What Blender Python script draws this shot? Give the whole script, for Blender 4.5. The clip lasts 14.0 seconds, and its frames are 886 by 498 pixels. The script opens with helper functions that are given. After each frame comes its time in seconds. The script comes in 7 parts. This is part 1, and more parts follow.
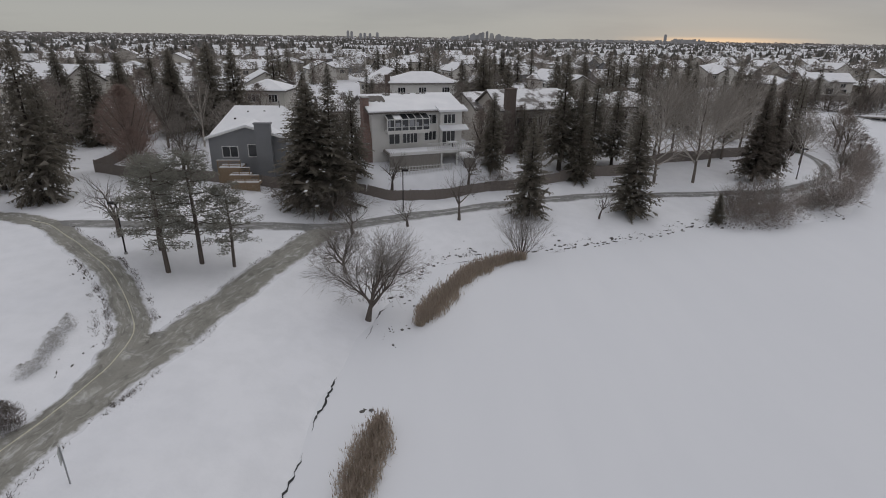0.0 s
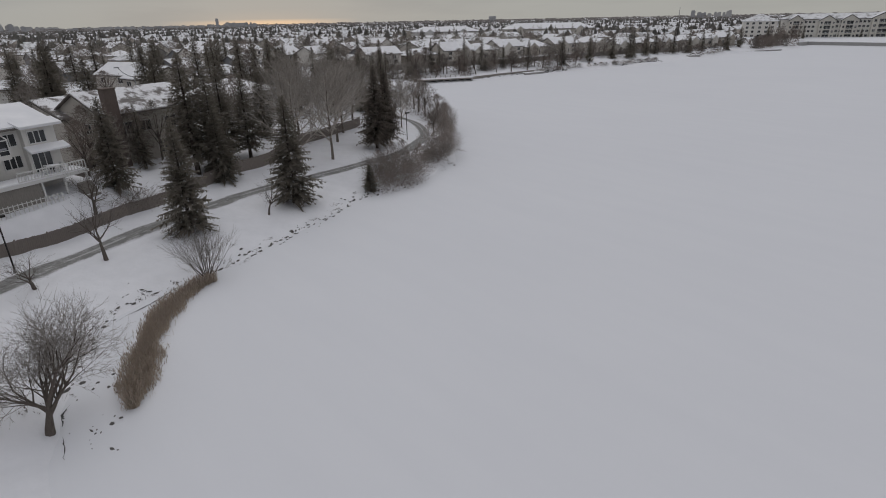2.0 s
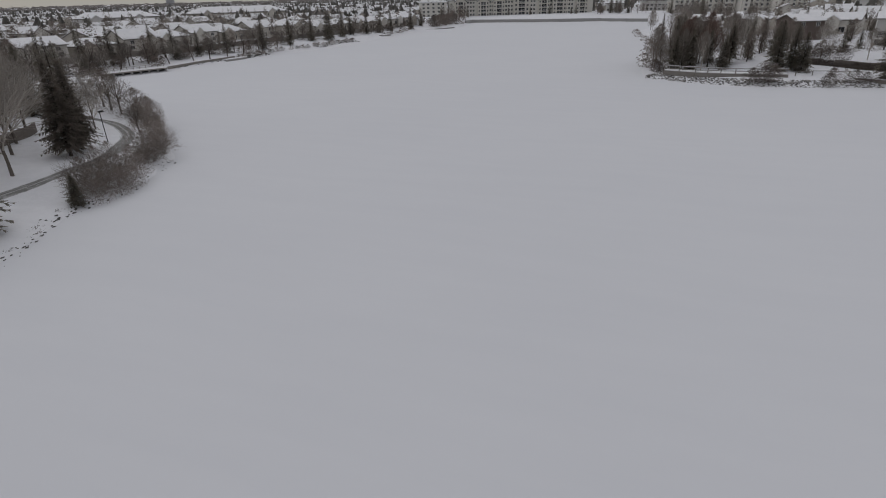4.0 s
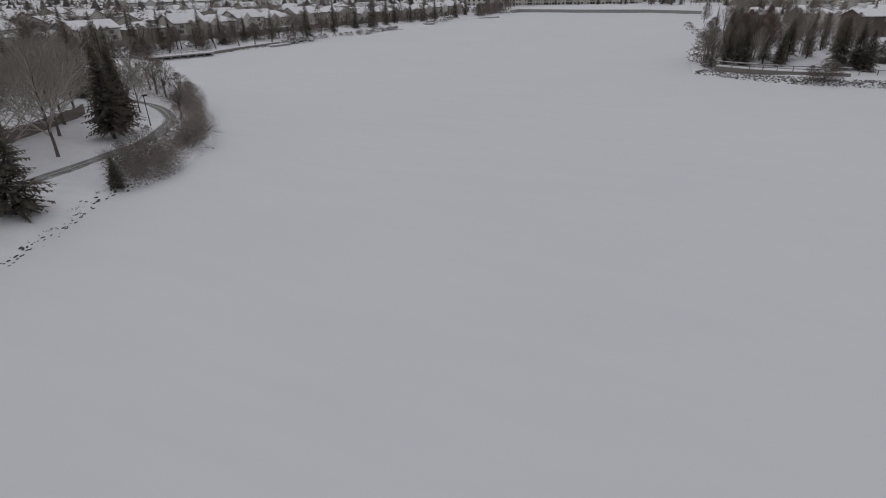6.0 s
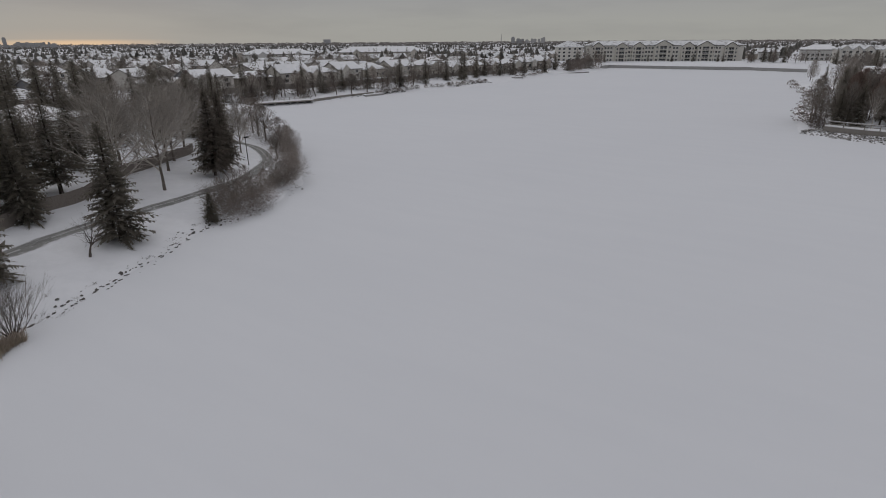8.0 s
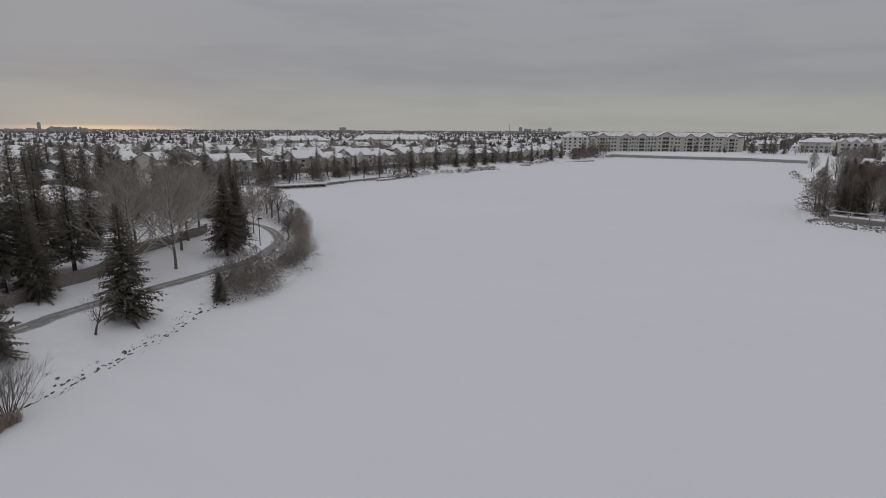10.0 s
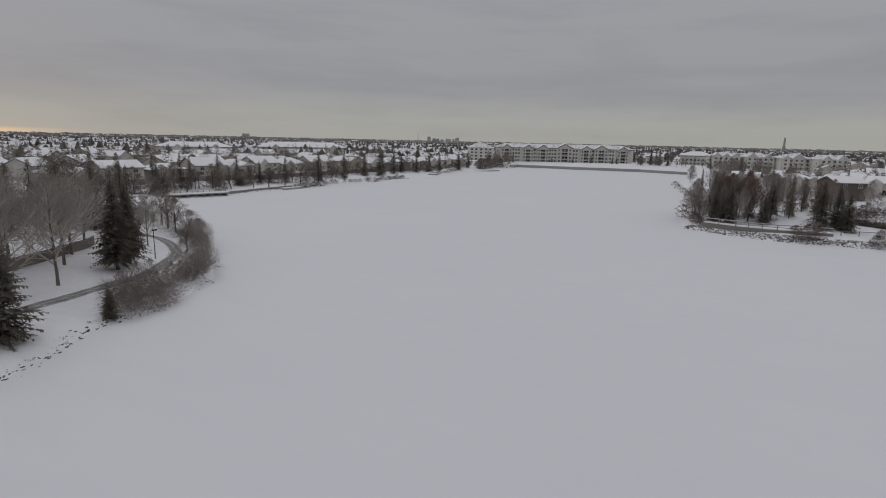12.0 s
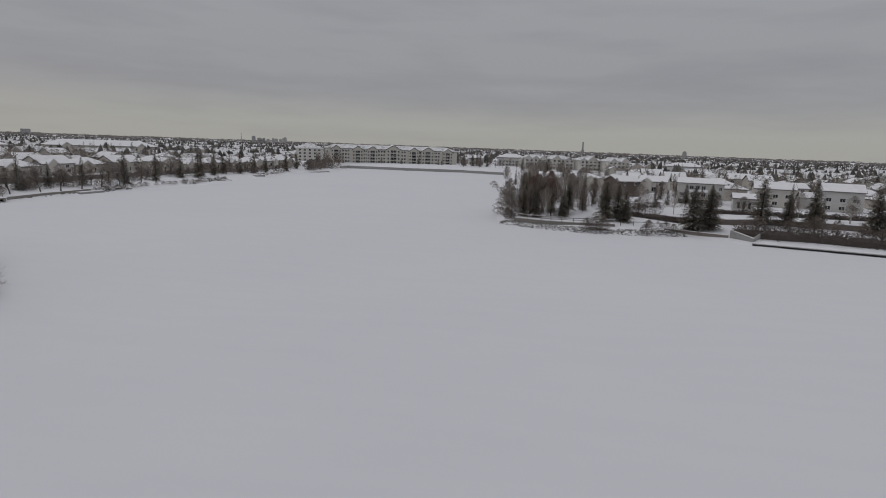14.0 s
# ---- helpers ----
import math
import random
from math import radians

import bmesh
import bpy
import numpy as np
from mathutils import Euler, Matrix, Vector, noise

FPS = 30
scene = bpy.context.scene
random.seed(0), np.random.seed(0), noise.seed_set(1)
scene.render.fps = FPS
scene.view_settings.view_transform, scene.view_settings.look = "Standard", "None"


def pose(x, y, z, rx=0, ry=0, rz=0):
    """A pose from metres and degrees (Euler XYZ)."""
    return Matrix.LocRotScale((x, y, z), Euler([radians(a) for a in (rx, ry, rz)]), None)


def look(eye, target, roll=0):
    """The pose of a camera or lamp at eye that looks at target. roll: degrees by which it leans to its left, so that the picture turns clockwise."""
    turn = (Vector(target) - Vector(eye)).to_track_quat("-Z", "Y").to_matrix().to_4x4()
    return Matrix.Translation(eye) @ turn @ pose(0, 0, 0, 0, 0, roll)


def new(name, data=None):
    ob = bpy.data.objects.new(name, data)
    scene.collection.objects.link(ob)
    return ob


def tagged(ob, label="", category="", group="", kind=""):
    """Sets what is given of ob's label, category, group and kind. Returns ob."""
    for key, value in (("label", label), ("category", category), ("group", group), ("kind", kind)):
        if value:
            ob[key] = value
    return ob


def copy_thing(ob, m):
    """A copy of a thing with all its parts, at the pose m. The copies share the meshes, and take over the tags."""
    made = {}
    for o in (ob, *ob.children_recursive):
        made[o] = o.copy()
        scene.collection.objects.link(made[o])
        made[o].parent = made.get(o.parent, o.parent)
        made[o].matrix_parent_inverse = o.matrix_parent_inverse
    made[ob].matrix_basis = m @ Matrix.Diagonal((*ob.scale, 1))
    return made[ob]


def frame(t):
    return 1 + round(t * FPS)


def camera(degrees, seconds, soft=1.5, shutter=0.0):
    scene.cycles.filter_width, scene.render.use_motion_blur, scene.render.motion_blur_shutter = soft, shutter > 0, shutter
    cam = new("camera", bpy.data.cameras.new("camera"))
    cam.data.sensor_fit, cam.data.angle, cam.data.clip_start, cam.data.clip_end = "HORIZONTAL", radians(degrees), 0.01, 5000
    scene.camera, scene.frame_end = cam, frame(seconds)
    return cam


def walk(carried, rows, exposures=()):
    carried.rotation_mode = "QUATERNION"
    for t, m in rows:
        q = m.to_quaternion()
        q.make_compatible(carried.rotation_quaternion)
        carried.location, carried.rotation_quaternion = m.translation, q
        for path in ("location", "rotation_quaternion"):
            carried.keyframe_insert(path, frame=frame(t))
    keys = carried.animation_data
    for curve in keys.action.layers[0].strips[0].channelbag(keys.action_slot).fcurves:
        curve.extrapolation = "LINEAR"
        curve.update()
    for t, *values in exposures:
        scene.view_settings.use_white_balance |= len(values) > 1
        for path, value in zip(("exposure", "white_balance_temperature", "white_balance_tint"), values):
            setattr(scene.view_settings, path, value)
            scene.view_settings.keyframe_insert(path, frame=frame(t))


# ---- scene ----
cam = camera(78.13, 14.0, soft=1.0)
PATH = [
    (0, 0.00, 0.00, 21.68, 68.71, -0.82, -0.00),
    (0.5, -1.44, 1.70, 21.65, 68.74, -0.14, -7.19),
    (1, -2.73, 3.23, 21.66, 68.43, 0.38, -15.93),
    (1.5, -4.00, 4.53, 21.67, 67.83, 0.76, -27.19),
    (2, -5.20, 5.49, 21.61, 67.16, 1.09, -41.86),
    (2.5, -6.28, 5.89, 21.43, 66.49, 1.39, -53.03),
    (3, -7.07, 5.91, 21.33, 65.82, 1.44, -63.35),
    (3.5, -7.66, 5.71, 21.15, 65.23, 1.31, -70.42),
    (3.7, -7.86, 5.64, 21.36, 65.04, 1.36, -71.22),
    (5.8, -6.46, 5.36, 21.71, 64.00, 0.77, -67.55),
    (6, -6.30, 5.40, 21.65, 64.05, 0.72, -66.71),
    (6.5, -5.89, 5.54, 21.49, 64.14, 0.69, -64.45),
    (7, -5.52, 5.70, 21.39, 64.20, 0.64, -62.22),
    (7.5, -5.23, 5.85, 21.36, 64.35, 0.49, -59.92),
    (8, -5.05, 5.97, 21.39, 69.10, 0.36, -57.86),
    (8.5, -4.97, 6.05, 21.42, 74.34, 0.15, -56.05),
    (8.7, -4.93, 6.07, 21.43, 75.96, 0.05, -55.50),
    (10.8, -5.11, 5.61, 21.69, 78.44, -0.85, -58.08),
    (11, -5.23, 5.49, 21.72, 78.45, -0.90, -59.10),
    (11.5, -5.56, 5.18, 21.81, 78.57, -1.08, -62.63),
    (12, -5.91, 4.88, 21.91, 78.68, -1.28, -66.11),
    (12.5, -6.28, 4.53, 22.03, 78.80, -1.45, -69.26),
    (13, -6.81, 4.09, 22.12, 78.95, -1.56, -73.18),
    (13.5, -7.64, 3.54, 22.12, 79.09, -1.86, -77.72),
    (14, -8.58, 2.95, 22.14, 79.27, -2.02, -83.45),
]
walk(cam, [(t, pose(*p)) for t, *p in PATH],
     exposures=[(0, 0.03), (1.5, 0.0), (3, -0.18), (3.7, -0.21), (7.5, -0.23), (8.5, -0.19), (11, -0.11), (14, -0.16)])

# ---- overcast winter sky, low light behind the clouds at bearing 25 degrees ----
world = bpy.data.worlds.new("overcast")
scene.world = world
world.use_nodes = True
wn, wl = world.node_tree.nodes, world.node_tree.links
wn.clear()
GLOW = 25.0


def wmath(op, a, b=None, clamp=False):
    n = wn.new("ShaderNodeMath")
    n.operation, n.use_clamp = op, clamp
    for i, v in enumerate((a, b)):
        if v is None:
            continue
        if isinstance(v, (int, float)):
            n.inputs[i].default_value = v
        else:
            wl.new(v, n.inputs[i])
    return n.outputs[0]


def wramp(fac, stops, smooth=False):
    n = wn.new("ShaderNodeValToRGB")
    n.color_ramp.interpolation = "B_SPLINE" if smooth else "LINEAR"
    el = n.color_ramp.elements
    while len(el) < len(stops):
        el.new(0.5)
    for e, (p, c) in zip(el, stops):
        e.position, e.color = p, (*c, 1)
    wl.new(fac, n.inputs[0])
    return n.outputs[0]


def wmix(fac, a, b, blend="MIX"):
    n = wn.new("ShaderNodeMixRGB")
    n.blend_type = blend
    for i, v in enumerate((fac, a, b)):
        if isinstance(v, (int, float)):
            n.inputs[i].default_value = v
        elif isinstance(v, tuple):
            n.inputs[i].default_value = (*v, 1)
        else:
            wl.new(v, n.inputs[i])
    return n.outputs[0]


tc = wn.new("ShaderNodeTexCoord")
sep = wn.new("ShaderNodeSeparateXYZ")
wl.new(tc.outputs["Generated"], sep.inputs[0])
elev = sep.outputs["Z"]
# cloud deck: pale band at the horizon, grey above, bright overhead
deck = wramp(wmath("MULTIPLY", elev, 1.0, True), [
    (0.0, (0.405, 0.402, 0.375)), (0.03, (0.408, 0.408, 0.386)), (0.052, (0.388, 0.389, 0.382)), (0.078, (0.356, 0.359, 0.373)), (0.11, (0.350, 0.355, 0.376)),
    (0.22, (0.366, 0.372, 0.398)), (0.40, (0.42, 0.425, 0.45)), (0.70, (0.55, 0.555, 0.585)), (1.0, (0.62, 0.625, 0.66))])
# streaky clouds, stretched along the horizon
flat = wn.new("ShaderNodeMapping")
flat.inputs["Scale"].default_value = (1.6, 1.6, 11.0)
wl.new(tc.outputs["Generated"], flat.inputs[0])
cl = wn.new("ShaderNodeTexNoise")
cl.inputs["Scale"].default_value, cl.inputs["Detail"].default_value, cl.inputs["Roughness"].default_value = 1.7, 5.0, 0.55
wl.new(flat.outputs[0], cl.inputs["Vector"])
streak = wramp(cl.outputs["Fac"], [(0.3, (0.88, 0.88, 0.895)), (0.52, (1.0, 1.0, 1.0)), (0.72, (1.09, 1.085, 1.07))], True)
deck = wmix(1.0, deck, streak, "MULTIPLY")
# slot of low sun under the deck
gx, gy = math.sin(radians(GLOW)), math.cos(radians(GLOW))
dot = wmath("ADD", wmath("MULTIPLY", sep.outputs["X"], gx), wmath("MULTIPLY", sep.outputs["Y"], gy))
side = wramp(dot, [(0.988, (0, 0, 0)), (0.9955, (0.35, 0.35, 0.35)), (0.9988, (0.9, 0.9, 0.9)), (1.0, (1, 1, 1))])
slot = wramp(wmath("ADD", elev, 0.01), [(0.0, (1, 1, 1)), (0.0110, (1, 1, 1)), (0.0145, (0.12, 0.12, 0.12)), (0.030, (0.0, 0.0, 0.0))])
deck = wmix(wmath("MULTIPLY", side, slot), deck, (0.86, 0.62, 0.40))
sky = wn.new("ShaderNodeTexSky")
sky.sky_type, sky.sun_disc = "NISHITA", False
sky.sun_elevation, sky.sun_rotation = radians(4), radians(GLOW)
skyd = wmix(1.0, sky.outputs[0], (0.02, 0.02, 0.02), "MULTIPLY")
both = wmix(0.04, deck, skyd)
bg = wn.new("ShaderNodeBackground")
bg.inputs["Strength"].default_value = 1.0
wl.new(both, bg.inputs["Color"])
out = wn.new("ShaderNodeOutputWorld")
wl.new(bg.outputs[0], out.inputs["Surface"])

sun_data = bpy.data.lights.new("sun", "SUN")
sun_data.energy, sun_data.angle, sun_data.color = 0.5, radians(60), (1.0, 0.97, 0.93)
sun = new("sun", sun_data)
sun.matrix_world = look((60, 130, 200), (0, 0, 0))

# ---- materials ----
MATS = {}


class Nodes:
    """A small wrapper to write node materials in few lines."""

    def __init__(self, name):
        self.m = bpy.data.materials.new(name)
        self.m.use_nodes = True
        self.n, self.l = self.m.node_tree.nodes, self.m.node_tree.links
        self.b = self.n["Principled BSDF"]
        MATS[name] = self.m

    def put(self, sock, v):
        if isinstance(v, tuple):
            sock.default_value = (*v, 1) if len(sock.default_value) == 4 and len(v) == 3 else v
        elif isinstance(v, (int, float)):
            sock.default_value = v
        else:
            self.l.new(v, sock)

    def coord(self, kind="Object", scale=(1, 1, 1)):
        if kind == "World":
            src = self.n.new("ShaderNodeNewGeometry").outputs["Position"]
        else:
            src = self.n.new("ShaderNodeTexCoord").outputs[kind]
        mp = self.n.new("ShaderNodeMapping")
        mp.inputs["Scale"].default_value = scale
        self.l.new(src, mp.inputs[0])
        return mp.outputs[0]

    def noise(self, vec, scale, detail=4.0, rough=0.55, dist=0.0):
        t = self.n.new("ShaderNodeTexNoise")
        t.inputs["Scale"].default_value, t.inputs["Detail"].default_value = scale, detail
        t.inputs["Roughness"].default_value, t.inputs["Distortion"].default_value = rough, dist
        self.l.new(vec, t.inputs["Vector"])
        return t.outputs["Fac"]

    def wave(self, vec, scale, axis="Z", dist=0.0, profile="SIN"):
        t = self.n.new("ShaderNodeTexWave")
        t.bands_direction, t.wave_profile = axis, profile
        t.inputs["Scale"].default_value, t.inputs["Distortion"].default_value = scale, dist
        self.l.new(vec, t.inputs["Vector"])
        return t.outputs["Fac"]

    def brick(self, vec, a, b, mortar, scale=1.0, w=0.23, h=0.075):
        t = self.n.new("ShaderNodeTexBrick")
        for k, v in (("Color1", a), ("Color2", b), ("Mortar", mortar)):
            t.inputs[k].default_value = (*v, 1)
        t.inputs["Scale"].default_value, t.inputs["Brick Width"].default_value, t.inputs["Row Height"].default_value = scale, w, h
        t.inputs["Mortar Size"].default_value = 0.008
        self.l.new(vec, t.inputs["Vector"])
        return t.outputs["Color"]

    def ramp(self, fac, stops):
        r = self.n.new("ShaderNodeValToRGB")
        el = r.color_ramp.elements
        while len(el) < len(stops):
            el.new(0.5)
        for e, (p, c) in zip(el, stops):
            e.position, e.color = p, ((*c, 1) if isinstance(c, tuple) else (c, c, c, 1))
        self.l.new(fac, r.inputs[0])
        return r.outputs[0]

    def mix(self, fac, a, b, blend="MIX"):
        x = self.n.new("ShaderNodeMixRGB")
        x.blend_type = blend
        for i, v in enumerate((fac, a, b)):
            self.put(x.inputs[i], v)
        return x.outputs[0]

    def math(self, op, a, b):
        x = self.n.new("ShaderNodeMath")
        x.operation = op
        self.put(x.inputs[0], a)
        self.put(x.inputs[1], b)
        return x.outputs[0]

    def random(self):
        return self.n.new("ShaderNodeObjectInfo").outputs["Random"]

    def island(self):
        return self.n.new("ShaderNodeNewGeometry").outputs["Random Per Island"]

    def done(self, color, rough=0.8, bump=None, depth=0.02, strength=0.5, metal=0.0, spec=0.3):
        self.put(self.b.inputs["Base Color"], color)
        self.put(self.b.inputs["Roughness"], rough)
        self.put(self.b.inputs["Metallic"], metal)
        self.put(self.b.inputs["Specular IOR Level"], spec)
        if bump is not None:
            bp = self.n.new("ShaderNodeBump")
            bp.inputs["Strength"].default_value, bp.inputs["Distance"].default_value = strength, depth
            self.l.new(bump, bp.inputs["Height"])
            self.l.new(bp.outputs[0], self.b.inputs["Normal"])
        return self.m


def plain(name, color, rough=0.8, vary=0.12, scale=3.0, metal=0.0, spec=0.3, depth=0.01):
    """A surface of one colour with two scales of unevenness, and a little change from thing to thing."""
    k = Nodes(name)
    v = k.coord("Object")
    big, small = k.noise(v, scale * 0.25, 3), k.noise(v, scale * 6, 4)
    lo, hi = tuple(c * (1 - vary) for c in color), tuple(min(1, c * (1 + vary)) for c in color)
    c = k.mix(k.math("ADD", k.math("MULTIPLY", big, 0.6), k.math("MULTIPLY", small, 0.4)), lo, hi)
    return k.done(c, rough, small, depth, 0.4, metal, spec)


# snow on land: wind-packed, faintly uneven, with thin dirty patches
k = Nodes("snow")
v = k.coord("World")
big, mid, fine = k.noise(v, 0.06, 3), k.noise(v, 0.5, 4), k.noise(v, 6.0, 4)
c = k.ramp(big, [(0.3, (0.70, 0.71, 0.75)), (0.7, (0.76, 0.765, 0.79))])
c = k.mix(0.30, c, k.ramp(mid, [(0.35, (0.64, 0.645, 0.67)), (0.6, (0.78, 0.78, 0.81))]))
k.done(c, 0.85, k.math("ADD", k.math("MULTIPLY", mid, 1.5), k.math("MULTIPLY", fine, 0.25)), 0.12, 0.45, 0, 0.15)

# snow on the ice: smoother, faint drift bands
k = Nodes("lake_snow")
v = k.coord("World")
big, mid = k.noise(v, 0.018, 4, 0.6), k.noise(v, 0.35, 4)
band = k.noise(k.coord("World", (0.35, 0.06, 1)), 1.0, 3)
c = k.ramp(big, [(0.3, (0.675, 0.685, 0.72)), (0.7, (0.70, 0.71, 0.742))])
c = k.mix(0.22, c, k.ramp(band, [(0.35, (0.66, 0.67, 0.705)), (0.65, (0.715, 0.722, 0.752))]))
k.done(c, 0.85, mid, 0.08, 0.3, 0, 0.15)

# snow on roofs, thinner; worn through in places
k = Nodes("roof_snow")
v = k.coord("World")
mid, fine = k.noise(v, 0.5, 4), k.noise(v, 4.0, 4)
c = k.ramp(mid, [(0.3, (0.74, 0.745, 0.77)), (0.7, (0.82, 0.82, 0.84))])
k.done(c, 0.85, k.math("ADD", mid, k.math("MULTIPLY", fine, 0.3)), 0.10, 0.4, 0, 0.15)

k = Nodes("roof_snow_thin")
v = k.coord("World")
mid, fine = k.noise(v, 0.35, 5, 0.65), k.noise(v, 4.0, 4)
c = k.ramp(mid, [(0.36, (0.30, 0.295, 0.29)), (0.47, (0.66, 0.665, 0.685)), (0.7, (0.78, 0.785, 0.80))])
k.done(c, 0.85, k.math("ADD", mid, k.math("MULTIPLY", fine, 0.3)), 0.10, 0.4, 0, 0.15)

k = Nodes("shingles")
v = k.coord("World")
c = k.mix(k.noise(v, 2.5, 4), (0.09, 0.08, 0.075), (0.20, 0.185, 0.17))
k.done(c, 0.9, k.wave(v, 3.5, "Z", 0.4, "SAW"), 0.02, 0.5)

k = Nodes("shingles_patchy")
v = k.coord("World")
bare = k.ramp(k.noise(v, 0.45, 5, 0.65), [(0.50, 0.0), (0.58, 1.0)])
sn = k.ramp(k.noise(v, 3.0, 4), [(0.3, (0.70, 0.70, 0.72)), (0.7, (0.80, 0.80, 0.82))])
sh = k.mix(k.noise(v, 3.0, 4), (0.10, 0.09, 0.085), (0.27, 0.25, 0.24))
k.done(k.mix(bare, sn, sh), 0.88, k.noise(v, 3.0, 4), 0.05, 0.5)

# trodden asphalt: grey-green, dusted with snow that lies in streaks
def asphalt(name, snow_lo, snow_hi, tone):
    k = Nodes(name)
    v = k.coord("World")
    grain, blot = k.noise(v, 9.0, 5, 0.6), k.noise(v, 0.5, 4)
    a = k.mix(grain, tuple(x * 0.72 for x in tone), tuple(x * 1.3 for x in tone))
    a = k.mix(0.4, a, k.ramp(blot, [(0.35, tuple(x * 0.7 for x in tone)), (0.7, tuple(x * 1.35 for x in tone))]))
    uv = k.coord("UV", (0.45, 1.7, 1.0))
    edge = k.n.new("ShaderNodeSeparateXYZ")
    k.l.new(k.coord("UV"), edge.inputs[0])
    rim = k.math("POWER", k.math("ABSOLUTE", edge.outputs["Y"], 0.0), 5.0)
    s = k.math("ADD", k.noise(uv, 1.3, 7, 0.7, 0.6), k.math("MULTIPLY", rim, 0.22))
    s = k.math("ADD", k.math("MULTIPLY", s, 0.75), k.math("MULTIPLY", k.noise(v, 3.0, 5, 0.7), 0.25))
    s = k.ramp(s, [(snow_lo, 0.0), (snow_hi, 1.0)])
    a = k.mix(k.math("MULTIPLY", s, 0.65), a, (0.62, 0.62, 0.63))
    thin = k.ramp(k.noise(k.coord("UV", (0.28, 3.0, 1.0)), 2.0, 7, 0.72, 0.5), [(0.54, 0.0), (0.66, 1.0)])
    a = k.mix(k.math("MULTIPLY", thin, 0.42), a, (0.64, 0.635, 0.60))
    dirt = k.ramp(k.noise(k.coord("UV", (0.5, 2.0, 1.0)), 1.7, 6, 0.7, 0.8), [(0.38, 1.0), (0.47, 0.0)])
    a = k.mix(k.math("MULTIPLY", dirt, 0.55), a, tuple(x * 0.55 for x in tone))
    # blown snow feathers over both edges
    wind = k.math("ADD", k.math("MULTIPLY", k.noise(v, 0.9, 5, 0.65), 0.42), k.math("MULTIPLY", k.noise(v, 5.0, 5, 0.7), 0.34))
    over = k.math("ADD", k.math("ABSOLUTE", edge.outputs["Y"], 0.0), wind)
    over = k.ramp(k.math("SUBTRACT", over, 0.62), [(0.50, 0.0), (0.66, 1.0)])
    k.done(k.mix(over, a, (0.715, 0.72, 0.752)), 0.85, grain, 0.02, 0.4)


asphalt("trail", 0.54, 0.70, (0.238, 0.231, 0.207))
asphalt("trail_far", 0.52, 0.66, (0.215, 0.213, 0.208))

k = Nodes("ridge_snow")
v = k.coord("World")
k.done(k.mix(k.noise(v, 1.5, 5, 0.7), (0.24, 0.235, 0.225), (0.62, 0.62, 0.63)), 0.85)

k = Nodes("line_snow")
v = k.coord("World")
k.done(k.mix(k.noise(v, 2.0, 4), (0.40, 0.38, 0.29), (0.60, 0.58, 0.49)), 0.85)

# foliage and bark
def needles(name, dark, light, thin=0.4):
    """Needles, twigs and stems: matt, and letting some light through."""
    k = Nodes(name)
    v = k.coord("Object")
    isl = k.island()
    c = k.mix(k.math("MULTIPLY", k.math("ADD", isl, k.noise(v, 1.2, 3)), 0.5), dark, light)
    c = k.mix(k.math("MULTIPLY", k.random(), 0.35), c, tuple(x * 0.6 for x in light))
    k.done(c, 0.75, None, spec=0.15)
    tl, mx = k.n.new("ShaderNodeBsdfTranslucent"), k.n.new("ShaderNodeMixShader")
    k.put(tl.inputs["Color"], c)
    mx.inputs[0].default_value = thin
    k.l.new(k.b.outputs[0], mx.inputs[1])
    k.l.new(tl.outputs[0], mx.inputs[2])
    k.l.new(mx.outputs[0], k.n["Material Output"].inputs["Surface"])


needles("spruce_needles", (0.190, 0.173, 0.145), (0.372, 0.340, 0.290), 0.6)
needles("spruce_rust", (0.170, 0.150, 0.130), (0.335, 0.296, 0.258), 0.6)
needles("pine_needles", (0.185, 0.183, 0.158), (0.345, 0.338, 0.295), 0.55)
needles("hedge_twigs", (0.110, 0.094, 0.086), (0.215, 0.186, 0.170))
needles("twigs_grey", (0.199, 0.177, 0.158), (0.350, 0.318, 0.288))
needles("twigs_pale", (0.330, 0.300, 0.270), (0.520, 0.480, 0.440))
needles("grass_frost", (0.36, 0.35, 0.335), (0.62, 0.61, 0.60))
needles("twigs_shrub", (0.235, 0.203, 0.184), (0.400, 0.352, 0.322))
needles("twigs_tree", (0.250, 0.225, 0.205), (0.430, 0.395, 0.365))
needles("twigs_brown", (0.189, 0.158, 0.140), (0.335, 0.288, 0.258))
needles("leaves_rust", (0.205, 0.150, 0.130), (0.335, 0.255, 0.222), 0.5)
needles("reed_straw", (0.33, 0.275, 0.218), (0.58, 0.50, 0.41))
needles("reed_plume", (0.33, 0.27, 0.224), (0.52, 0.445, 0.38))


def bark(name, a, b):
    k = Nodes(name)
    v = k.coord("Object", (6, 6, 1.2))
    n = k.noise(v, 2.2, 5, 0.65)
    k.done(k.mix(n, a, b), 0.9, n, 0.03, 0.7, spec=0.1)


bark("bark", (0.065, 0.054, 0.048), (0.180, 0.155, 0.136))
bark("bark_mid", (0.105, 0.088, 0.076), (0.235, 0.205, 0.180))
bark("bark_pale", (0.36, 0.33, 0.295), (0.60, 0.56, 0.51))
needles("twigs_dark", (0.130, 0.115, 0.105), (0.255, 0.232, 0.212))
# far woods: aerial haze is put into these lighter base colours
needles("far_leafless_hazed", (0.170, 0.154, 0.144), (0.275, 0.254, 0.240))
needles("far_evergreen_hazed", (0.125, 0.121, 0.111), (0.215, 0.207, 0.190))
bark("bark_dark", (0.045, 0.038, 0.034), (0.120, 0.102, 0.090))

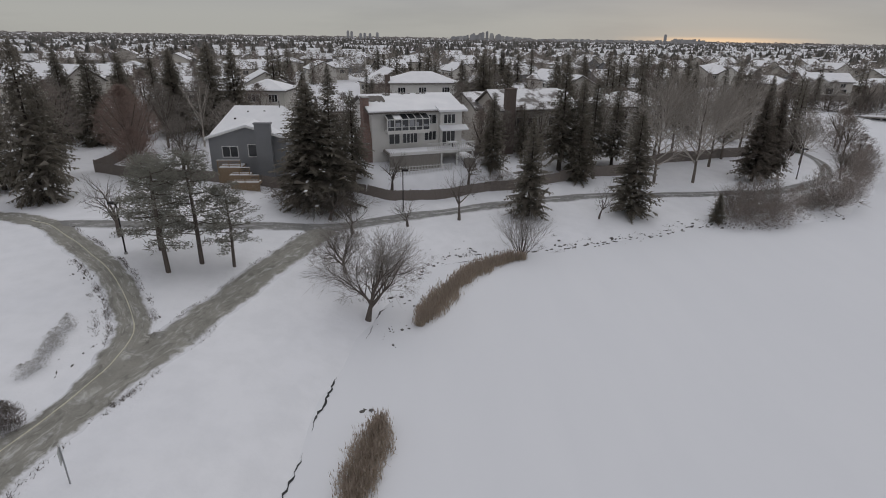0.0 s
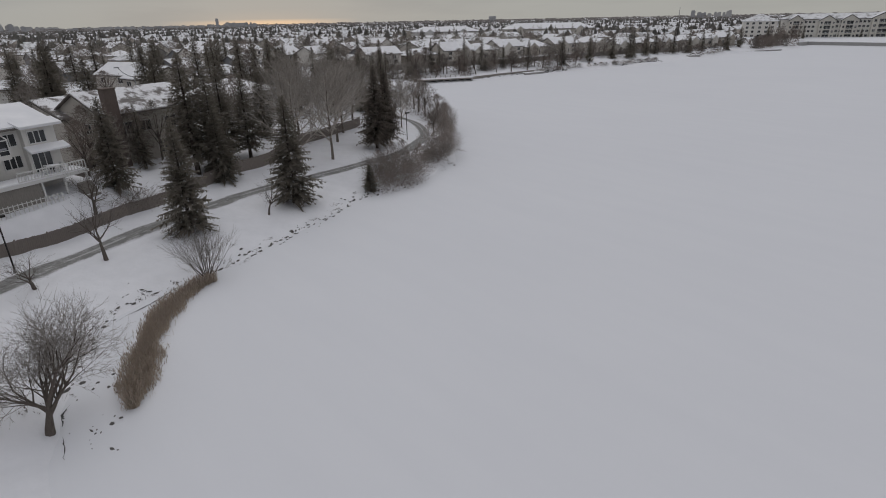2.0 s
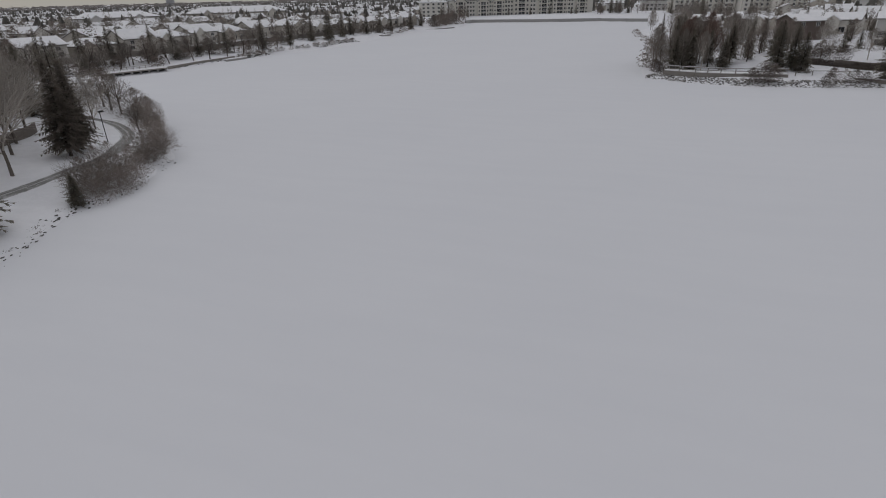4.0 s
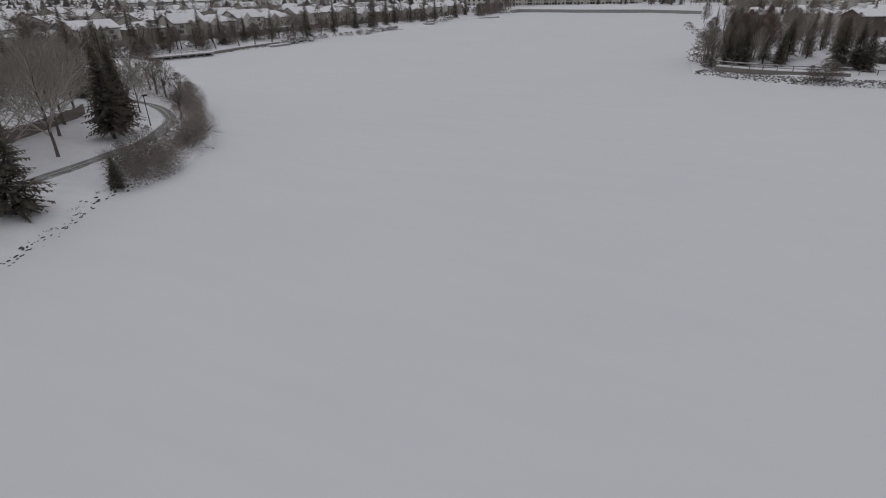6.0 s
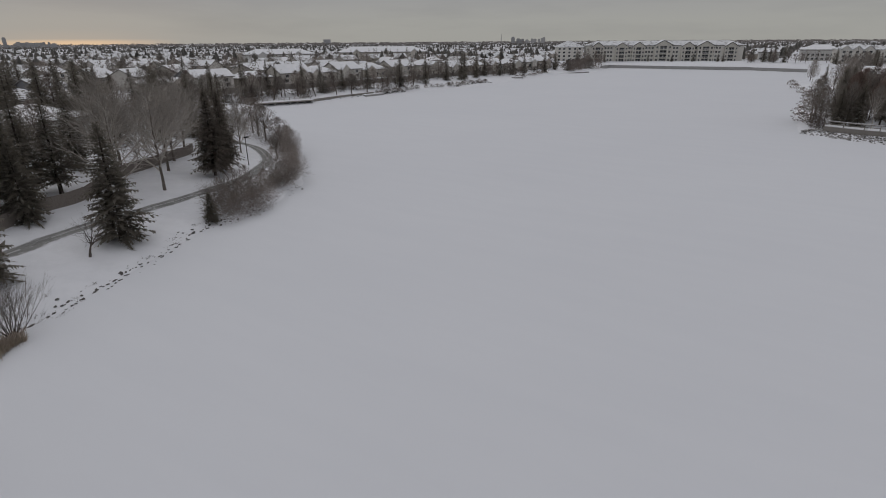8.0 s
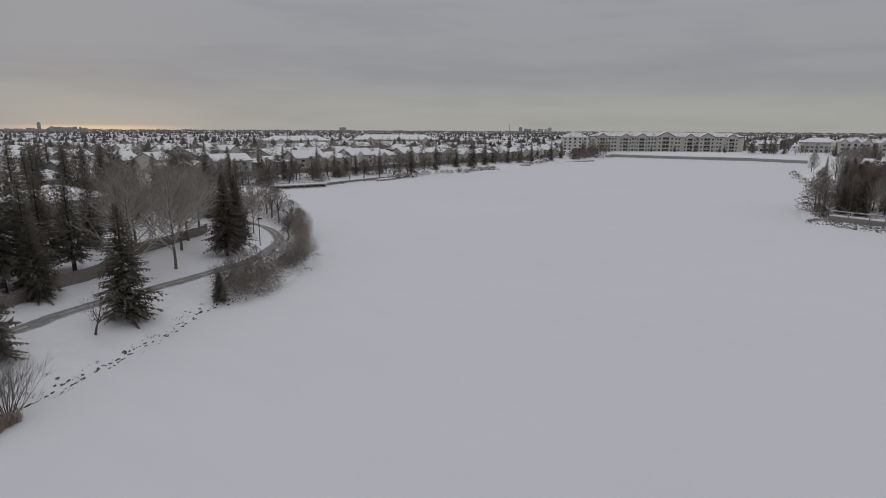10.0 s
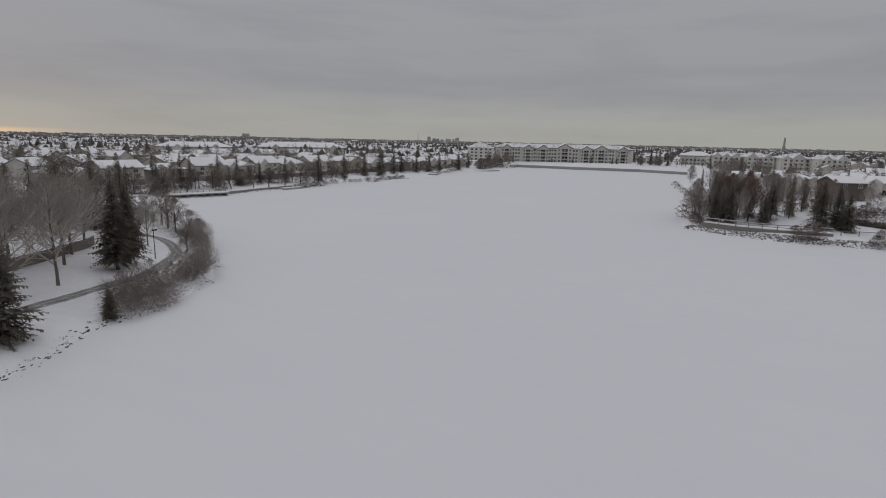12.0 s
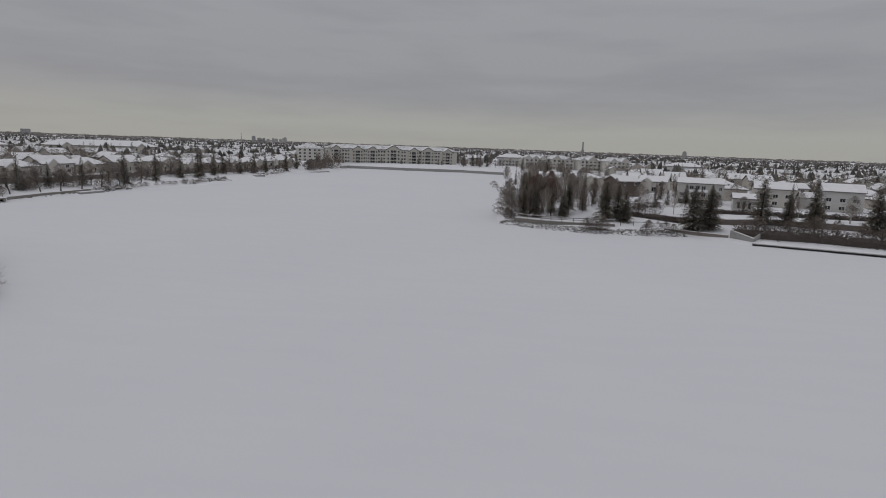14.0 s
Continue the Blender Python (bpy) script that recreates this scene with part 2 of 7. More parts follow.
# fence boards
k = Nodes("fence_wood")
v = k.coord("Object", (5, 5, 0.8))
n = k.noise(v, 3.0, 5, 0.6)
c = k.mix(n, (0.150, 0.130, 0.116), (0.290, 0.255, 0.228))
c = k.mix(k.math("MULTIPLY", k.random(), 0.45), c, (0.14, 0.122, 0.11))
k.done(c, 0.85, n, 0.01, 0.6)
k = Nodes("fence_grey")
v = k.coord("Object", (5, 5, 0.8))
n = k.noise(v, 3.0, 5, 0.6)
k.done(k.mix(n, (0.17, 0.155, 0.14), (0.33, 0.31, 0.285)), 0.85, n, 0.01, 0.6)
k = Nodes("deck_wood")
v = k.coord("Object", (5, 0.8, 5))
n = k.noise(v, 3.0, 5, 0.6)
k.done(k.mix(n, (0.195, 0.142, 0.094), (0.310, 0.232, 0.156)), 0.8, n, 0.01, 0.6)


# clapboard siding: lap joints every 0.12 m
def siding(name, color):
    k = Nodes(name)
    v = k.coord("Object")
    lap = k.wave(v, 2.6, "Z", 0.0, "SAW")
    blot = k.noise(v, 0.6, 4)
    c = k.mix(blot, tuple(x * 0.88 for x in color), tuple(min(1, x * 1.08) for x in color))
    c = k.mix(k.math("MULTIPLY", k.noise(k.coord("Object", (3, 3, 0.3)), 2.0, 4), 0.25), c, tuple(x * 0.78 for x in color))
    k.done(c, 0.6, lap, 0.015, 0.6)


siding("siding_white", (0.71, 0.695, 0.665))
siding("siding_cream", (0.58, 0.555, 0.51))
siding("siding_grey", (0.225, 0.23, 0.24))
siding("siding_pale", (0.56, 0.55, 0.53))
siding("siding_tan", (0.45, 0.415, 0.365))
siding("siding_beige", (0.53, 0.50, 0.45))
plain("stucco_bay", (0.60, 0.575, 0.52), 0.85, 0.10, 1.5)
plain("stucco_apartment", (0.64, 0.62, 0.575), 0.85, 0.10, 1.5)
plain("stucco_pale", (0.50, 0.47, 0.425), 0.85, 0.10, 1.5)
plain("trim_white", (0.66, 0.655, 0.64), 0.5, 0.05, 2.0)
plain("trim_dark", (0.05, 0.045, 0.042), 0.5, 0.1, 2.0)
plain("concrete", (0.34, 0.335, 0.325), 0.9, 0.15, 1.0)
# dark steel of the lamps; also colours the painted shade under landing and dock
plain("steel_and_shade", (0.035, 0.033, 0.032), 0.45, 0.15, 4.0, 0.6)
plain("galvanised", (0.32, 0.325, 0.33), 0.4, 0.1, 4.0, 0.8)
plain("sign_back", (0.46, 0.465, 0.455), 0.5, 0.06, 3.0, 0.4)
plain("rock", (0.105, 0.099, 0.095), 0.9, 0.35, 2.0, depth=0.05)
plain("rock_pale", (0.33, 0.32, 0.31), 0.9, 0.3, 2.0, depth=0.05)
plain("crack_water", (0.018, 0.019, 0.021), 0.35, 0.2, 2.0)
# skyline grey, raised in tone to carry the distance haze
plain("city_grey_hazed", (0.30, 0.30, 0.305), 0.8, 0.2, 0.02)
plain("city_pale", (0.36, 0.355, 0.35), 0.8, 0.2, 0.02)
plain("lamp_lens", (0.55, 0.54, 0.50), 0.3, 0.05, 3.0)
plain("cushion", (0.30, 0.31, 0.33), 0.9, 0.1, 3.0)

k = Nodes("brick_red")
v = k.coord("Object", (1, 1, 1))
mp = k.n.new("ShaderNodeMapping")
mp.inputs["Rotation"].default_value = (radians(90), 0, 0)
k.l.new(v, mp.inputs[0])
c = k.brick(mp.outputs[0], (0.20, 0.125, 0.105), (0.275, 0.18, 0.15), (0.26, 0.24, 0.22))
k.done(k.mix(k.math("MULTIPLY", k.noise(v, 1.0, 4), 0.4), c, (0.14, 0.09, 0.08)), 0.88, k.noise(v, 12, 3), 0.01, 0.5)
k = Nodes("brick_dark")
c = k.mix(k.noise(k.coord("Object"), 5.0, 5), (0.105, 0.082, 0.072), (0.168, 0.136, 0.120))
k.done(c, 0.9, k.noise(k.coord("Object"), 12, 3), 0.01, 0.5)

k = Nodes("glass")
v = k.coord("Object")
c = k.mix(k.math("MULTIPLY", k.random(), 0.8), (0.018, 0.020, 0.023), (0.085, 0.088, 0.092))
k.done(c, 0.06, None, spec=0.5)

# ---- mesh building ----
rng = random.Random(7)


class Shape:
    """Gathers vertices and faces; mesh() makes one mesh of them."""

    def __init__(self):
        self.v, self.f = [], []

    def add(self, verts, faces):
        o = len(self.v)
        self.v.extend(verts)
        self.f.extend(tuple(i + o for i in q) for q in faces)
        return self

    def box(self, x0, y0, z0, x1, y1, z1, bevel=0.0):
        if bevel <= 0:
            vs = [(x, y, z) for z in (z0, z1) for x, y in ((x0, y0), (x1, y0), (x1, y1), (x0, y1))]
            return self.add(vs, [(3, 2, 1, 0), (4, 5, 6, 7), (0, 1, 5, 4), (1, 2, 6, 5), (2, 3, 7, 6), (3, 0, 4, 7)])
        b = bevel
        ring = lambda e, z: [(x0 + e, y0 + e, z), (x1 - e, y0 + e, z), (x1 - e, y1 - e, z), (x0 + e, y1 - e, z)]
        vs = ring(0, z0) + ring(0, z1 - b) + ring(b, z1)
        fs = [(3, 2, 1, 0), (8, 9, 10, 11)]
        for r in (0, 4):
            fs += [(r + i, r + (i + 1) % 4, r + 4 + (i + 1) % 4, r + 4 + i) for i in range(4)]
        return self.add(vs, fs)

    def tube(self, pts, radii, n=6, caps=True):
        o = len(self.v)
        for i, (p, r) in enumerate(zip(pts, radii)):
            p = Vector(p)
            a = Vector(pts[max(0, i - 1)])
            b = Vector(pts[min(len(pts) - 1, i + 1)])
            d = (b - a).normalized() if (b - a).length > 1e-6 else Vector((0, 0, 1))
            u = d.cross(Vector((0.31, 0.95, 0.07)) if abs(d.z) > 0.6 else Vector((0, 0, 1))).normalized()
            w = d.cross(u)
            for k in range(n):
                c, s = math.cos(2 * math.pi * k / n), math.sin(2 * math.pi * k / n)
                self.v.append(tuple(p + r * (c * u + s * w)))
        for i in range(len(pts) - 1):
            for k in range(n):
                k2 = (k + 1) % n
                self.f.append((o + i * n + k, o + i * n + k2, o + (i + 1) * n + k2, o + (i + 1) * n + k))
        if caps and n > 3:
            self.f.append(tuple(o + (len(pts) - 1) * n + k for k in range(n)))
        return self

    def tri(self, a, b, c):
        return self.add([tuple(a), tuple(b), tuple(c)], [(0, 1, 2)])

    def quad(self, a, b, c, d):
        return self.add([tuple(a), tuple(b), tuple(c), tuple(d)], [(0, 1, 2, 3)])

    def prism(self, outline, y0, y1):
        """An outline of (x, z), drawn out from y0 to y1."""
        n = len(outline)
        vs = [(x, y0, z) for x, z in outline] + [(x, y1, z) for x, z in outline]
        fs = [tuple(range(n)), tuple(range(2 * n - 1, n - 1, -1))]
        fs += [(i + n, (i + 1) % n + n, (i + 1) % n, i) for i in range(n)]
        return self.add(vs, fs)

    def moved(self, m):
        self.v = [tuple(m @ Vector(p)) for p in self.v]
        return self

    def mesh(self, name, material, smooth=False):
        me = bpy.data.meshes.new(name)
        me.from_pydata(self.v, [], self.f)
        me.materials.append(MATS[material])
        if smooth:
            me.polygons.foreach_set("use_smooth", [True] * len(me.polygons))
        me.update()
        return me


def part(name, shape, material, parent, label="", smooth=False):
    me = shape if isinstance(shape, bpy.types.Mesh) else shape.mesh(name, material, smooth)
    ob = new(name, me)
    ob.parent = parent
    if label:
        ob["label"] = label
    return ob


def thing(name, label, category, group="", m=None, kind=""):
    ob = new(name)
    ob.empty_display_size = 0.3
    if m is not None:
        ob.matrix_basis = m
    return tagged(ob, label, category, group, kind)


def spot(x, y, rz=0.0, s=1.0, sz=None, dz=0.0):
    return pose(x, y, ground(x, y) + dz, 0, 0, rz) @ Matrix.Diagonal((s, s, s if sz is None else sz, 1))


# ---- the ground: one sheet round the lake, out to the horizon ----
SHORE_NEAR = [(-9, -40), (-8.3, 5), (-7.75, 21), (-7.6, 25.9), (-7.0, 31.9), (-5.2, 40.6), (-3.0, 45), (-1.2, 51), (4, 54.3), (9.2, 54.9),
              (17.4, 57.9), (26.4, 61.5), (33, 64.6), (38, 64.2), (46, 66.5), (54.8, 70.6), (64.5, 79.5), (73.5, 89.4), (81, 104), (92, 126)]
SHORE_FAR = [(110, 150), (128, 164), (145.5, 157), (183.6, 156.8), (215, 148), (249, 141.5), (328, 146), (397, 131), (420, 136), (455, 140),
             (452, 86), (458, 38), (446, 4), (430, -4), (400, -4), (337, 10), (255, 2), (200, 6), (152, 4)]
SHORE_SOUTH = [(142.6, -14.3), (141, -21.6), (145, -48), (135, -59.7), (127.4, -86.5), (115, -140), (90, -200), (40, -230), (-5, -200)]
LAKE = np.array(SHORE_NEAR + SHORE_FAR + SHORE_SOUTH, float)
LAKE_B = np.roll(LAKE, -1, 0)


def shore_distance(x, y):
    """Metres from the lake's edge, negative on the lake."""
    x, y = np.atleast_1d(np.asarray(x, float)), np.atleast_1d(np.asarray(y, float))
    best = np.full(x.shape, 1e9)
    inside = np.zeros(x.shape, bool)
    for (ax, ay), (bx, by) in zip(LAKE, LAKE_B):
        dx, dy = bx - ax, by - ay
        k = np.clip(((x - ax) * dx + (y - ay) * dy) / (dx * dx + dy * dy), 0, 1)
        best = np.minimum(best, np.hypot(x - ax - k * dx, y - ay - k * dy))
        if ay != by:
            inside ^= ((ay > y) != (by > y)) & (x < dx * (y - ay) / dy + ax)
    return np.where(inside, -best, best)


def heights(x, y):
    x, y = np.atleast_1d(np.asarray(x, float)), np.atleast_1d(np.asarray(y, float))
    wob = 0.9 * np.sin(x * 0.55 + 0.3 * y) * np.sin(y * 0.43 - 0.2 * x + 1.0)
    d = shore_distance(x, y) + 0.45 * wob * (np.hypot(x - 20, y - 60) < 90)
    low = np.interp(d, [-4, 0, 2, 6, 14, 22, 35, 60, 400], [-0.8, 0, 0.7, 1.3, 2.0, 3.1, 3.9, 4.3, 4.5])
    high = np.interp(d, [-4, 0, 2, 6, 13, 16, 21, 30, 60, 400], [-0.8, 0, 0.7, 1.3, 2.0, 2.5, 3.9, 4.5, 4.6, 4.5])
    k = np.clip((x + 22) / 9, 0, 1) * np.clip((45 - x) / 15, 0, 1)
    z = low + (high - low) * k * k * (3 - 2 * k)
    c22, s22 = math.cos(radians(22)), math.sin(radians(22))
    u, v = (x + 5.2) * c22 + (y - 78.9) * s22, (y - 78.9) * c22 - (x + 5.2) * s22
    yard = np.clip((v + 12.6) / 3.6, 0, 1) * np.clip((12.0 - np.abs(u)) / 4.5, 0, 1) * np.clip((9 - v) / 5, 0, 1)
    z = z + 2.0 * yard * yard * (3 - 2 * yard)
    return z + np.clip(d, 0, 6) / 6 * 0.09 * (np.sin(x * 0.31 + 0.7) * np.sin(y * 0.27) + 0.6 * np.sin(x * 0.83 - y * 0.6))


def ground(x, y):
    return float(heights(x, y)[0])


def lines(*spans):
    out_v = []
    for a, b, step in spans:
        out_v += list(np.arange(a, b, step))
    return np.array(out_v)


def grid_mesh(name, xs, ys, zs, material, keep=None):
    nx, ny = len(xs), len(ys)
    X, Y = np.meshgrid(xs, ys)
    co = np.stack([X.ravel(), Y.ravel(), zs.ravel()], 1)
    i = (np.arange(ny - 1)[:, None] * nx + np.arange(nx - 1)[None, :]).ravel()
    faces = np.stack([i, i + 1, i + nx + 1, i + nx], 1)
    if keep is not None:
        faces = faces[keep[faces].any(1)]
    me = bpy.data.meshes.new(name)
    me.from_pydata(co.tolist(), [], faces.tolist())
    me.materials.append(MATS[material])
    me.polygons.foreach_set("use_smooth", [True] * len(me.polygons))
    me.update()
    return me


gx_lines = np.concatenate([-np.geomspace(4800, 105, 16), lines((-100, -60, 5), (-60, 95, 1.25), (95, 300, 2.5), (300, 560, 5)), np.geomspace(575, 4800, 14)])
gy_lines = np.concatenate([-np.geomspace(4800, 265, 12), lines((-250, -80, 5), (-80, 10, 3), (10, 118, 1.25), (118, 220, 2.5)), np.geomspace(225, 4800, 18)])
GX, GY = np.meshgrid(gx_lines, gy_lines)
GZ = heights(GX.ravel(), GY.ravel())
land = new("ground", grid_mesh("ground", gx_lines, gy_lines, GZ, "snow"))
tagged(land, "snow-covered parkland rising gently from the lake", "ground", kind="structure")
ice_x, ice_y = lines((-14, 545, 13.0)), lines((-245, 190, 13.0))
IX, IY = np.meshgrid(ice_x, ice_y)
near_lake = shore_distance(IX.ravel(), IY.ravel()) < 6
ice = new("frozen_lake", grid_mesh("frozen_lake", ice_x, ice_y, np.zeros(IX.size), "lake_snow", near_lake))
tagged(ice, "frozen lake under smooth pale wind-packed snow", "lake", kind="structure")


# ---- trails ----
def smooth_line(pts, step=0.8):
    """A curve through the points (Catmull-Rom), in even steps."""
    P = [np.array(p, float) for p in pts]
    P = [2 * P[0] - P[1]] + P + [2 * P[-1] - P[-2]]
    out_p = []
    for a, b, c, d in zip(P, P[1:], P[2:], P[3:]):
        n = max(2, int(np.linalg.norm(c - b) / step))
        for k in range(n):
            t = k / n
            out_p.append(0.5 * (2 * b + (c - a) * t + (2 * a - 5 * b + 4 * c - d) * t * t + (3 * b - a - 3 * c + d) * t ** 3))
    out_p.append(P[-2])
    return np.array(out_p)


def strip(name, pts, width, lift, material, label, category, ragged=0.0, seed=1, kind="structure", off=0.0, joins=()):
    """A band laid on the ground along a line, with uneven edges and its own small thickness."""
    line = smooth_line(pts, 0.6)
    d = np.gradient(line, axis=0)
    d /= np.linalg.norm(d, axis=1)[:, None]
    nrm = np.stack([-d[:, 1], d[:, 0]], 1)
    r = random.Random(seed)
    cuts = [-1, -0.98, -0.5, 0, 0.5, 0.98, 1]
    vs, fs = [], []
    el = er = 0.0
    for p, n in zip(line, nrm):
        el, er = 0.5 * el + r.uniform(-ragged, ragged), 0.5 * er + r.uniform(-ragged, ragged)
        row = []
        for q in cuts:
            w = q * width / 2 + (el if q < 0 else er) * abs(q) + off
            row.append((p[0] + n[0] * w, p[1] + n[1] * w))
        z = heights([a for a, b in row], [b for a, b in row])
        top = z.max() * 0.3 + z * 0.7 + lift
        for (a, b), zz, zt, q in zip(row, z, top, cuts):
            vs.append((a, b, zz - 0.05 if abs(q) == 1 else (zz + 0.3 * lift if abs(q) == 0.98 else zt)))
    m = len(cuts)
    for i in range(len(line) - 1):
        for k in range(m - 1):
            fs.append((i * m + k + 1, i * m + k, (i + 1) * m + k, (i + 1) * m + k + 1))
    me = bpy.data.meshes.new(name)
    me.from_pydata(vs, [], fs)
    me.materials.append(MATS[material])
    run = np.concatenate([[0], np.cumsum(np.linalg.norm(np.diff(line, axis=0), axis=1))])
    # where another trail joins, the verge is open
    rim = np.ones(len(vs))
    for other, reach in joins:
        ol = smooth_line(other, 0.5)
        near = np.array([np.hypot(ol[:, 0] - a, ol[:, 1] - b).min() for a, b, _ in vs])
        rim = np.minimum(rim, np.clip((near - reach + 0.5) / 0.5, 0.25, 1))
    uv = me.uv_layers.new(name="along")
    for lp in me.loops:
        uv.data[lp.index].uv = (run[lp.vertex_index // m], cuts[lp.vertex_index % m] * rim[lp.vertex_index])
    me.polygons.foreach_set("use_smooth", [True] * len(me.polygons))
    me.update()
    return tagged(new(name, me), label, category, kind=kind)


DIAGONAL = [(-22.5, 12), (-21.3, 19.5), (-20.7, 23.2), (-19.9, 27), (-18.7, 31.2), (-17.9, 35.2), (-16.2, 42.8), (-13.0, 53.6), (-12.2, 55.8)]
WEST = [(-20.4, 25.5), (-20.7, 30), (-21.6, 34), (-25.5, 39.4), (-30.4, 44.3), (-36.9, 49.6), (-40.6, 51.6), (-45, 53.0), (-58, 54.5), (-80, 52)]
MAIN = [(-38.5, 50.6), (-33, 52.1), (-27, 53.2), (-19.6, 54.4), (-11.2, 57.2), (-2, 62.5), (5, 65.6), (16.5, 69.9), (19.2, 71.0), (28.8, 72.9),
        (36, 74.0), (41.3, 74.5), (48.5, 76.4), (55.8, 81), (61.5, 85.7), (65.8, 92.2), (68.8, 99.5), (70, 112), (76, 130), (95, 158), (118, 176)]
strip("trail_diagonal", DIAGONAL, 3.5, 0.075, "trail", "grey-green asphalt trail dusted with blown snow", "trail", 0.17, 3, joins=[(WEST, 1.3), (MAIN, 1.1)])
strip("trail_west", WEST, 2.8, 0.060, "trail", "curved grey-green asphalt trail with snow streaks", "trail", 0.17, 4, joins=[(DIAGONAL, 1.6), (MAIN, 1.0)])
strip("trail_main", MAIN, 2.35, 0.050, "trail_far", "narrow grey asphalt lakeside trail edged with snow", "trail", 0.07, 5, joins=[(DIAGONAL, 1.5), (WEST, 1.2)])
strip("trail_line", [(-23.2, 12), (-22.1, 19.5), (-21.45, 23.2), (-20.95, 27)] + WEST[1:-3], 0.11, 0.135, "line_snow", "thin pale line of packed snow along the trail", "snow line", 0.03, 6)
strip("wheel_ridge", MAIN[5:-4], 0.40, 0.085, "ridge_snow", "thin ridge of packed snow between wheel tracks", "snow ridge", 0.10, 8)

# ---- trees and shrubs ----
def jig(r, a):
    return r.uniform(-a, a)


def spruce_meshes(seed, h, rad, boughs, bare=0.06, ragged=0.25, sprays=2.6, tag="", needle="spruce_needles", flecks=0.0, fill=160, tiers=11, fine=1.0):
    """A spruce: tapered trunk, an inner mass of needles, and boughs all the way up that sag and turn up at the tip, set with forward sprays."""
    r = random.Random(seed)
    tr = Shape()
    tr.tube([(0, 0, -0.3), (jig(r, 0.05), jig(r, 0.05), h * 0.5), (0, 0, h * 0.97)], [0.022 * h * 0.6 + 0.05, 0.012 * h * 0.6 + 0.03, 0.012], 7)
    fo, sn = Shape(), Shape()
    phase = r.uniform(0, 6.28)
    up = Vector((0, 0, 1))

    def outline(t, a):
        tier = 0.90 + 0.14 * (1 - (t * tiers + 0.35 * math.sin(2 * a + phase)) % 1.0)
        lobe = 1 + 0.10 * math.sin(3 * a + 9 * t + phase) + 0.07 * math.sin(5 * a - 17 * t)
        return rad * (1 - t) ** 0.74 * min(1.0, 0.74 + 1.7 * t) * tier * lobe + 0.10

    for i in range(fill):
        t, a = r.random(), r.uniform(0, 6.28)
        if t > 0.96:
            continue
        d = outline(t, a) * r.uniform(0.03, 0.66)
        c = Vector((math.cos(a) * d, math.sin(a) * d, h * (bare + (1 - bare) * t)))
        l = outline(t, a) * r.uniform(0.13, 0.27) + 0.12
        o, side = Vector((math.cos(a), math.sin(a), 0)), Vector((-math.sin(a), math.cos(a), 0))
        fo.tri(c - side * l * 0.6 - up * l * 0.4, c + side * l * 0.6 - up * l * r.uniform(0.2, 0.5), c + o * l * 0.7 + up * l * jig(r, 0.5))
    for i in range(boughs):
        t = 1 - (1 - (i + r.random()) / boughs) ** 0.95
        if t > 0.985:
            continue
        a = i * 2.39996 + jig(r, 0.5)
        thin = r.random() < ragged * 0.5
        L = outline(t, a) * (r.uniform(0.5, 0.8) if thin else r.uniform(1 - ragged * 0.5, 1 + ragged * 0.45))
        z0 = h * (bare + (1 - bare) * t)
        ca, sa = math.cos(a), math.sin(a)
        o, side = Vector((ca, sa, 0)), Vector((-sa, ca, 0))
        slope, sag, tip = 0.62 * t - 0.16, 0.42 - 0.22 * t, 0.16
        bend = jig(r, 0.12)
        pt = lambda q: o * (L * q) + side * (L * bend * q * q) + up * (z0 + L * (slope * q - sag * q * q + tip * q ** 4))
        w = (0.05 * L + 0.05) * fine
        p0, p1, p2 = pt(0.1), pt(0.55), pt(1.0)
        fo.quad(p0, p1 + side * w, p2, p1 - side * w)
        if flecks and r.random() < flecks:
            for q in range(3):
                u = r.uniform(0.4, 0.92)
                f0, f1, e = pt(u) + up * 0.05, pt(u + 0.07) + up * 0.05, side * (w * r.uniform(0.3, 0.8))
                sn.quad(f0 - e * 0.4, f0 + e, f1 + e * 0.5, f1 - e)
        n = max(2, int(sprays * (1.0 + L)))
        for q in range(n):
            u = 0.2 + 0.8 * (q + r.random() * 0.9) / n
            c = pt(min(1.0, u))
            for sg in (-1, 1):
                l = (0.30 * L * (1.18 - u) + 0.13) * r.uniform(0.65, 1.3)
                f = o * l * r.uniform(0.4, 1.0) + side * sg * l * r.uniform(0.45, 0.95)
                b = o * ((0.028 * L + 0.035) * fine)
                fo.tri(c - b, c + b, c + f - up * l * r.uniform(0.05, 0.5))
                if r.random() < 0.45:
                    fo.tri(c - b, c + b, c + f * 0.35 - up * l * r.uniform(0.5, 0.95))
    for q in range(14):
        a, z = q * 2.4, h * (0.93 + 0.055 * q / 14)
        l = 0.20 * (1.15 - q / 14)
        fo.tri((0.03 * math.cos(a + 1.2), 0.03 * math.sin(a + 1.2), z), (0.03 * math.cos(a - 1.2), 0.03 * math.sin(a - 1.2), z), (l * math.cos(a), l * math.sin(a), z + l * 0.9))
    fo.tri((0.04, 0, h * 0.95), (-0.03, 0.03, h * 0.95), (0, 0, h))
    fo.tri((0, 0.04, h * 0.95), (0.0, -0.04, h * 0.95), (0, 0, h))
    n0 = len(fo.f)
    fo.add(sn.v, sn.f)
    crown = fo.mesh("crown" + tag, needle)
    crown.materials.append(MATS["roof_snow"])
    for q in crown.polygons[n0:]:
        q.material_index = 1
    return tr.mesh("trunk" + tag, "bark_dark", True), crown


def tree_of(name, meshes, names, label, category, group, m):
    ob = thing(name, label, category, group, m)
    for me, n in zip(meshes, names):
        if me is not None:
            part(n, me, None, ob)
    return ob


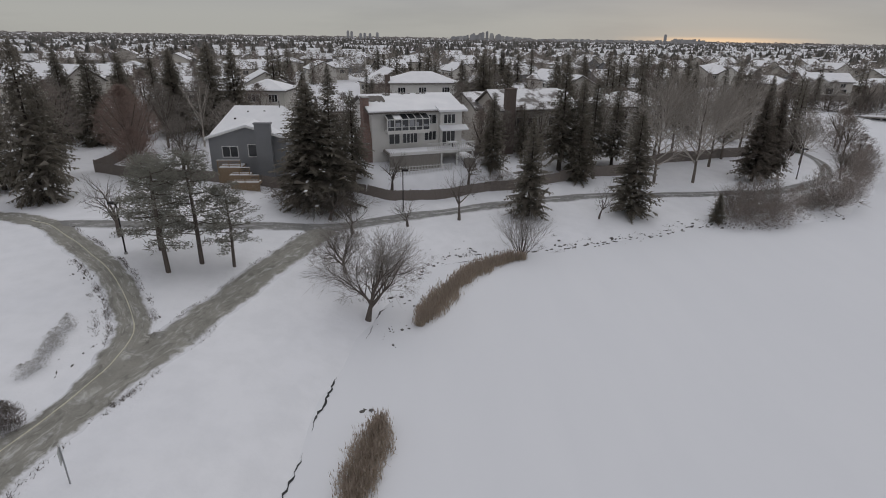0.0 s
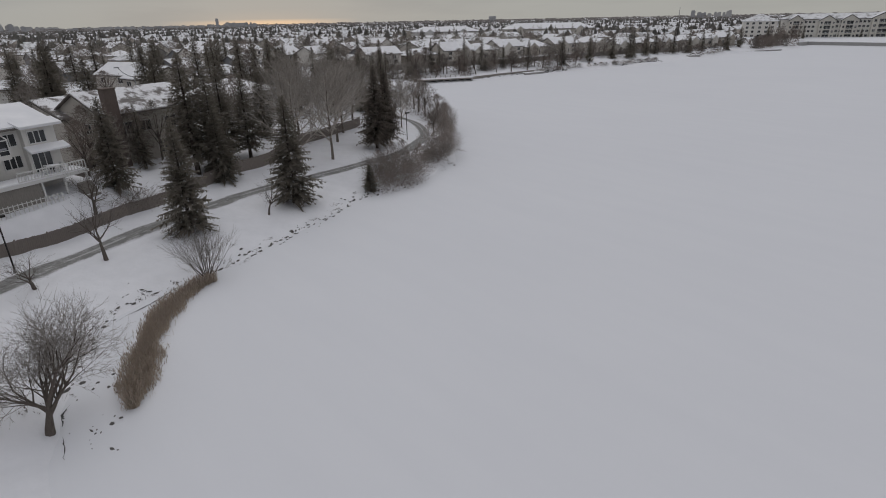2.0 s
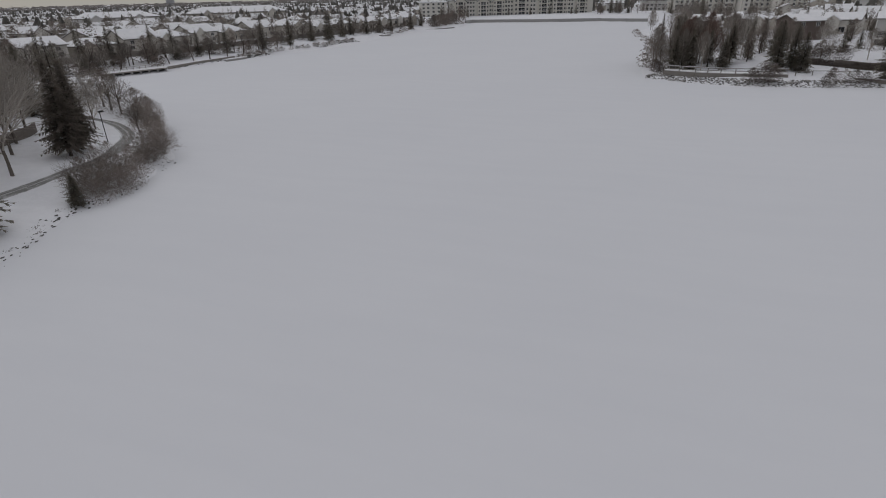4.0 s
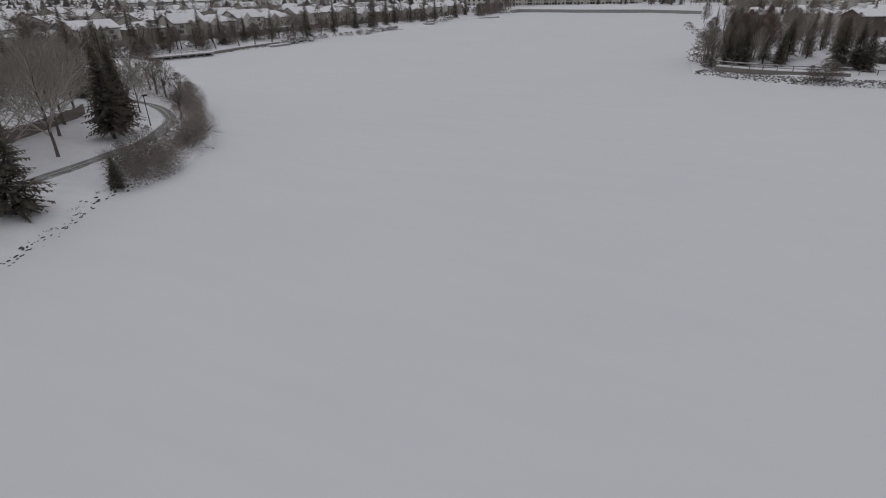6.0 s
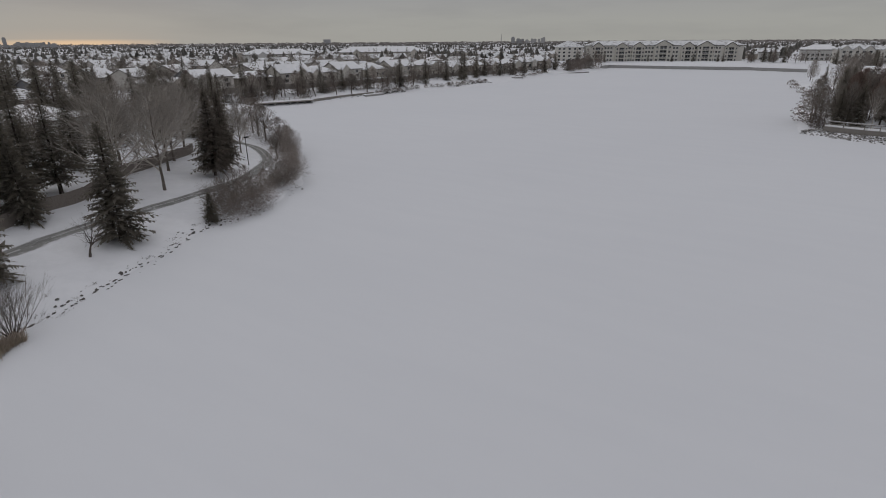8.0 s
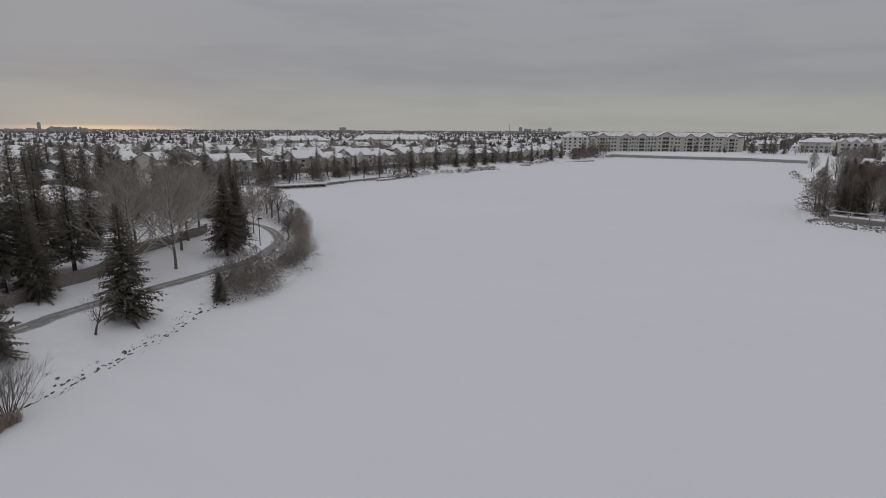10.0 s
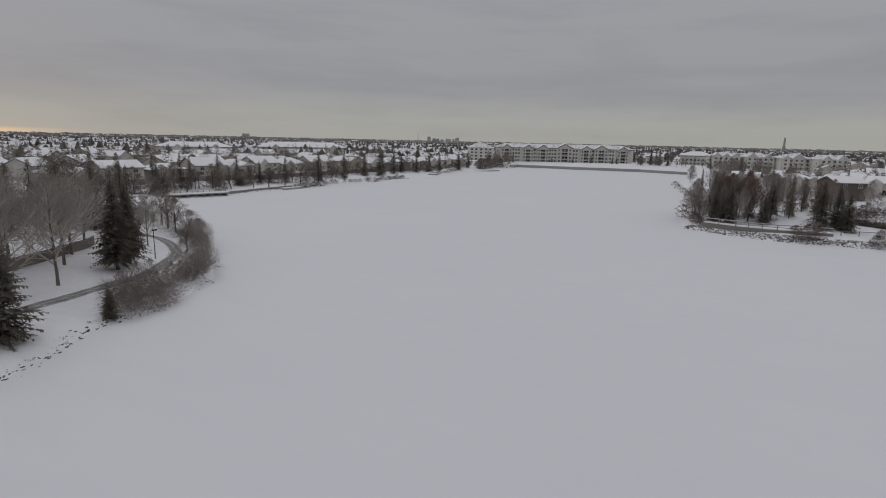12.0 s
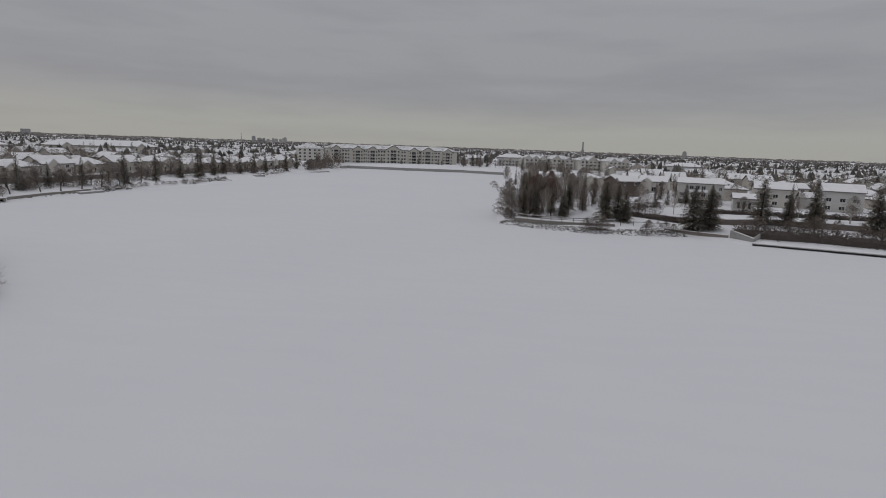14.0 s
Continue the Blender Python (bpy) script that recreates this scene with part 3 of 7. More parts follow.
def grow(limb, twig, r, p, d, length, rad, level, spec):
    """One branch and all that grows from it."""
    top_level = spec["levels"]
    n = 4 if level < 2 else (3 if level < 3 else 2)
    pts, radii = [p.copy()], [rad]
    q, e = p.copy(), d.copy()
    for k in range(n):
        e = (e + Vector((jig(r, 1), jig(r, 1), jig(r, 1))) * spec["crook"] + Vector((0, 0, spec["lift"]))).normalized()
        q = q + e * (length / n)
        pts.append(q.copy())
        radii.append(rad * (1 - 0.62 * (k + 1) / n))
    sides = 7 if level == 0 else (5 if level == 1 else (4 if level == 2 else 3))
    if level >= top_level:
        twig.tube([pts[0], pts[-1]], [radii[0], radii[-1]], sides, False)
        return
    (limb if level < spec["limbs"] else twig).tube(pts, radii, sides, False)
    kids = spec["kids"][level]
    for c in range(kids):
        s = 1.0 if c == 0 else r.uniform(spec["from"][level], 1.0)
        i = min(len(pts) - 2, int(s * n))
        fr = s * n - i
        at = pts[i].lerp(pts[i + 1], min(1, fr))
        base = (pts[i + 1] - pts[i]).normalized()
        ax = base.cross(Vector((jig(r, 1), jig(r, 1), jig(r, 1)))).normalized()
        ang = radians(r.uniform(*spec["angle"])) * (0.45 if c == 0 else 1)
        nd = (Matrix.Rotation(ang, 3, ax) @ base).normalized()
        grow(limb, twig, r, at, nd, length * r.uniform(*(spec["short"][level] if isinstance(spec["short"], list) else spec["short"])), max(rad * (0.62 if c == 0 else spec.get("keep", 0.5)) * (1 - 0.3 * s), spec["fine"]), level + 1, spec)


def bare_meshes(seed, spec, tag, bark_name="bark", twig_name="twigs_grey"):
    r = random.Random(seed)
    limb, twig = Shape(), Shape()
    for k in range(spec.get("stems", 1)):
        a = r.uniform(0, 6.28)
        out_r = spec.get("ring", 0.0)
        tilt = spec.get("tilt", 0.08)
        d = Vector((math.cos(a) * tilt * r.uniform(0.5, 1.2), math.sin(a) * tilt * r.uniform(0.5, 1.2), 1)).normalized()
        grow(limb, twig, r, Vector((math.cos(a) * out_r * r.random(), math.sin(a) * out_r * r.random(), -0.2)), d,
             spec["trunk"] * r.uniform(0.85, 1.1), spec["rad"] * r.uniform(0.8, 1.1), 0, spec)
    a = limb.mesh("trunk" + tag, bark_name, True) if limb.v else None
    b = twig.mesh("crown" + tag, twig_name, False)
    return a, b


SPREADING = dict(levels=5, limbs=3, trunk=2.0, rad=0.32, kids=[8, 6, 5, 4, 4], crook=0.11, lift=0.05, angle=(24, 62), short=[(0.95, 1.45), (0.6, 0.85), (0.6, 0.85), (0.55, 0.8), (0.5, 0.75)], fine=0.0075, tilt=0.22)
SPREADING["from"] = [0.62, 0.3, 0.25, 0.2, 0.2]
POPLAR = dict(levels=4, limbs=3, trunk=5.4, rad=0.3, kids=[0, 7, 5, 3], crook=0.055, lift=0.045, angle=(22, 52), short=[(0, 0), (0.30, 0.55), (0.4, 0.7), (0.45, 0.7)], fine=0.017, tilt=0.05, keep=0.6)
POPLAR["from"] = [0.35, 0.18, 0.2, 0.2]
YOUNG = dict(levels=4, limbs=3, trunk=1.8, rad=0.17, kids=[5, 4, 4, 3], crook=0.15, lift=0.05, angle=(25, 58), short=(0.55, 0.85), fine=0.007, tilt=0.25)
YOUNG["from"] = [0.5, 0.3, 0.3, 0.2]
VASE = dict(levels=3, limbs=1, trunk=2.3, rad=0.05, kids=[4, 4, 4], crook=0.08, lift=0.04, angle=(14, 34), short=(0.55, 0.85), fine=0.007, tilt=0.62, stems=16, ring=0.35)
VASE["from"] = [0.35, 0.3, 0.2]
THICKET = dict(levels=3, limbs=0, trunk=1.35, rad=0.028, kids=[4, 3, 2], crook=0.16, lift=0.0, angle=(22, 58), short=(0.6, 0.9), fine=0.013, tilt=0.7, stems=10, ring=0.9)
THICKET["from"] = [0.3, 0.25, 0.2]
FAR_BARE = dict(levels=3, limbs=1, trunk=3.4, rad=0.18, kids=[7, 5, 5, 3], crook=0.10, lift=0.06, angle=(20, 52), short=(0.55, 0.8), fine=0.028, tilt=0.08)
FAR_BARE["from"] = [0.35, 0.25, 0.25, 0.2]
STEMMY = dict(levels=4, limbs=2, trunk=3.2, rad=0.10, kids=[4, 4, 3, 3], crook=0.08, lift=0.05, angle=(16, 40), short=(0.55, 0.8), fine=0.012, tilt=0.35, stems=5, ring=0.4)
STEMMY["from"] = [0.4, 0.3, 0.25, 0.2]


def poplar_meshes(seed, h, tag):
    """A poplar: one leader from root to top, with long straight limbs that climb all round it and carry fine twigs."""
    r = random.Random(seed)
    tr, limb, twig = Shape(), Shape(), Shape()
    sway = [Vector((0, 0, -0.2))]
    for k in range(1, 9):
        sway.append(Vector((jig(r, 0.06) * k ** 0.6, jig(r, 0.06) * k ** 0.6, h * 0.96 * k / 8)))
    tr.tube(sway, [0.27, 0.215, 0.19, 0.165, 0.14, 0.11, 0.08, 0.05, 0.015], 8)
    for i in range(27):
        t = 0.20 + 0.75 * (i / 26) ** 0.9
        k = min(7, int(t * 8))
        p = sway[k].lerp(sway[k + 1], t * 8 - k)
        a = i * 2.4 + jig(r, 0.5)
        el = radians(32 + 30 * t + jig(r, 9))
        d = Vector((math.cos(a) * math.cos(el), math.sin(a) * math.cos(el), math.sin(el)))
        L = h * (0.47 * (1 - t) ** 0.62 + 0.07) * r.uniform(0.75, 1.15)
        grow(limb, twig, r, p, d, L, 0.115 * (1 - t) ** 0.7 + 0.032, 1, POPLAR)
    n0 = len(tr.f)
    tr.add(limb.v, limb.f)
    me = tr.mesh("trunk" + tag, "bark_mid", True)
    me.materials.append(MATS["bark_pale"])
    for q in me.polygons[n0:]:
        q.material_index = 1
    return me, twig.mesh("crown" + tag, "twigs_pale")


def pine_meshes(seed, h, tag):
    """A pine: a straight trunk, level limbs and loose clumps of needles."""
    r = random.Random(seed)
    tr, fo = Shape(), Shape()
    tr.tube([(0, 0, -0.3), (jig(r, 0.1), jig(r, 0.1), h * 0.5), (jig(r, 0.2), jig(r, 0.2), h * 0.97)], [0.17, 0.12, 0.03], 8)
    for i in range(34):
        t = 0.26 + 0.72 * i / 33
        z = h * t
        a = i * 2.4 + jig(r, 0.5)
        L = (3.7 * (1 - t) ** 0.6 * (0.6 + 0.4 * min(1, (t - 0.15) * 4)) + 0.4) * r.uniform(0.55, 1.15)
        p0 = Vector((0, 0, z))
        p1 = p0 + Vector((math.cos(a) * L * 0.55, math.sin(a) * L * 0.55, 0.06 * L))
        p2 = p0 + Vector((math.cos(a) * L, math.sin(a) * L, (0.05 + 0.35 * t) * L))
        tr.tube([p0, p1, p2], [0.045, 0.03, 0.012], 4, False)
        for s in (0.42, 0.58, 0.72, 0.86, 1.0):
            c = p0.lerp(p2, s) + Vector((jig(r, 0.3), jig(r, 0.3), jig(r, 0.15)))
            for q in range(27):
                d = Vector((jig(r, 1), jig(r, 1), r.uniform(-0.35, 0.8))).normalized() * r.uniform(0.2, 0.42)
                o = Vector((jig(r, 0.34), jig(r, 0.34), jig(r, 0.30)))
                w = d.cross(Vector((jig(r, 1), jig(r, 1), jig(r, 1)))).normalized() * 0.036
                fo.tri(c + o - w, c + o + w, c + o + d)
    return tr.mesh("trunk" + tag, "bark", True), fo.mesh("crown" + tag, "pine_needles")


SPRUCE = [spruce_meshes(11, 12, 2.7, 340, 0.05, 0.42, 2.5, "_a", flecks=0.16, fill=620), spruce_meshes(12, 12, 2.2, 290, 0.15, 0.55, 2.4, "_b", flecks=0.2, fill=360),
          spruce_meshes(13, 12, 3.0, 350, 0.03, 0.44, 2.4, "_c", flecks=0.12, fill=640), spruce_meshes(14, 12, 1.6, 260, 0.05, 0.30, 2.2, "_d")]
SPRUCE_RUST = spruce_meshes(15, 12, 2.6, 380, 0.10, 0.34, 2.6, "_e", "spruce_rust", fill=900, tiers=7)
SPRUCE_MID = [spruce_meshes(26 + i, 12, q, 150, 0.05, 0.36, 1.1, "_m%d" % i, flecks=0.06, fill=430, fine=1.9) for i, q in enumerate((2.6, 2.0, 3.0))]
SPRUCE_FAR = [spruce_meshes(21 + i, 12, q, 46, 0.05, 0.40, 0.5, "_f%d" % i, fill=110, fine=2.8) for i, q in enumerate((2.6, 2.0, 3.0))]


def spruce(x, y, h, width, var=0, label="tall dark green spruce standing in snow", meshes=None, base=None, group="spruces"):
    """h and width in metres."""
    rad0 = (2.7, 2.2, 3.0, 1.6)[var] if meshes is None else base
    s = width / 2 / rad0
    return tree_of("spruce_tree", meshes or SPRUCE[var], ("trunk", "crown"), label, "tree", group,
                   spot(x, y, rng.uniform(0, 360), s, h / 12))


def haze_meshes(seed, tag, h, rad, n, low, bark_name, twig_name, blade=0.085):
    """A far leafless crown: a forked trunk and a cloud of long thin twigs rising outward."""
    r = random.Random(seed)
    tr, tw = Shape(), Shape()
    if h > 4:
        tr.tube([(0, 0, -0.3), (jig(r, 0.15), jig(r, 0.15), h * 0.35), (jig(r, 0.4), jig(r, 0.4), h * 0.8)], [0.02 * h, 0.015 * h, 0.03], 5, False)
    for q in range(9 if h > 4 else 0):
        a, t = q * 2.4, r.uniform(0.2, 0.5)
        d = rad * r.uniform(0.5, 0.9)
        tr.tube([(0, 0, h * t), (math.cos(a) * d * 0.5, math.sin(a) * d * 0.5, h * (t + 0.22)), (math.cos(a) * d, math.sin(a) * d, h * min(0.95, t + 0.5))], [0.008 * h, 0.006 * h, 0.02], 3, False)
    for q in range(n):
        a, u = r.uniform(0, 6.283), r.random() ** 0.6
        zt = low + (1 - low) * r.random()
        env = math.sin(math.pi * min(1, 0.12 + 0.88 * (zt - low) / (1 - low)) ** 0.8) ** 0.7
        x, y, z = math.cos(a) * rad * u * env, math.sin(a) * rad * u * env, h * zt
        L = h * r.uniform(0.07, 0.17)
        d = Vector((math.cos(a) * u * 0.8 + jig(r, 0.8), math.sin(a) * u * 0.8 + jig(r, 0.8), r.uniform(-0.1, 1.0))).normalized() * L
        w = d.cross(Vector((jig(r, 1), jig(r, 1), jig(r, 1)))).normalized() * blade * r.uniform(0.6, 1.2)
        p = Vector((x, y, z)) - d * 0.5
        tw.tri(p - w, p + w, p + d)
    a = tr.mesh("trunk" + tag, bark_name, True) if tr.v else None
    return a, tw.mesh("crown" + tag, twig_name)


HAZE = [haze_meshes(201, "_h1", 11, 4.2, 900, 0.25, "bark", "twigs_grey", 0.045), haze_meshes(202, "_h2", 11, 3.6, 900, 0.2, "bark", "twigs_brown", 0.045), haze_meshes(203, "_h3", 11, 5.0, 1000, 0.3, "bark_pale", "twigs_grey", 0.045)]
HAZE_FAR = [haze_meshes(204 + i, "_hf%d" % i, 11, q, 170, 0.22, "bark", "twigs_grey", 0.16) for i, q in enumerate((4.2, 3.6, 5.0))]
HAZE_SHRUB = [haze_meshes(211, "_s1", 2.6, 1.7, 850, 0.05, "bark", "twigs_shrub", 0.015), haze_meshes(212, "_s2", 2.6, 1.7, 850, 0.05, "bark", "twigs_grey", 0.015), haze_meshes(213, "_s3", 2.6, 1.7, 1100, 0.05, "bark", "hedge_twigs", 0.026)]
GRASS = haze_meshes(231, "_g", 2.6, 1.7, 520, 0.04, "bark", "grass_frost", 0.035)
BELT = [haze_meshes(221, "_b1", 2.6, 1.7, 300, 0.05, "bark", "twigs_dark", 0.09), haze_meshes(222, "_b2", 2.6, 1.7, 300, 0.05, "bark", "twigs_brown", 0.09)]


def haze_tree(x, y, h, w, var, label, group):
    base = (4.2, 3.6, 5.0)[var]
    return tree_of("bare_tree", HAZE[var], ("trunk", "crown"), label, "tree", group, spot(x, y, rng.uniform(0, 360), w / 2 / base, h / 11))


def belt_shrub(x, y, w, h, var, label, group):
    return tree_of("shrub", BELT[var][1:], ("crown",), label, "shrub", group, spot(x, y, rng.uniform(0, 360), w / 3.4, h / 2.6))


def haze_shrub(x, y, w, h, var, label, group):
    return tree_of("shrub", HAZE_SHRUB[var][1:], ("crown",), label, "shrub", group, spot(x, y, rng.uniform(0, 360), w / 3.4, h / 2.6))


def scattered(name, mesh, places, material, parent, label=""):
    """One mesh made of many turned and scaled copies of another."""
    co = np.empty(len(mesh.vertices) * 3)
    mesh.vertices.foreach_get("co", co)
    co = np.c_[co.reshape(-1, 3), np.ones(len(mesh.vertices))]
    faces = [tuple(p.vertices) for p in mesh.polygons]
    vs, fs, n = [], [], len(mesh.vertices)
    for i, m in enumerate(places):
        vs.append((co @ np.array(m).T)[:, :3])
        fs.extend(tuple(v + i * n for v in f) for f in faces)
    s = Shape()
    s.v, s.f = np.concatenate(vs).tolist(), fs
    return part(name, s, material, parent, label)

# ---- houses ----
def prism_x(outline, x0, x1):
    """An outline of (y, z), drawn out along x."""
    s = Shape()
    n = len(outline)
    vs = [(x0, y, z) for y, z in outline] + [(x1, y, z) for y, z in outline]
    fs = [tuple(range(n - 1, -1, -1)), tuple(range(n, 2 * n))] + [(i, (i + 1) % n, (i + 1) % n + n, i + n) for i in range(n)]
    return s.add(vs, fs)


def gable_walls(w, d, h, rise):
    return prism_x([(-d / 2, -1.0), (d / 2, -1.0), (d / 2, h), (0, h + rise), (-d / 2, h)], -w / 2, w / 2)


def gable_roof(w, d, h, rise, over=0.5, t=0.16, base=0.0, trim=0.0):
    D = d / 2 + over - trim
    k = rise / (d / 2)
    z0, zr = h - k * (over - trim) + base, h + rise + base
    return prism_x([(-D, z0), (0, zr), (D, z0), (D, z0 + t), (0, zr + t), (-D, z0 + t)], -w / 2 - over + trim, w / 2 + over - trim)


def hip_roof(w, d, h, rise, over=0.5, t=0.16, base=0.0, trim=0.0, ridge=None):
    X, Y = w / 2 + over - trim, d / 2 + over - trim
    r = max(0.2, X - Y) if ridge is None else ridge
    k = rise / (d / 2 + over)
    z0, zr = h - 0.1 + k * trim + base, h + rise + base
    vs = [(-X, -Y, z0), (X, -Y, z0), (X, Y, z0), (-X, Y, z0), (-X, -Y, z0 + t), (X, -Y, z0 + t), (X, Y, z0 + t), (-X, Y, z0 + t), (-r, 0, zr + t), (r, 0, zr + t)]
    fs = [(3, 2, 1, 0), (0, 1, 5, 4), (1, 2, 6, 5), (2, 3, 7, 6), (3, 0, 4, 7), (4, 5, 9, 8), (6, 7, 8, 9), (5, 6, 9), (7, 4, 8)]
    return Shape().add(vs, fs)


def lattice(xs, zs, solid, y0, y1):
    """A flat grid of cells between the lines xs and zs, solid where told, as one welded body from y0 to y1."""
    s = Shape()
    nx, nz = len(xs), len(zs)
    s.v = [(x, y, z) for y in (y0, y1) for z in zs for x in xs]
    at = lambda i, j, k: k * nx * nz + j * nx + i
    full = lambda i, j: 0 <= i < nx - 1 and 0 <= j < nz - 1 and solid(i, j)
    for i in range(nx - 1):
        for j in range(nz - 1):
            if not full(i, j):
                continue
            s.f.append((at(i, j, 0), at(i + 1, j, 0), at(i + 1, j + 1, 0), at(i, j + 1, 0)))
            s.f.append((at(i, j + 1, 1), at(i + 1, j + 1, 1), at(i + 1, j, 1), at(i, j, 1)))
            if not full(i - 1, j):
                s.f.append((at(i, j, 0), at(i, j + 1, 0), at(i, j + 1, 1), at(i, j, 1)))
            if not full(i + 1, j):
                s.f.append((at(i + 1, j + 1, 0), at(i + 1, j, 0), at(i + 1, j, 1), at(i + 1, j + 1, 1)))
            if not full(i, j - 1):
                s.f.append((at(i + 1, j, 0), at(i, j, 0), at(i, j, 1), at(i + 1, j, 1)))
            if not full(i, j + 1):
                s.f.append((at(i, j + 1, 0), at(i + 1, j + 1, 0), at(i + 1, j + 1, 1), at(i, j + 1, 1)))
    return s


WIN = {}


def window_meshes(w, h, bars, trim):
    """A window's frame with mullions, and its pane; built about the middle, facing -y."""
    key = (w, h, bars, trim)
    if key not in WIN:
        b, xs = 0.09, [-w / 2 - 0.09, -w / 2]
        for i in range(1, bars):
            x = -w / 2 + w * i / bars
            xs += [x - 0.04, x + 0.04]
        xs += [w / 2, w / 2 + b]
        f = lattice(xs, [-h / 2 - b, -h / 2, h / 2, h / 2 + b], lambda i, j: j != 1 or i % 2 == 0, -0.08, 0.02)
        p = Shape().box(-w / 2, -0.03, -h / 2, w / 2, 0.0, h / 2, 0)
        WIN[key] = f.mesh("window_frame", trim), p.mesh("pane", "glass")
    return WIN[key]


def add_window(parent, face, u, z, w, h, W, D, bars=2, trim="trim_white", name="window", glass=True):
    """A window on a face of a house W wide and D deep; u along the face from its middle."""
    fr, pn = window_meshes(w, h, bars, trim)
    ob = part(name, fr, None, parent)
    m = {"front": pose(u, -D / 2, z), "back": pose(-u, D / 2, z, 0, 0, 180), "right": pose(W / 2, u, z, 0, 0, 90), "left": pose(-W / 2, -u, z, 0, 0, -90)}[face]
    ob.matrix_basis = m
    if glass:
        part("pane", pn, None, ob)
    return ob


def house(label, m, w, d, h, rise, wall, roof="gable", wins=(), chimney=None, snow="roof_snow", under="shingles", group="houses", category="house", trim="trim_white", over=0.5):
    ob = thing("house", label, category, group, m)
    walls = gable_walls(w, d, h, rise) if roof == "gable" else Shape().box(-w / 2, -d / 2, -1, w / 2, d / 2, h)
    part("wall", walls, wall, ob)
    fn = gable_roof if roof == "gable" else hip_roof
    top_part = part("roof", fn(w, d, h, rise, over), under, ob)
    part("roof_snow", fn(w, d, h, rise, over, 0.14, 0.15, 0.12), snow, top_part, "thick white snow" if snow == "roof_snow" else "patchy thawed snow")
    for face, u, z, ww, hh, bars in wins:
        add_window(ob, face, u, z, ww, hh, w, d, bars, trim)
    if chimney:
        cx, cy, cw, cd, ch, cm = chimney
        c = Shape().box(cx - cw / 2, cy - cd / 2, -0.8, cx + cw / 2, cy + cd / 2, ch - 0.15).box(cx - cw / 2 - 0.08, cy - cd / 2 - 0.08, ch - 0.15, cx + cw / 2 + 0.08, cy + cd / 2 + 0.08, ch)
        part("chimney", c, cm, ob)
    return ob


def two_storey(w, d, hs=2.7, side=True):
    """Windows for a house of two floors."""
    o = []
    for fl in (1.5, 1.5 + hs):
        for u in (-0.3, 0.02, 0.32):
            o.append(("front", u * w, fl, 1.5, 1.2, 2))
        if side:
            o += [("left", -0.15 * d, fl, 1.1, 1.1, 2), ("right", 0.15 * d, fl, 1.1, 1.1, 2)]
    return o


# -- the large white house above the shore --
WHITE = pose(-5.2, 78.9, 3.2, 0, 0, 22)
W_W, W_D, W_H = 12.5, 10.0, 9.2
wh = thing("house", "large white two-storey house with a glazed balcony and brick chimney", "house", "houses", WHITE)
part("wall", gable_walls(W_W, W_D, W_H, 1.5), "siding_white", wh)
wr = part("roof", gable_roof(W_W, W_D, W_H, 1.5, 0.6, 0.18), "shingles", wh)
part("roof_snow", gable_roof(W_W, W_D, W_H, 1.5, 0.6, 0.16, 0.17, 0.1), "roof_snow", wr, "thick white snow")
k_r = 1.5 / (W_D / 2)
for x0, x1, s0, s1 in ((-6.3, -3.6, 0.8, 2.7), (-1.2, 0.6, 0.05, 0.5), (1.4, 2.9, 0.05, 0.42), (-3.4, -2.3, 0.1, 0.7)):
    bare_roof = Shape()
    n = 9
    row = []
    for i in range(n + 1):
        x = x0 + (x1 - x0) * i / n
        a, b = s0 + rng.uniform(-0.15, 0.15), s1 + rng.uniform(-0.4, 0.25)
        row.append([(x, -q, W_H + 1.5 + 0.36 - k_r * q) for q in (max(0.02, a), max(0.2, b))])
    for p, q in zip(row, row[1:]):
        bare_roof.quad(p[0], p[1], q[1], q[0])
    part("bare_patch", bare_roof, "shingles", wr, "brown shingles where the snow has slid")
# brick chimney with sloped shoulders on the west wall
ch = Shape().add([(-W_W / 2 - 0.75, y, z) for y, z in ((-5.0, -1), (2.6, -1), (2.6, 3.6), (-2.2, 7.4), (-2.2, 10.9), (-3.8, 10.9), (-3.8, 7.9), (-5.0, 5.4))]
                 + [(-W_W / 2 + 0.02, y, z) for y, z in ((-5.0, -1), (2.6, -1), (2.6, 3.6), (-2.2, 7.4), (-2.2, 10.9), (-3.8, 10.9), (-3.8, 7.9), (-5.0, 5.4))],
                 [(7, 6, 5, 4, 3, 2, 1, 0), (8, 9, 10, 11, 12, 13, 14, 15)] + [(i, (i + 1) % 8, (i + 1) % 8 + 8, i + 8) for i in range(8)])
cp = part("chimney", ch, "brick_red", wh, "broad red-brown brick chimney")
part("chimney_cap", Shape().box(-W_W / 2 - 0.85, -3.9, 10.9, -W_W / 2 + 0.1, -2.1, 11.02, 0.03), "concrete", cp)
F = -W_D / 2
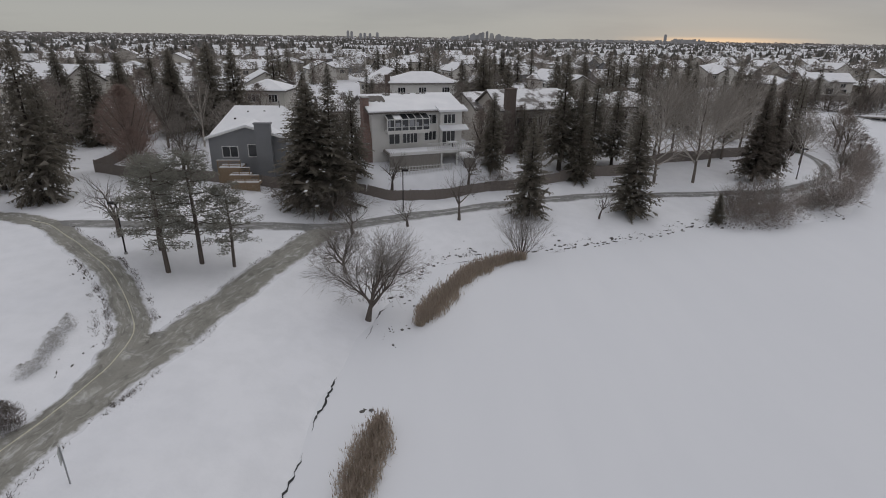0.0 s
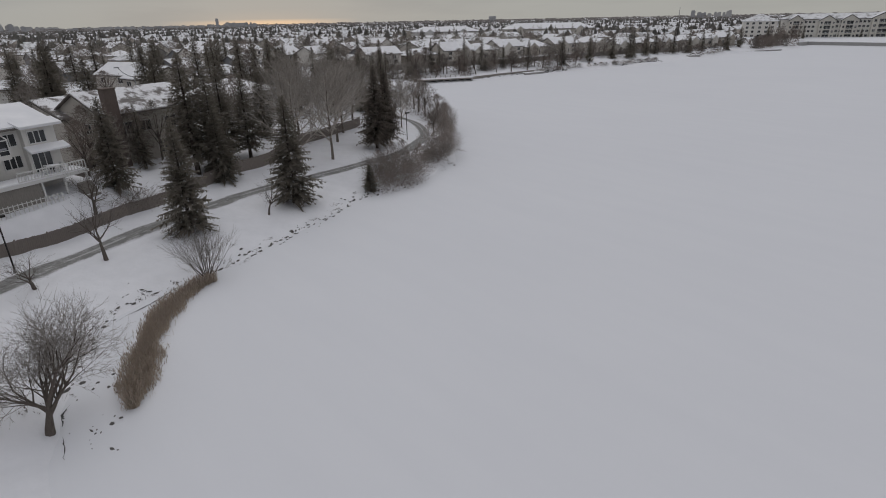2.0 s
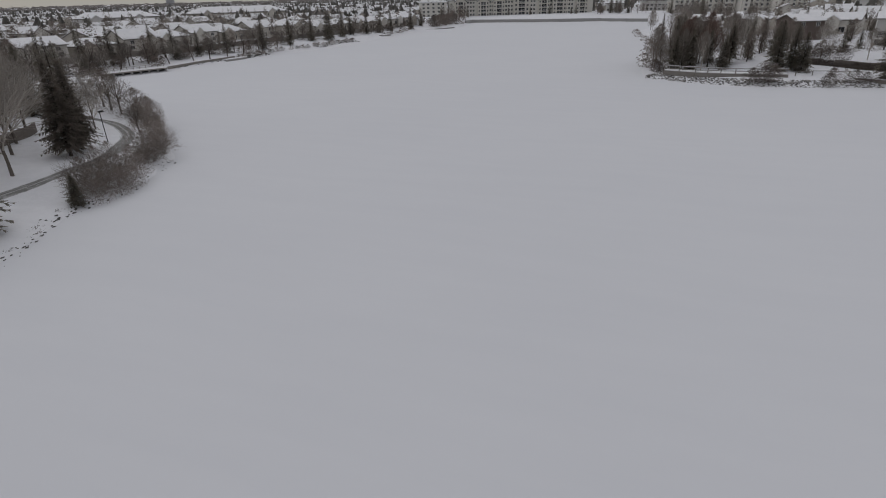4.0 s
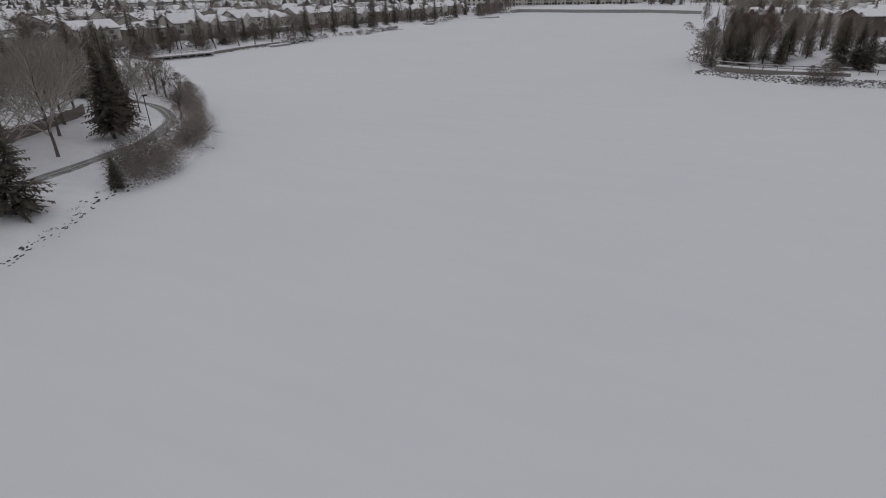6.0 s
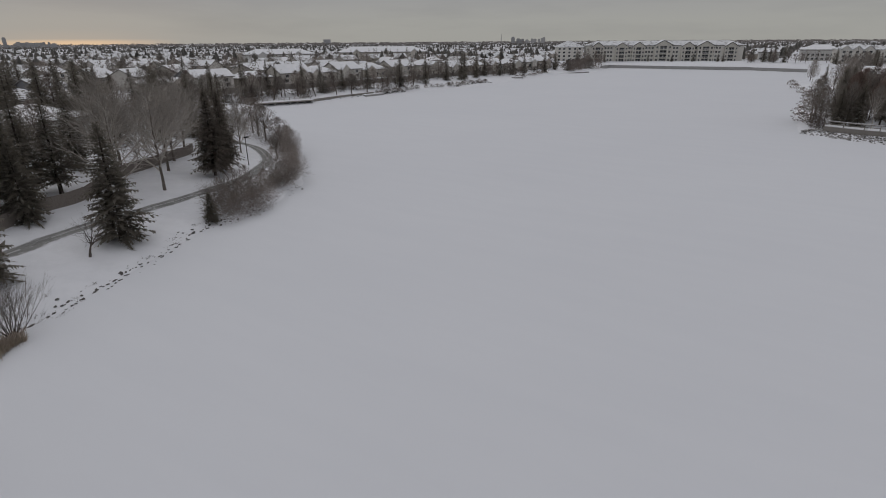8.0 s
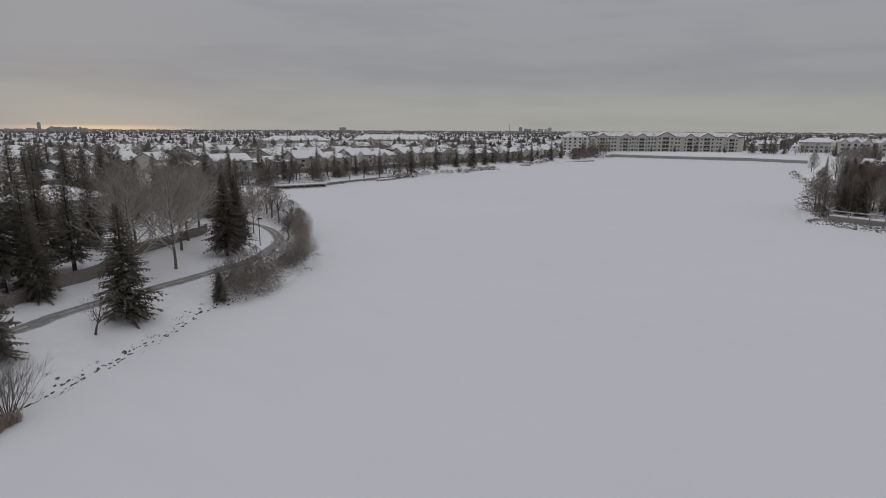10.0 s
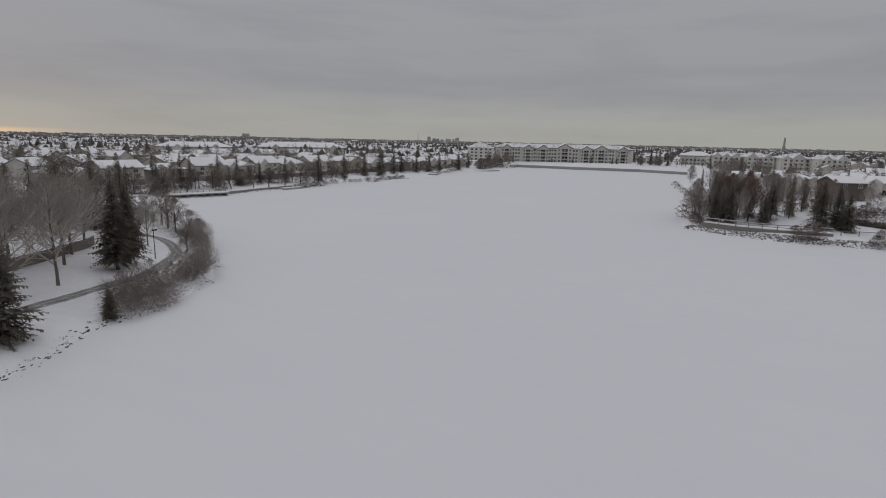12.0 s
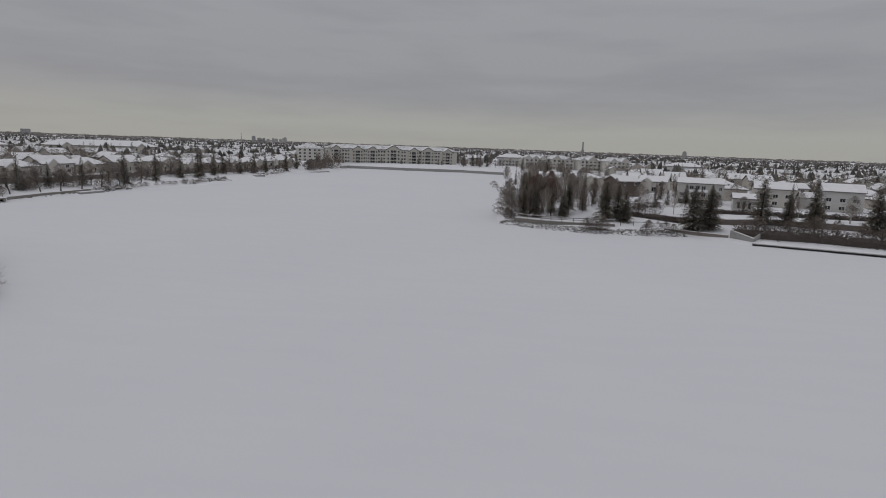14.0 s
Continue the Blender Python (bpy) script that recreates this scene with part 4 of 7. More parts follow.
# two-storey bay at the east end, with a small shed roof over the patio door
bay = part("bay", Shape().box(3.1, F - 0.7, 4.2, W_W / 2, F + 0.05, W_H - 0.05), "siding_white", wh)
part("bay_roof", prism_x([(F - 1.35, W_H - 0.12), (F + 0.3, W_H + 0.32), (F + 0.3, W_H + 0.6), (F - 1.35, W_H + 0.14)], 2.7, W_W / 2 + 0.6), "roof_snow", bay)
part("canopy", prism_x([(F - 1.8, 6.65), (F - 0.7, 7.1), (F - 0.7, 7.3), (F - 1.8, 6.83)], 2.9, W_W / 2 + 0.6), "roof_snow", bay, "snow-topped shed roof")
for u, z, ww, hh, bars, dy in ((4.4, 8.1, 1.6, 1.15, 3, 0.7), (2.1, 8.05, 1.2, 1.15, 2, 0.0), (1.9, 5.85, 1.6, 1.15, 3, 0.0), (-1.0, 5.7, 2.0, 1.3, 4, 0.0), (-3.2, 5.65, 1.4, 1.3, 2, 0.0)):
    o = add_window(wh, "front", u, z, ww, hh, W_W, W_D + 2 * dy, bars)
add_window(wh, "front", 4.3, 5.5, 1.8, 1.9, W_W, W_D + 1.4, 3, "trim_white", "patio_door")
for z in (5.3, 8.0):
    add_window(wh, "right", 0.5, z, 1.2, 1.2, W_W, W_D)
add_window(wh, "front", 3.4, 1.9, 1.4, 1.6, W_W, W_D, 2)
# glazed balcony
sx0, sx1, sy = -4.5, 1.3, F - 1.4
sr = part("sunroom", Shape().box(sx0, sy, 6.5, sx1, F + 0.02, 6.95), "siding_white", wh, "white boxed balcony base")
for i in range(7):
    x = sx0 + (sx1 - sx0) * i / 6
    part("post", Shape().box(x - 0.06, sy - 0.02, 6.95, x + 0.06, sy + 0.12, 8.35), "trim_white", sr)
    part("rafter", prism_x([(sy - 0.1, 8.35), (F, 8.8), (F, 8.9), (sy - 0.1, 8.45)], x - 0.05, x + 0.05), "trim_white", sr)
part("rail", Shape().box(sx0 - 0.05, sy - 0.03, 8.3, sx1 + 0.05, sy + 0.1, 8.42), "trim_white", sr)
for i in range(6):
    x0, x1 = sx0 + (sx1 - sx0) * i / 6 + 0.06, sx0 + (sx1 - sx0) * (i + 1) / 6 - 0.06
    part("transom", Shape().box(x0, sy, 7.35, x1, sy + 0.09, 7.42), "trim_white", sr)
    part("blind", Shape().box(x0 + 0.1, sy + 0.02, 7.45, x1 - (0.15 if i % 2 else 0.5), sy + 0.03, 8.25 - 0.3 * (i % 3)), "cushion", sr, "pale drawn blind")
    part("pane", Shape().box(x0, sy + 0.03, 6.95, x1, sy + 0.07, 8.3), "glass", sr)
    part("roof_pane", prism_x([(sy, 8.4), (F, 8.85), (F, 8.88), (sy, 8.43)], x0, x1), "glass" if i != 1 else "roof_snow", sr)
# raised deck along the front
DZ = 4.35
dk = thing("deck", "raised snow-covered deck with white railing against the white house", "deck", "", WHITE)
part("floor", Shape().box(-4.8, F - 3.2, DZ - 0.3, W_W / 2 + 0.9, F - 0.05, DZ), "fence_grey", dk)
part("fascia", Shape().box(-4.85, F - 3.24, DZ - 0.32, W_W / 2 + 0.95, F - 3.2, DZ + 0.02), "trim_white", dk, "white edge board")
part("snow_cover", Shape().box(-4.7, F - 3.15, DZ, W_W / 2 + 0.8, F - 0.75, DZ + 0.16, 0.06), "roof_snow", dk, "white snow on the boards")
part("skirting", Shape().box(-4.8, F - 3.1, -0.9, 2.2, F - 2.95, DZ - 0.3), "fence_grey", dk, "weathered grey-brown board skirting")
for x in (2.4, 4.6, W_W / 2 + 0.7):
    part("post", Shape().box(x - 0.1, F - 3.1, -0.9, x + 0.1, F - 2.9, DZ - 0.3), "trim_white", dk)
x0, x1 = 0.4, W_W / 2 + 0.8
part("rail", Shape().box(x0, F - 3.16, DZ + 0.95, x1, F - 3.06, DZ + 1.05), "trim_white", dk)
part("lower_rail", Shape().box(x0, F - 3.14, DZ + 0.12, x1, F - 3.08, DZ + 0.19), "trim_white", dk)
nb = int((x1 - x0) / 0.3)
for i in range(nb + 1):
    x = x0 + (x1 - x0) * i / nb
    part("baluster", Shape().box(x - 0.035, F - 3.14, DZ + 0.1, x + 0.035, F - 3.08, DZ + 0.95), "trim_white", dk)
for i in range(6):
    part("step", Shape().box(5.6, F - 3.65 - 0.5 * i, -0.9, 7.0, F - 3.15 - 0.5 * i, 3.1 - 0.6 * i), "fence_grey", dk)
# low white picket fence in the yard
pf = thing("picket_fence", "low white picket fence in the snowy yard", "fence", "", WHITE)
for i in range(21):
    x = -4.9 + i * 0.42
    part("picket", Shape().box(x - 0.04, F - 3.9, 1.2, x + 0.04, F - 3.86, 2.8), "trim_white", pf)
for z in (2.2, 2.6):
    part("rail", Shape().box(-5.1, F - 3.86, z, 3.7, F - 3.82, z + 0.07), "trim_white", pf)
# patio table and chairs, snowed over
tb = thing("patio_table", "round snow-covered patio table on the deck", "table", "", WHITE @ pose(4.4, F - 2.0, DZ + 0.1))
part("tabletop", Shape().tube([(0, 0, 0.66), (0, 0, 0.8)], [0.6, 0.6], 12), "roof_snow", tb)
part("leg", Shape().tube([(0, 0, 0), (0, 0, 0.68)], [0.05, 0.05], 6), "trim_dark", tb)
for i, (x, y) in enumerate(((3.4, F - 2.1), (5.5, F - 1.9))):
    cx = thing("patio_chair", "white patio chair with snow on its seat", "chair", "patio chairs", WHITE @ pose(x, y, DZ + 0.1, 0, 0, 90 if i else -90))
    part("seat", Shape().box(-0.25, -0.25, 0.38, 0.25, 0.25, 0.46, 0.02), "trim_white", cx)
    part("backrest", Shape().box(-0.25, 0.2, 0.46, 0.25, 0.26, 0.95), "trim_white", cx)
    for a, b in ((-0.2, -0.2), (0.2, -0.2), (-0.2, 0.2), (0.2, 0.2)):
        part("leg", Shape().box(a - 0.02, b - 0.02, 0, a + 0.02, b + 0.02, 0.38), "trim_white", cx)

# -- the grey house with its gable to the park --
GREY = pose(-25.6, 77.6, 3.7, 0, 0, 4)
gh = thing("house", "grey clapboard bungalow with a snowy gable roof and boxed chimney", "house", "houses", GREY)
GW, GD, GH, GR = 9.8, 13.5, 5.3, 1.5
rot = Matrix.Rotation(radians(90), 4, "Z")
part("wall", gable_walls(GD, GW, GH, GR).moved(rot), "siding_grey", gh)
gr = part("roof", gable_roof(GD, GW, GH, GR, 0.45, 0.16).moved(rot), "trim_white", gh, "white-edged roof")
part("roof_snow", gable_roof(GD, GW, GH, GR, 0.45, 0.16, 0.155, 0.1).moved(rot), "roof_snow", gr, "thick white snow")
part("upper_roof", hip_roof(GW, 11.5, GH + 0.2, 2.9, 0.3, 0.2, ridge=3.3).moved(pose(0, 0.9, 0)), "roof_snow", gh, "hipped roof under thick snow")
part("chimney", Shape().box(1.2, -GD / 2 - 0.75, -0.8, 3.2, -GD / 2 + 0.02, GH + 1.95).box(1.1, -GD / 2 - 0.85, GH + 1.95, 3.3, -GD / 2 + 0.1, GH + 2.1), "siding_grey", gh, "grey boarded chimney chase")
for i, (x, y) in enumerate(((-2.6, -2.0), (-1.2, -0.4), (1.0, -0.3))):
    part("roof_vent", Shape().box(x - 0.12, y - 0.12, GH + 2.0 + y * 0.35, x + 0.12, y + 0.12, GH + 2.9 + y * 0.45, 0.03), "trim_dark", gr)
part("vent_pipe", Shape().tube([(2.9, 0.5, GH + 0.8), (2.9, 0.5, GH + 4.0)], [0.07, 0.07], 6), "trim_dark", gr)
add_window(gh, "front", -2.3, 3.6, 1.9, 1.3, GW, GD, 2)
add_window(gh, "front", 0.55, 3.75, 1.0, 1.5, GW, GD, 1)
gd = thing("deck", "brown wooden stepped deck with snow along its rails", "deck", "", GREY)
GF = -GD / 2
for x0, x1, y0, y1, z in ((-3.4, -0.5, GF - 2.4, GF - 0.02, 2.0), (-1.7, 0.9, GF - 3.7, GF - 2.42, 1.35), (-1.2, 2.3, GF - 5.0, GF - 3.72, 0.7)):
    lv = part("level", Shape().box(x0, y0, z - 0.2, x1, y1, z), "deck_wood", gd)
    n = int((x1 - x0) / 0.15)
    for i in range(n):
        part("board", Shape().box(x0 + i * (x1 - x0) / n, y0 + 0.02, -1.2, x0 + (i + 0.88) * (x1 - x0) / n, y0 + 0.06, z - 0.21), "deck_wood", lv)
    for x in (x0 + 0.05, (x0 + x1) / 2, x1 - 0.05):
        part("post", Shape().box(x - 0.05, y0 - 0.05, -1.2, x + 0.05, y0 + 0.015, z + 0.95), "deck_wood", lv)
    for q in (0.25, 0.5, 0.75):
        part("rail", Shape().box(x0, y0 - 0.04, z + q, x1, y0 - 0.005, z + q + 0.10), "deck_wood", lv)
    part("cap_rail", Shape().box(x0 - 0.05, y0 - 0.1, z + 0.95, x1 + 0.05, y0 + 0.06, z + 1.0), "deck_wood", lv)
    part("rail_snow", Shape().box(x0, y0 - 0.08, z + 1.0, x1, y0 + 0.04, z + 1.07, 0.02), "roof_snow", lv, "ribbon of white snow")
    part("snow_cover", Shape().box(x0 + 0.1, y0 + 0.1, z, x1 - 0.1, y1 - 0.05, z + 0.12, 0.04), "roof_snow", lv)
for i, (x, y, a) in enumerate(((3.4, GF - 2.6, 20), (4.3, GF - 3.0, -25))):
    s = thing("garden_seat", "snow-covered garden seat beside the wooden deck", "seat", "garden seats", GREY @ pose(x, y, ground(-25.6 + x, 77.6 + y) - 3.7, 0, 0, a))
    part("seat", Shape().box(-0.4, -0.35, 0, 0.4, 0.35, 0.42), "cushion", s)
    part("backrest", Shape().box(-0.4, 0.25, 0.42, 0.4, 0.38, 0.85), "cushion", s)
    part("snow_cover", Shape().box(-0.38, -0.33, 0.42, 0.38, 0.24, 0.55, 0.05), "roof_snow", s)

# -- neighbours that can be told apart --
house("pale stucco house with patchy snowy roof and tall brown chimney", pose(13.8, 93.0, 4.3, 0, 0, 20), 13.5, 10, 6.9, 2.4, "stucco_pale", "gable",
      [("front", -3.8, 4.9, 1.7, 1.5, 3), ("front", -1.2, 4.9, 1.6, 1.3, 2), ("front", 2.6, 4.9, 1.7, 1.3, 2), ("front", -2.6, 1.9, 1.2, 1.9, 1), ("front", 1.2, 1.8, 2.2, 1.7, 3),
       ("front", 4.5, 1.8, 1.6, 1.4, 2), ("left", 1.5, 5.0, 1.2, 1.2, 2)], (-5.6, -5.4, 1.6, 1.0, 10.2, "brick_dark"), "shingles_patchy")
house("pale side wing with a snowy gable roof", pose(6.6, 99.0, 4.3, 0, 0, 20), 6, 12, 6.2, 2.0, "stucco_pale", "gable", [("front", 0.2, 4.3, 0.8, 1.6, 1)], None, "shingles_patchy")
house("pale house with a broad hipped snowy roof", pose(36.0, 112.0, 4.4, 0, 0, 22), 13, 11, 5.3, 2.2, "siding_pale", "hip", two_storey(13, 11, 2.4), (-5.2, 1, 0.9, 0.9, 8.2, "siding_pale"))
house("white two-storey house with a low hipped snowy roof", pose(-4.6, 124.0, 4.4, 0, 0, 12), 14.5, 10, 8.0, 1.9, "siding_white", "hip",
      [("front", u, 6.7, 1.5, 1.0, 3) for u in (-5.0, -0.6, 4.4)] + [("front", u, 3.2, 1.6, 1.2, 2) for u in (-4, 3)] + [("left", 0, 6.5, 1.1, 1.1, 2)], (-7.7, -2.5, 1.0, 1.4, 9.6, "brick_dark"))
house("white house wing with a snowy shed roof", pose(-2.6, 117.0, 4.4, 0, 0, 12), 13, 5, 4.6, 1.3, "siding_white", "gable")
house("pale two-storey house with a hipped snowy roof", pose(-34.6, 112.8, 4.4, 0, 0, 0), 8.5, 9, 7.0, 1.7, "siding_cream", "hip",
      [("front", -1.6, 5.7, 2.2, 1.3, 3), ("front", 2.1, 5.7, 1.6, 1.3, 3), ("front", 0.0, 1.5, 4.6, 2.0, 4)], None)
house("pale bungalow with a snowy gable roof", pose(-18.0, 107.0, 4.4, 0, 0, 18), 11, 8, 4.2, 2.2, "siding_cream", "gable", [("front", -2.5, 1.8, 2.6, 1.6, 4), ("front", 2.4, 2, 1.4, 1.3, 2)], (-5.0, -1, 0.8, 0.8, 6.6, "siding_white"))
house("large pale house with a snowy gable roof behind spruces", pose(-78.0, 112.0, 4.4, 0, 0, -12), 17, 11, 8.0, 3.0, "siding_cream", "gable", two_storey(17, 11, 3.2), None)
house("cream house with a snowy gable roof among spruces", pose(-52.0, 128.0, 4.4, 0, 0, 16), 12, 9, 5.6, 2.4, "siding_cream", "gable", two_storey(12, 9, 2.5), None)
# houses across the water, to the south
house("brown brick house with a shallow snowy roof", pose(229, -46, 4.3, 0, 0, -66), 10.8, 10, 6.0, 1.9, "brick_dark", "gable", [("front", -2.4, 5.0, 1.2, 1.2, 2), ("front", 3, 5.0, 1.2, 1.2, 2)], None)
w1 = house("white two-storey house with three upper windows and a balcony", pose(206.5, -69.8, 4.2, 0, 0, -106), 15.5, 11, 7.6, 1.6, "siding_pale", "gable",
           [("front", u, 6.0, 1.3, 1.4, 2) for u in (-3.0, -1.0, 1.0)] + [("front", u, 3.0, 1.7, 1.6, 2) for u in (-5.6, -0.6, 3.6, 6.2)], None)
bl = part("balcony", Shape().box(-7.6, -7.6, 1.9, 4, -5.5, 2.15), "trim_white", w1)
part("rail", Shape().box(-7.6, -7.6, 2.95, 4, -7.5, 3.05), "trim_white", bl)
for i in range(40):
    part("baluster", Shape().box(-7.55 + i * 0.29, -7.58, 2.15, -7.49 + i * 0.29, -7.53, 2.95), "trim_white", bl)
part("lower_glazing", Shape().box(-7.2, -5.62, -0.4, 3.6, -5.52, 1.8), "glass", w1, "shaded glazing under the balcony")
for i in range(6):
    part("post", Shape().box(-7.5 + i * 2.25, -7.5, -0.9, -7.3 + i * 2.25, -7.3, 1.9), "trim_white", w1)
bw = part("bay_window", Shape().box(-3.4, -6.6, 2.2, 2.0, -5.45, 4.6), "siding_white", w1)
part("bay_roof", prism_x([(-7.1, 4.55), (-5.5, 5.2), (-5.5, 5.4), (-7.1, 4.72)], -3.8, 2.4), "roof_snow", bw)
for u in (-2.5, -0.7, 1.1):
    q = part("pane", window_meshes(1.3, 1.5, 2, "trim_white")[1], None, bw)
    q.matrix_basis = pose(u, -6.62, 3.5)
    q = part("window_frame", window_meshes(1.3, 1.5, 2, "trim_white")[0], None, bw)
    q.matrix_basis = pose(u, -6.62, 3.5)
for u, z, ww, hh in ((-6.0, 3.2, 1.6, 1.7), (4.6, 3.4, 1.4, 1.3), (6.6, 5.9, 0.8, 1.1)):
    add_window(w1, "front", u, z, ww, hh, 15.5, 11, 2)
house("white single-storey wing with tall windows", pose(185.9, -77.3, 4.0, 0, 0, -108), 6.4, 8, 4.4, 1.3, "siding_pale", "gable", [("front", u, 2.2, 0.8, 2.2, 1) for u in (-1.5, 0.1, 1.7)], None)
house("cream two-storey house with a broad snowy roof", pose(208.1, -96.6, 4.2, 0, 0, -108), 13, 11, 6.6, 2.2, "siding_cream", "gable", two_storey(13, 11, 2.6), None)
house("white two-storey house with a pointed entrance gable", pose(197.9, -114.2, 4.2, 0, 0, -112), 12.5, 11, 7.2, 2.3, "siding_pale", "gable", two_storey(12.5, 11, 2.8), None)
house("white low wing with a long snowy roof", pose(202.6, -108.2, 4.2, 0, 0, -110), 9, 9, 4.2, 1.6, "siding_pale", "gable", [("front", -1, 1.8, 1.0, 1.2, 1), ("front", 1, 1.8, 1.0, 1.2, 1)], None)

# ---- trees of the near shore ----
for x, y, h, w, var in ((-43.8, 58.5, 17.3, 8.4, 2), (-51.0, 62.0, 15.5, 7.5, 0), (-49.0, 68.0, 14.0, 6.5, 1), (-15.0, 62.0, 14.0, 10.6, 0), (-12.9, 63.4, 13.2, 8.8, 2), (-16.2, 65.2, 13.6, 7.6, 1),
                        (-10.9, 66.6, 11.6, 5.6, 1), (7.0, 74.8, 10.4, 5.4, 0), (10.6, 63.2, 11.9, 6.0, 0), (17.3, 79.2, 15.2, 7.6, 1)):
    spruce(x, y, h, w, var)
for x, y, h, w, var in ((19.8, 78.6, 13.5, 6.4, 2), (22.6, 82.0, 12.8, 6.4, 1), (26.0, 82.6, 12.0, 5.8, 1), (23.9, 66.0, 13.0, 7.2, 0), (19.5, 76.6, 9.5, 5.0, 2), (12.4, 84.0, 8.5, 3.0, 3), (33.0, 92.6, 11.0, 5.4, 0)):
    spruce(x, y, h, w, var)
spruce(34.7, 65.3, 3.9, 2.6, 0, "small green spruce at the lake edge among shrubs")
for x, y, h, w in ((47.0, 80.8, 13.2, 6.6), (50.5, 82.8, 12.9, 5.6)):
    spruce(x, y, h, w, 0, "tall rusty dark spruce with sparse lower boughs", SPRUCE_RUST, 2.6)
for x, y, h, w, var in ((-62, 92, 15, 8.5, 0), (-56, 90, 14.5, 8.5, 2), (-40, 98, 16, 8.5, 0), (-37.5, 102, 16, 8, 2), (-44, 106, 15, 8.5, 2), (-48, 101, 15, 8, 0), (-51, 107, 14, 8, 2), (-12.5, 101, 10, 7.5, 2), (8, 112, 15, 8, 0), (12.5, 109, 13, 7, 2), (4, 116, 13, 7, 0), (24, 121, 14, 7, 0), (27, 124, 15, 7.5, 2), (21, 104, 13, 6.5, 0), (-59, 104, 14, 7, 0), (-66, 98, 14, 7, 2), (-55, 108, 13, 6, 1), (-23, 114, 12, 6.5, 0), (-63, 112, 13, 7, 2)):
    spruce(x, y, h, w, var)

for x, y, h, w, var in ((62.5, 103, 13, 5.5, 1), (68, 106, 14, 6, 0), (71, 112, 14.5, 5.5, 1), (56, 108, 14, 6, 2), (61, 117, 14, 6, 0), (50, 112, 13, 5.5, 1), (46, 122, 14, 6, 2), (52, 128, 15, 6.5, 0), (57, 133, 14, 6, 1), (41, 132, 15, 7, 2), (66, 126, 13, 6, 0), (43, 123, 14.5, 7, 0), (48, 120, 15, 7, 2), (52, 121, 13.5, 6, 0), (38, 127, 14, 6.5, 2), (47, 146, 14, 7.5, 0), (51, 143, 15, 8, 2), (56, 146, 14.5, 8, 0), (61, 143, 14, 7.5, 2), (65, 147, 13, 7, 0), (44, 152, 15, 8, 2), (70, 141, 12.5, 6.5, 1)):
    spruce(x, y, h, w, 0, "tall dark spruce in the wood behind the fence", SPRUCE_MID[var], (2.6, 2.0, 3.0)[var], "wood spruces")

pines = [pine_meshes(31, 8.7, "_pine"), pine_meshes(32, 8.7, "_pine2")]
for i, (x, y, h) in enumerate(((-23.2, 42.8, 9.6), (-21.4, 45.3, 9.9), (-18.5, 45.2, 7.4), (-25.6, 46.6, 8.6))):
    tree_of("pine_tree", pines[i % 2], ("trunk", "crown"), "loose green pine with a bare lower trunk in snow", "tree", "pines", spot(x, y, i * 77, 1.12 * h / 8.7, h / 8.7))

spreading = [bare_meshes(47, SPREADING, "_sp", "bark", "twigs_tree"), bare_meshes(44, SPREADING, "_sp2", "bark", "twigs_tree")]
tree_of("bare_tree", spreading[0], ("trunk", "crown"), "wide leafless tree with a leaning trunk beside the lake", "tree", "bare trees", spot(-5.8, 39.2, 200, 1.14, 1.12))
tree_of("bare_tree", spreading[1], ("trunk", "crown"), "leafless grey tree with upswept branches in snow", "tree", "bare trees", spot(-8.6, 46.0, 20, 0.78, 0.85))
young = [bare_meshes(51 + i, YOUNG, "_yg%d" % i, "bark", "twigs_dark") for i in range(3)]
for i, (x, y, s, sz) in enumerate(((2.2, 61.5, 1.2, 1.35), (-3.7, 58.8, 1.05, 0.75), (-6.2, 66.8, 1.25, 1.35), (19.4, 63.8, 0.85, 1.0), (3.6, 70.6, 1.25, 1.2), (-30.6, 49.2, 1.7, 1.5), (-31.0, 66.6, 1.5, 1.9), (-9.5, 55.8, 1.25, 1.0), (-34.0, 70.5, 1.3, 1.6), (-12.6, 58.9, 1.3, 1.1), (64.3, 86.3, 0.8, 1.15))):
    tree_of("bare_tree", young[i % 3], ("trunk", "crown"), "young leafless tree in the snow", "tree", "bare trees", spot(x, y, i * 67, s, sz))
vase = bare_meshes(61, VASE, "_vase", "bark", "twigs_grey")
tree_of("willow_shrub", vase, ("stem", "crown"), "vase-shaped leafless willow shrub at the shore", "shrub", "shrubs", spot(8.7, 54.6, 0, 1.0, 0.95))
poplar = [poplar_meshes(71, 14.5, "_pop"), poplar_meshes(72, 14.5, "_pop2")]
for i, (x, y, s, sz) in enumerate(((31.3, 78.4, 0.85, 0.88), (37.1, 78.6, 0.9, 0.95), (42.9, 86.5, 0.85, 0.76), (34.5, 88.0, 0.9, 0.80), (47.5, 92.0, 0.9, 0.76), (39.5, 93.5, 0.9, 0.82), (53.5, 98.0, 0.9, 0.74), (61.8, 93.2, 0.5, 0.6))):
    tree_of("poplar_tree", poplar[i % 2], ("trunk", "crown"), "tall pale leafless poplar by the fence", "tree", "poplars", spot(x, y, i * 101, s, sz))
for i in range(26):
    x = 26 + 50 * rng.random()
    y = 92 + 0.45 * (x - 26) + 26 * rng.random()
    if shore_distance(x, y)[0] < 16 or (x - 36) ** 2 + (y - 112) ** 2 < 90 or (x < 44 and y < 112):
        continue
    if i % 4 == 0:
        spruce(x, y, rng.uniform(9, 14), rng.uniform(4, 6), i % 3)
    else:
        haze_tree(x, y, rng.uniform(9, 13.5), rng.uniform(7, 10), i % 3, "leafless grey-brown tree in the wood behind the fence", "wood trees")
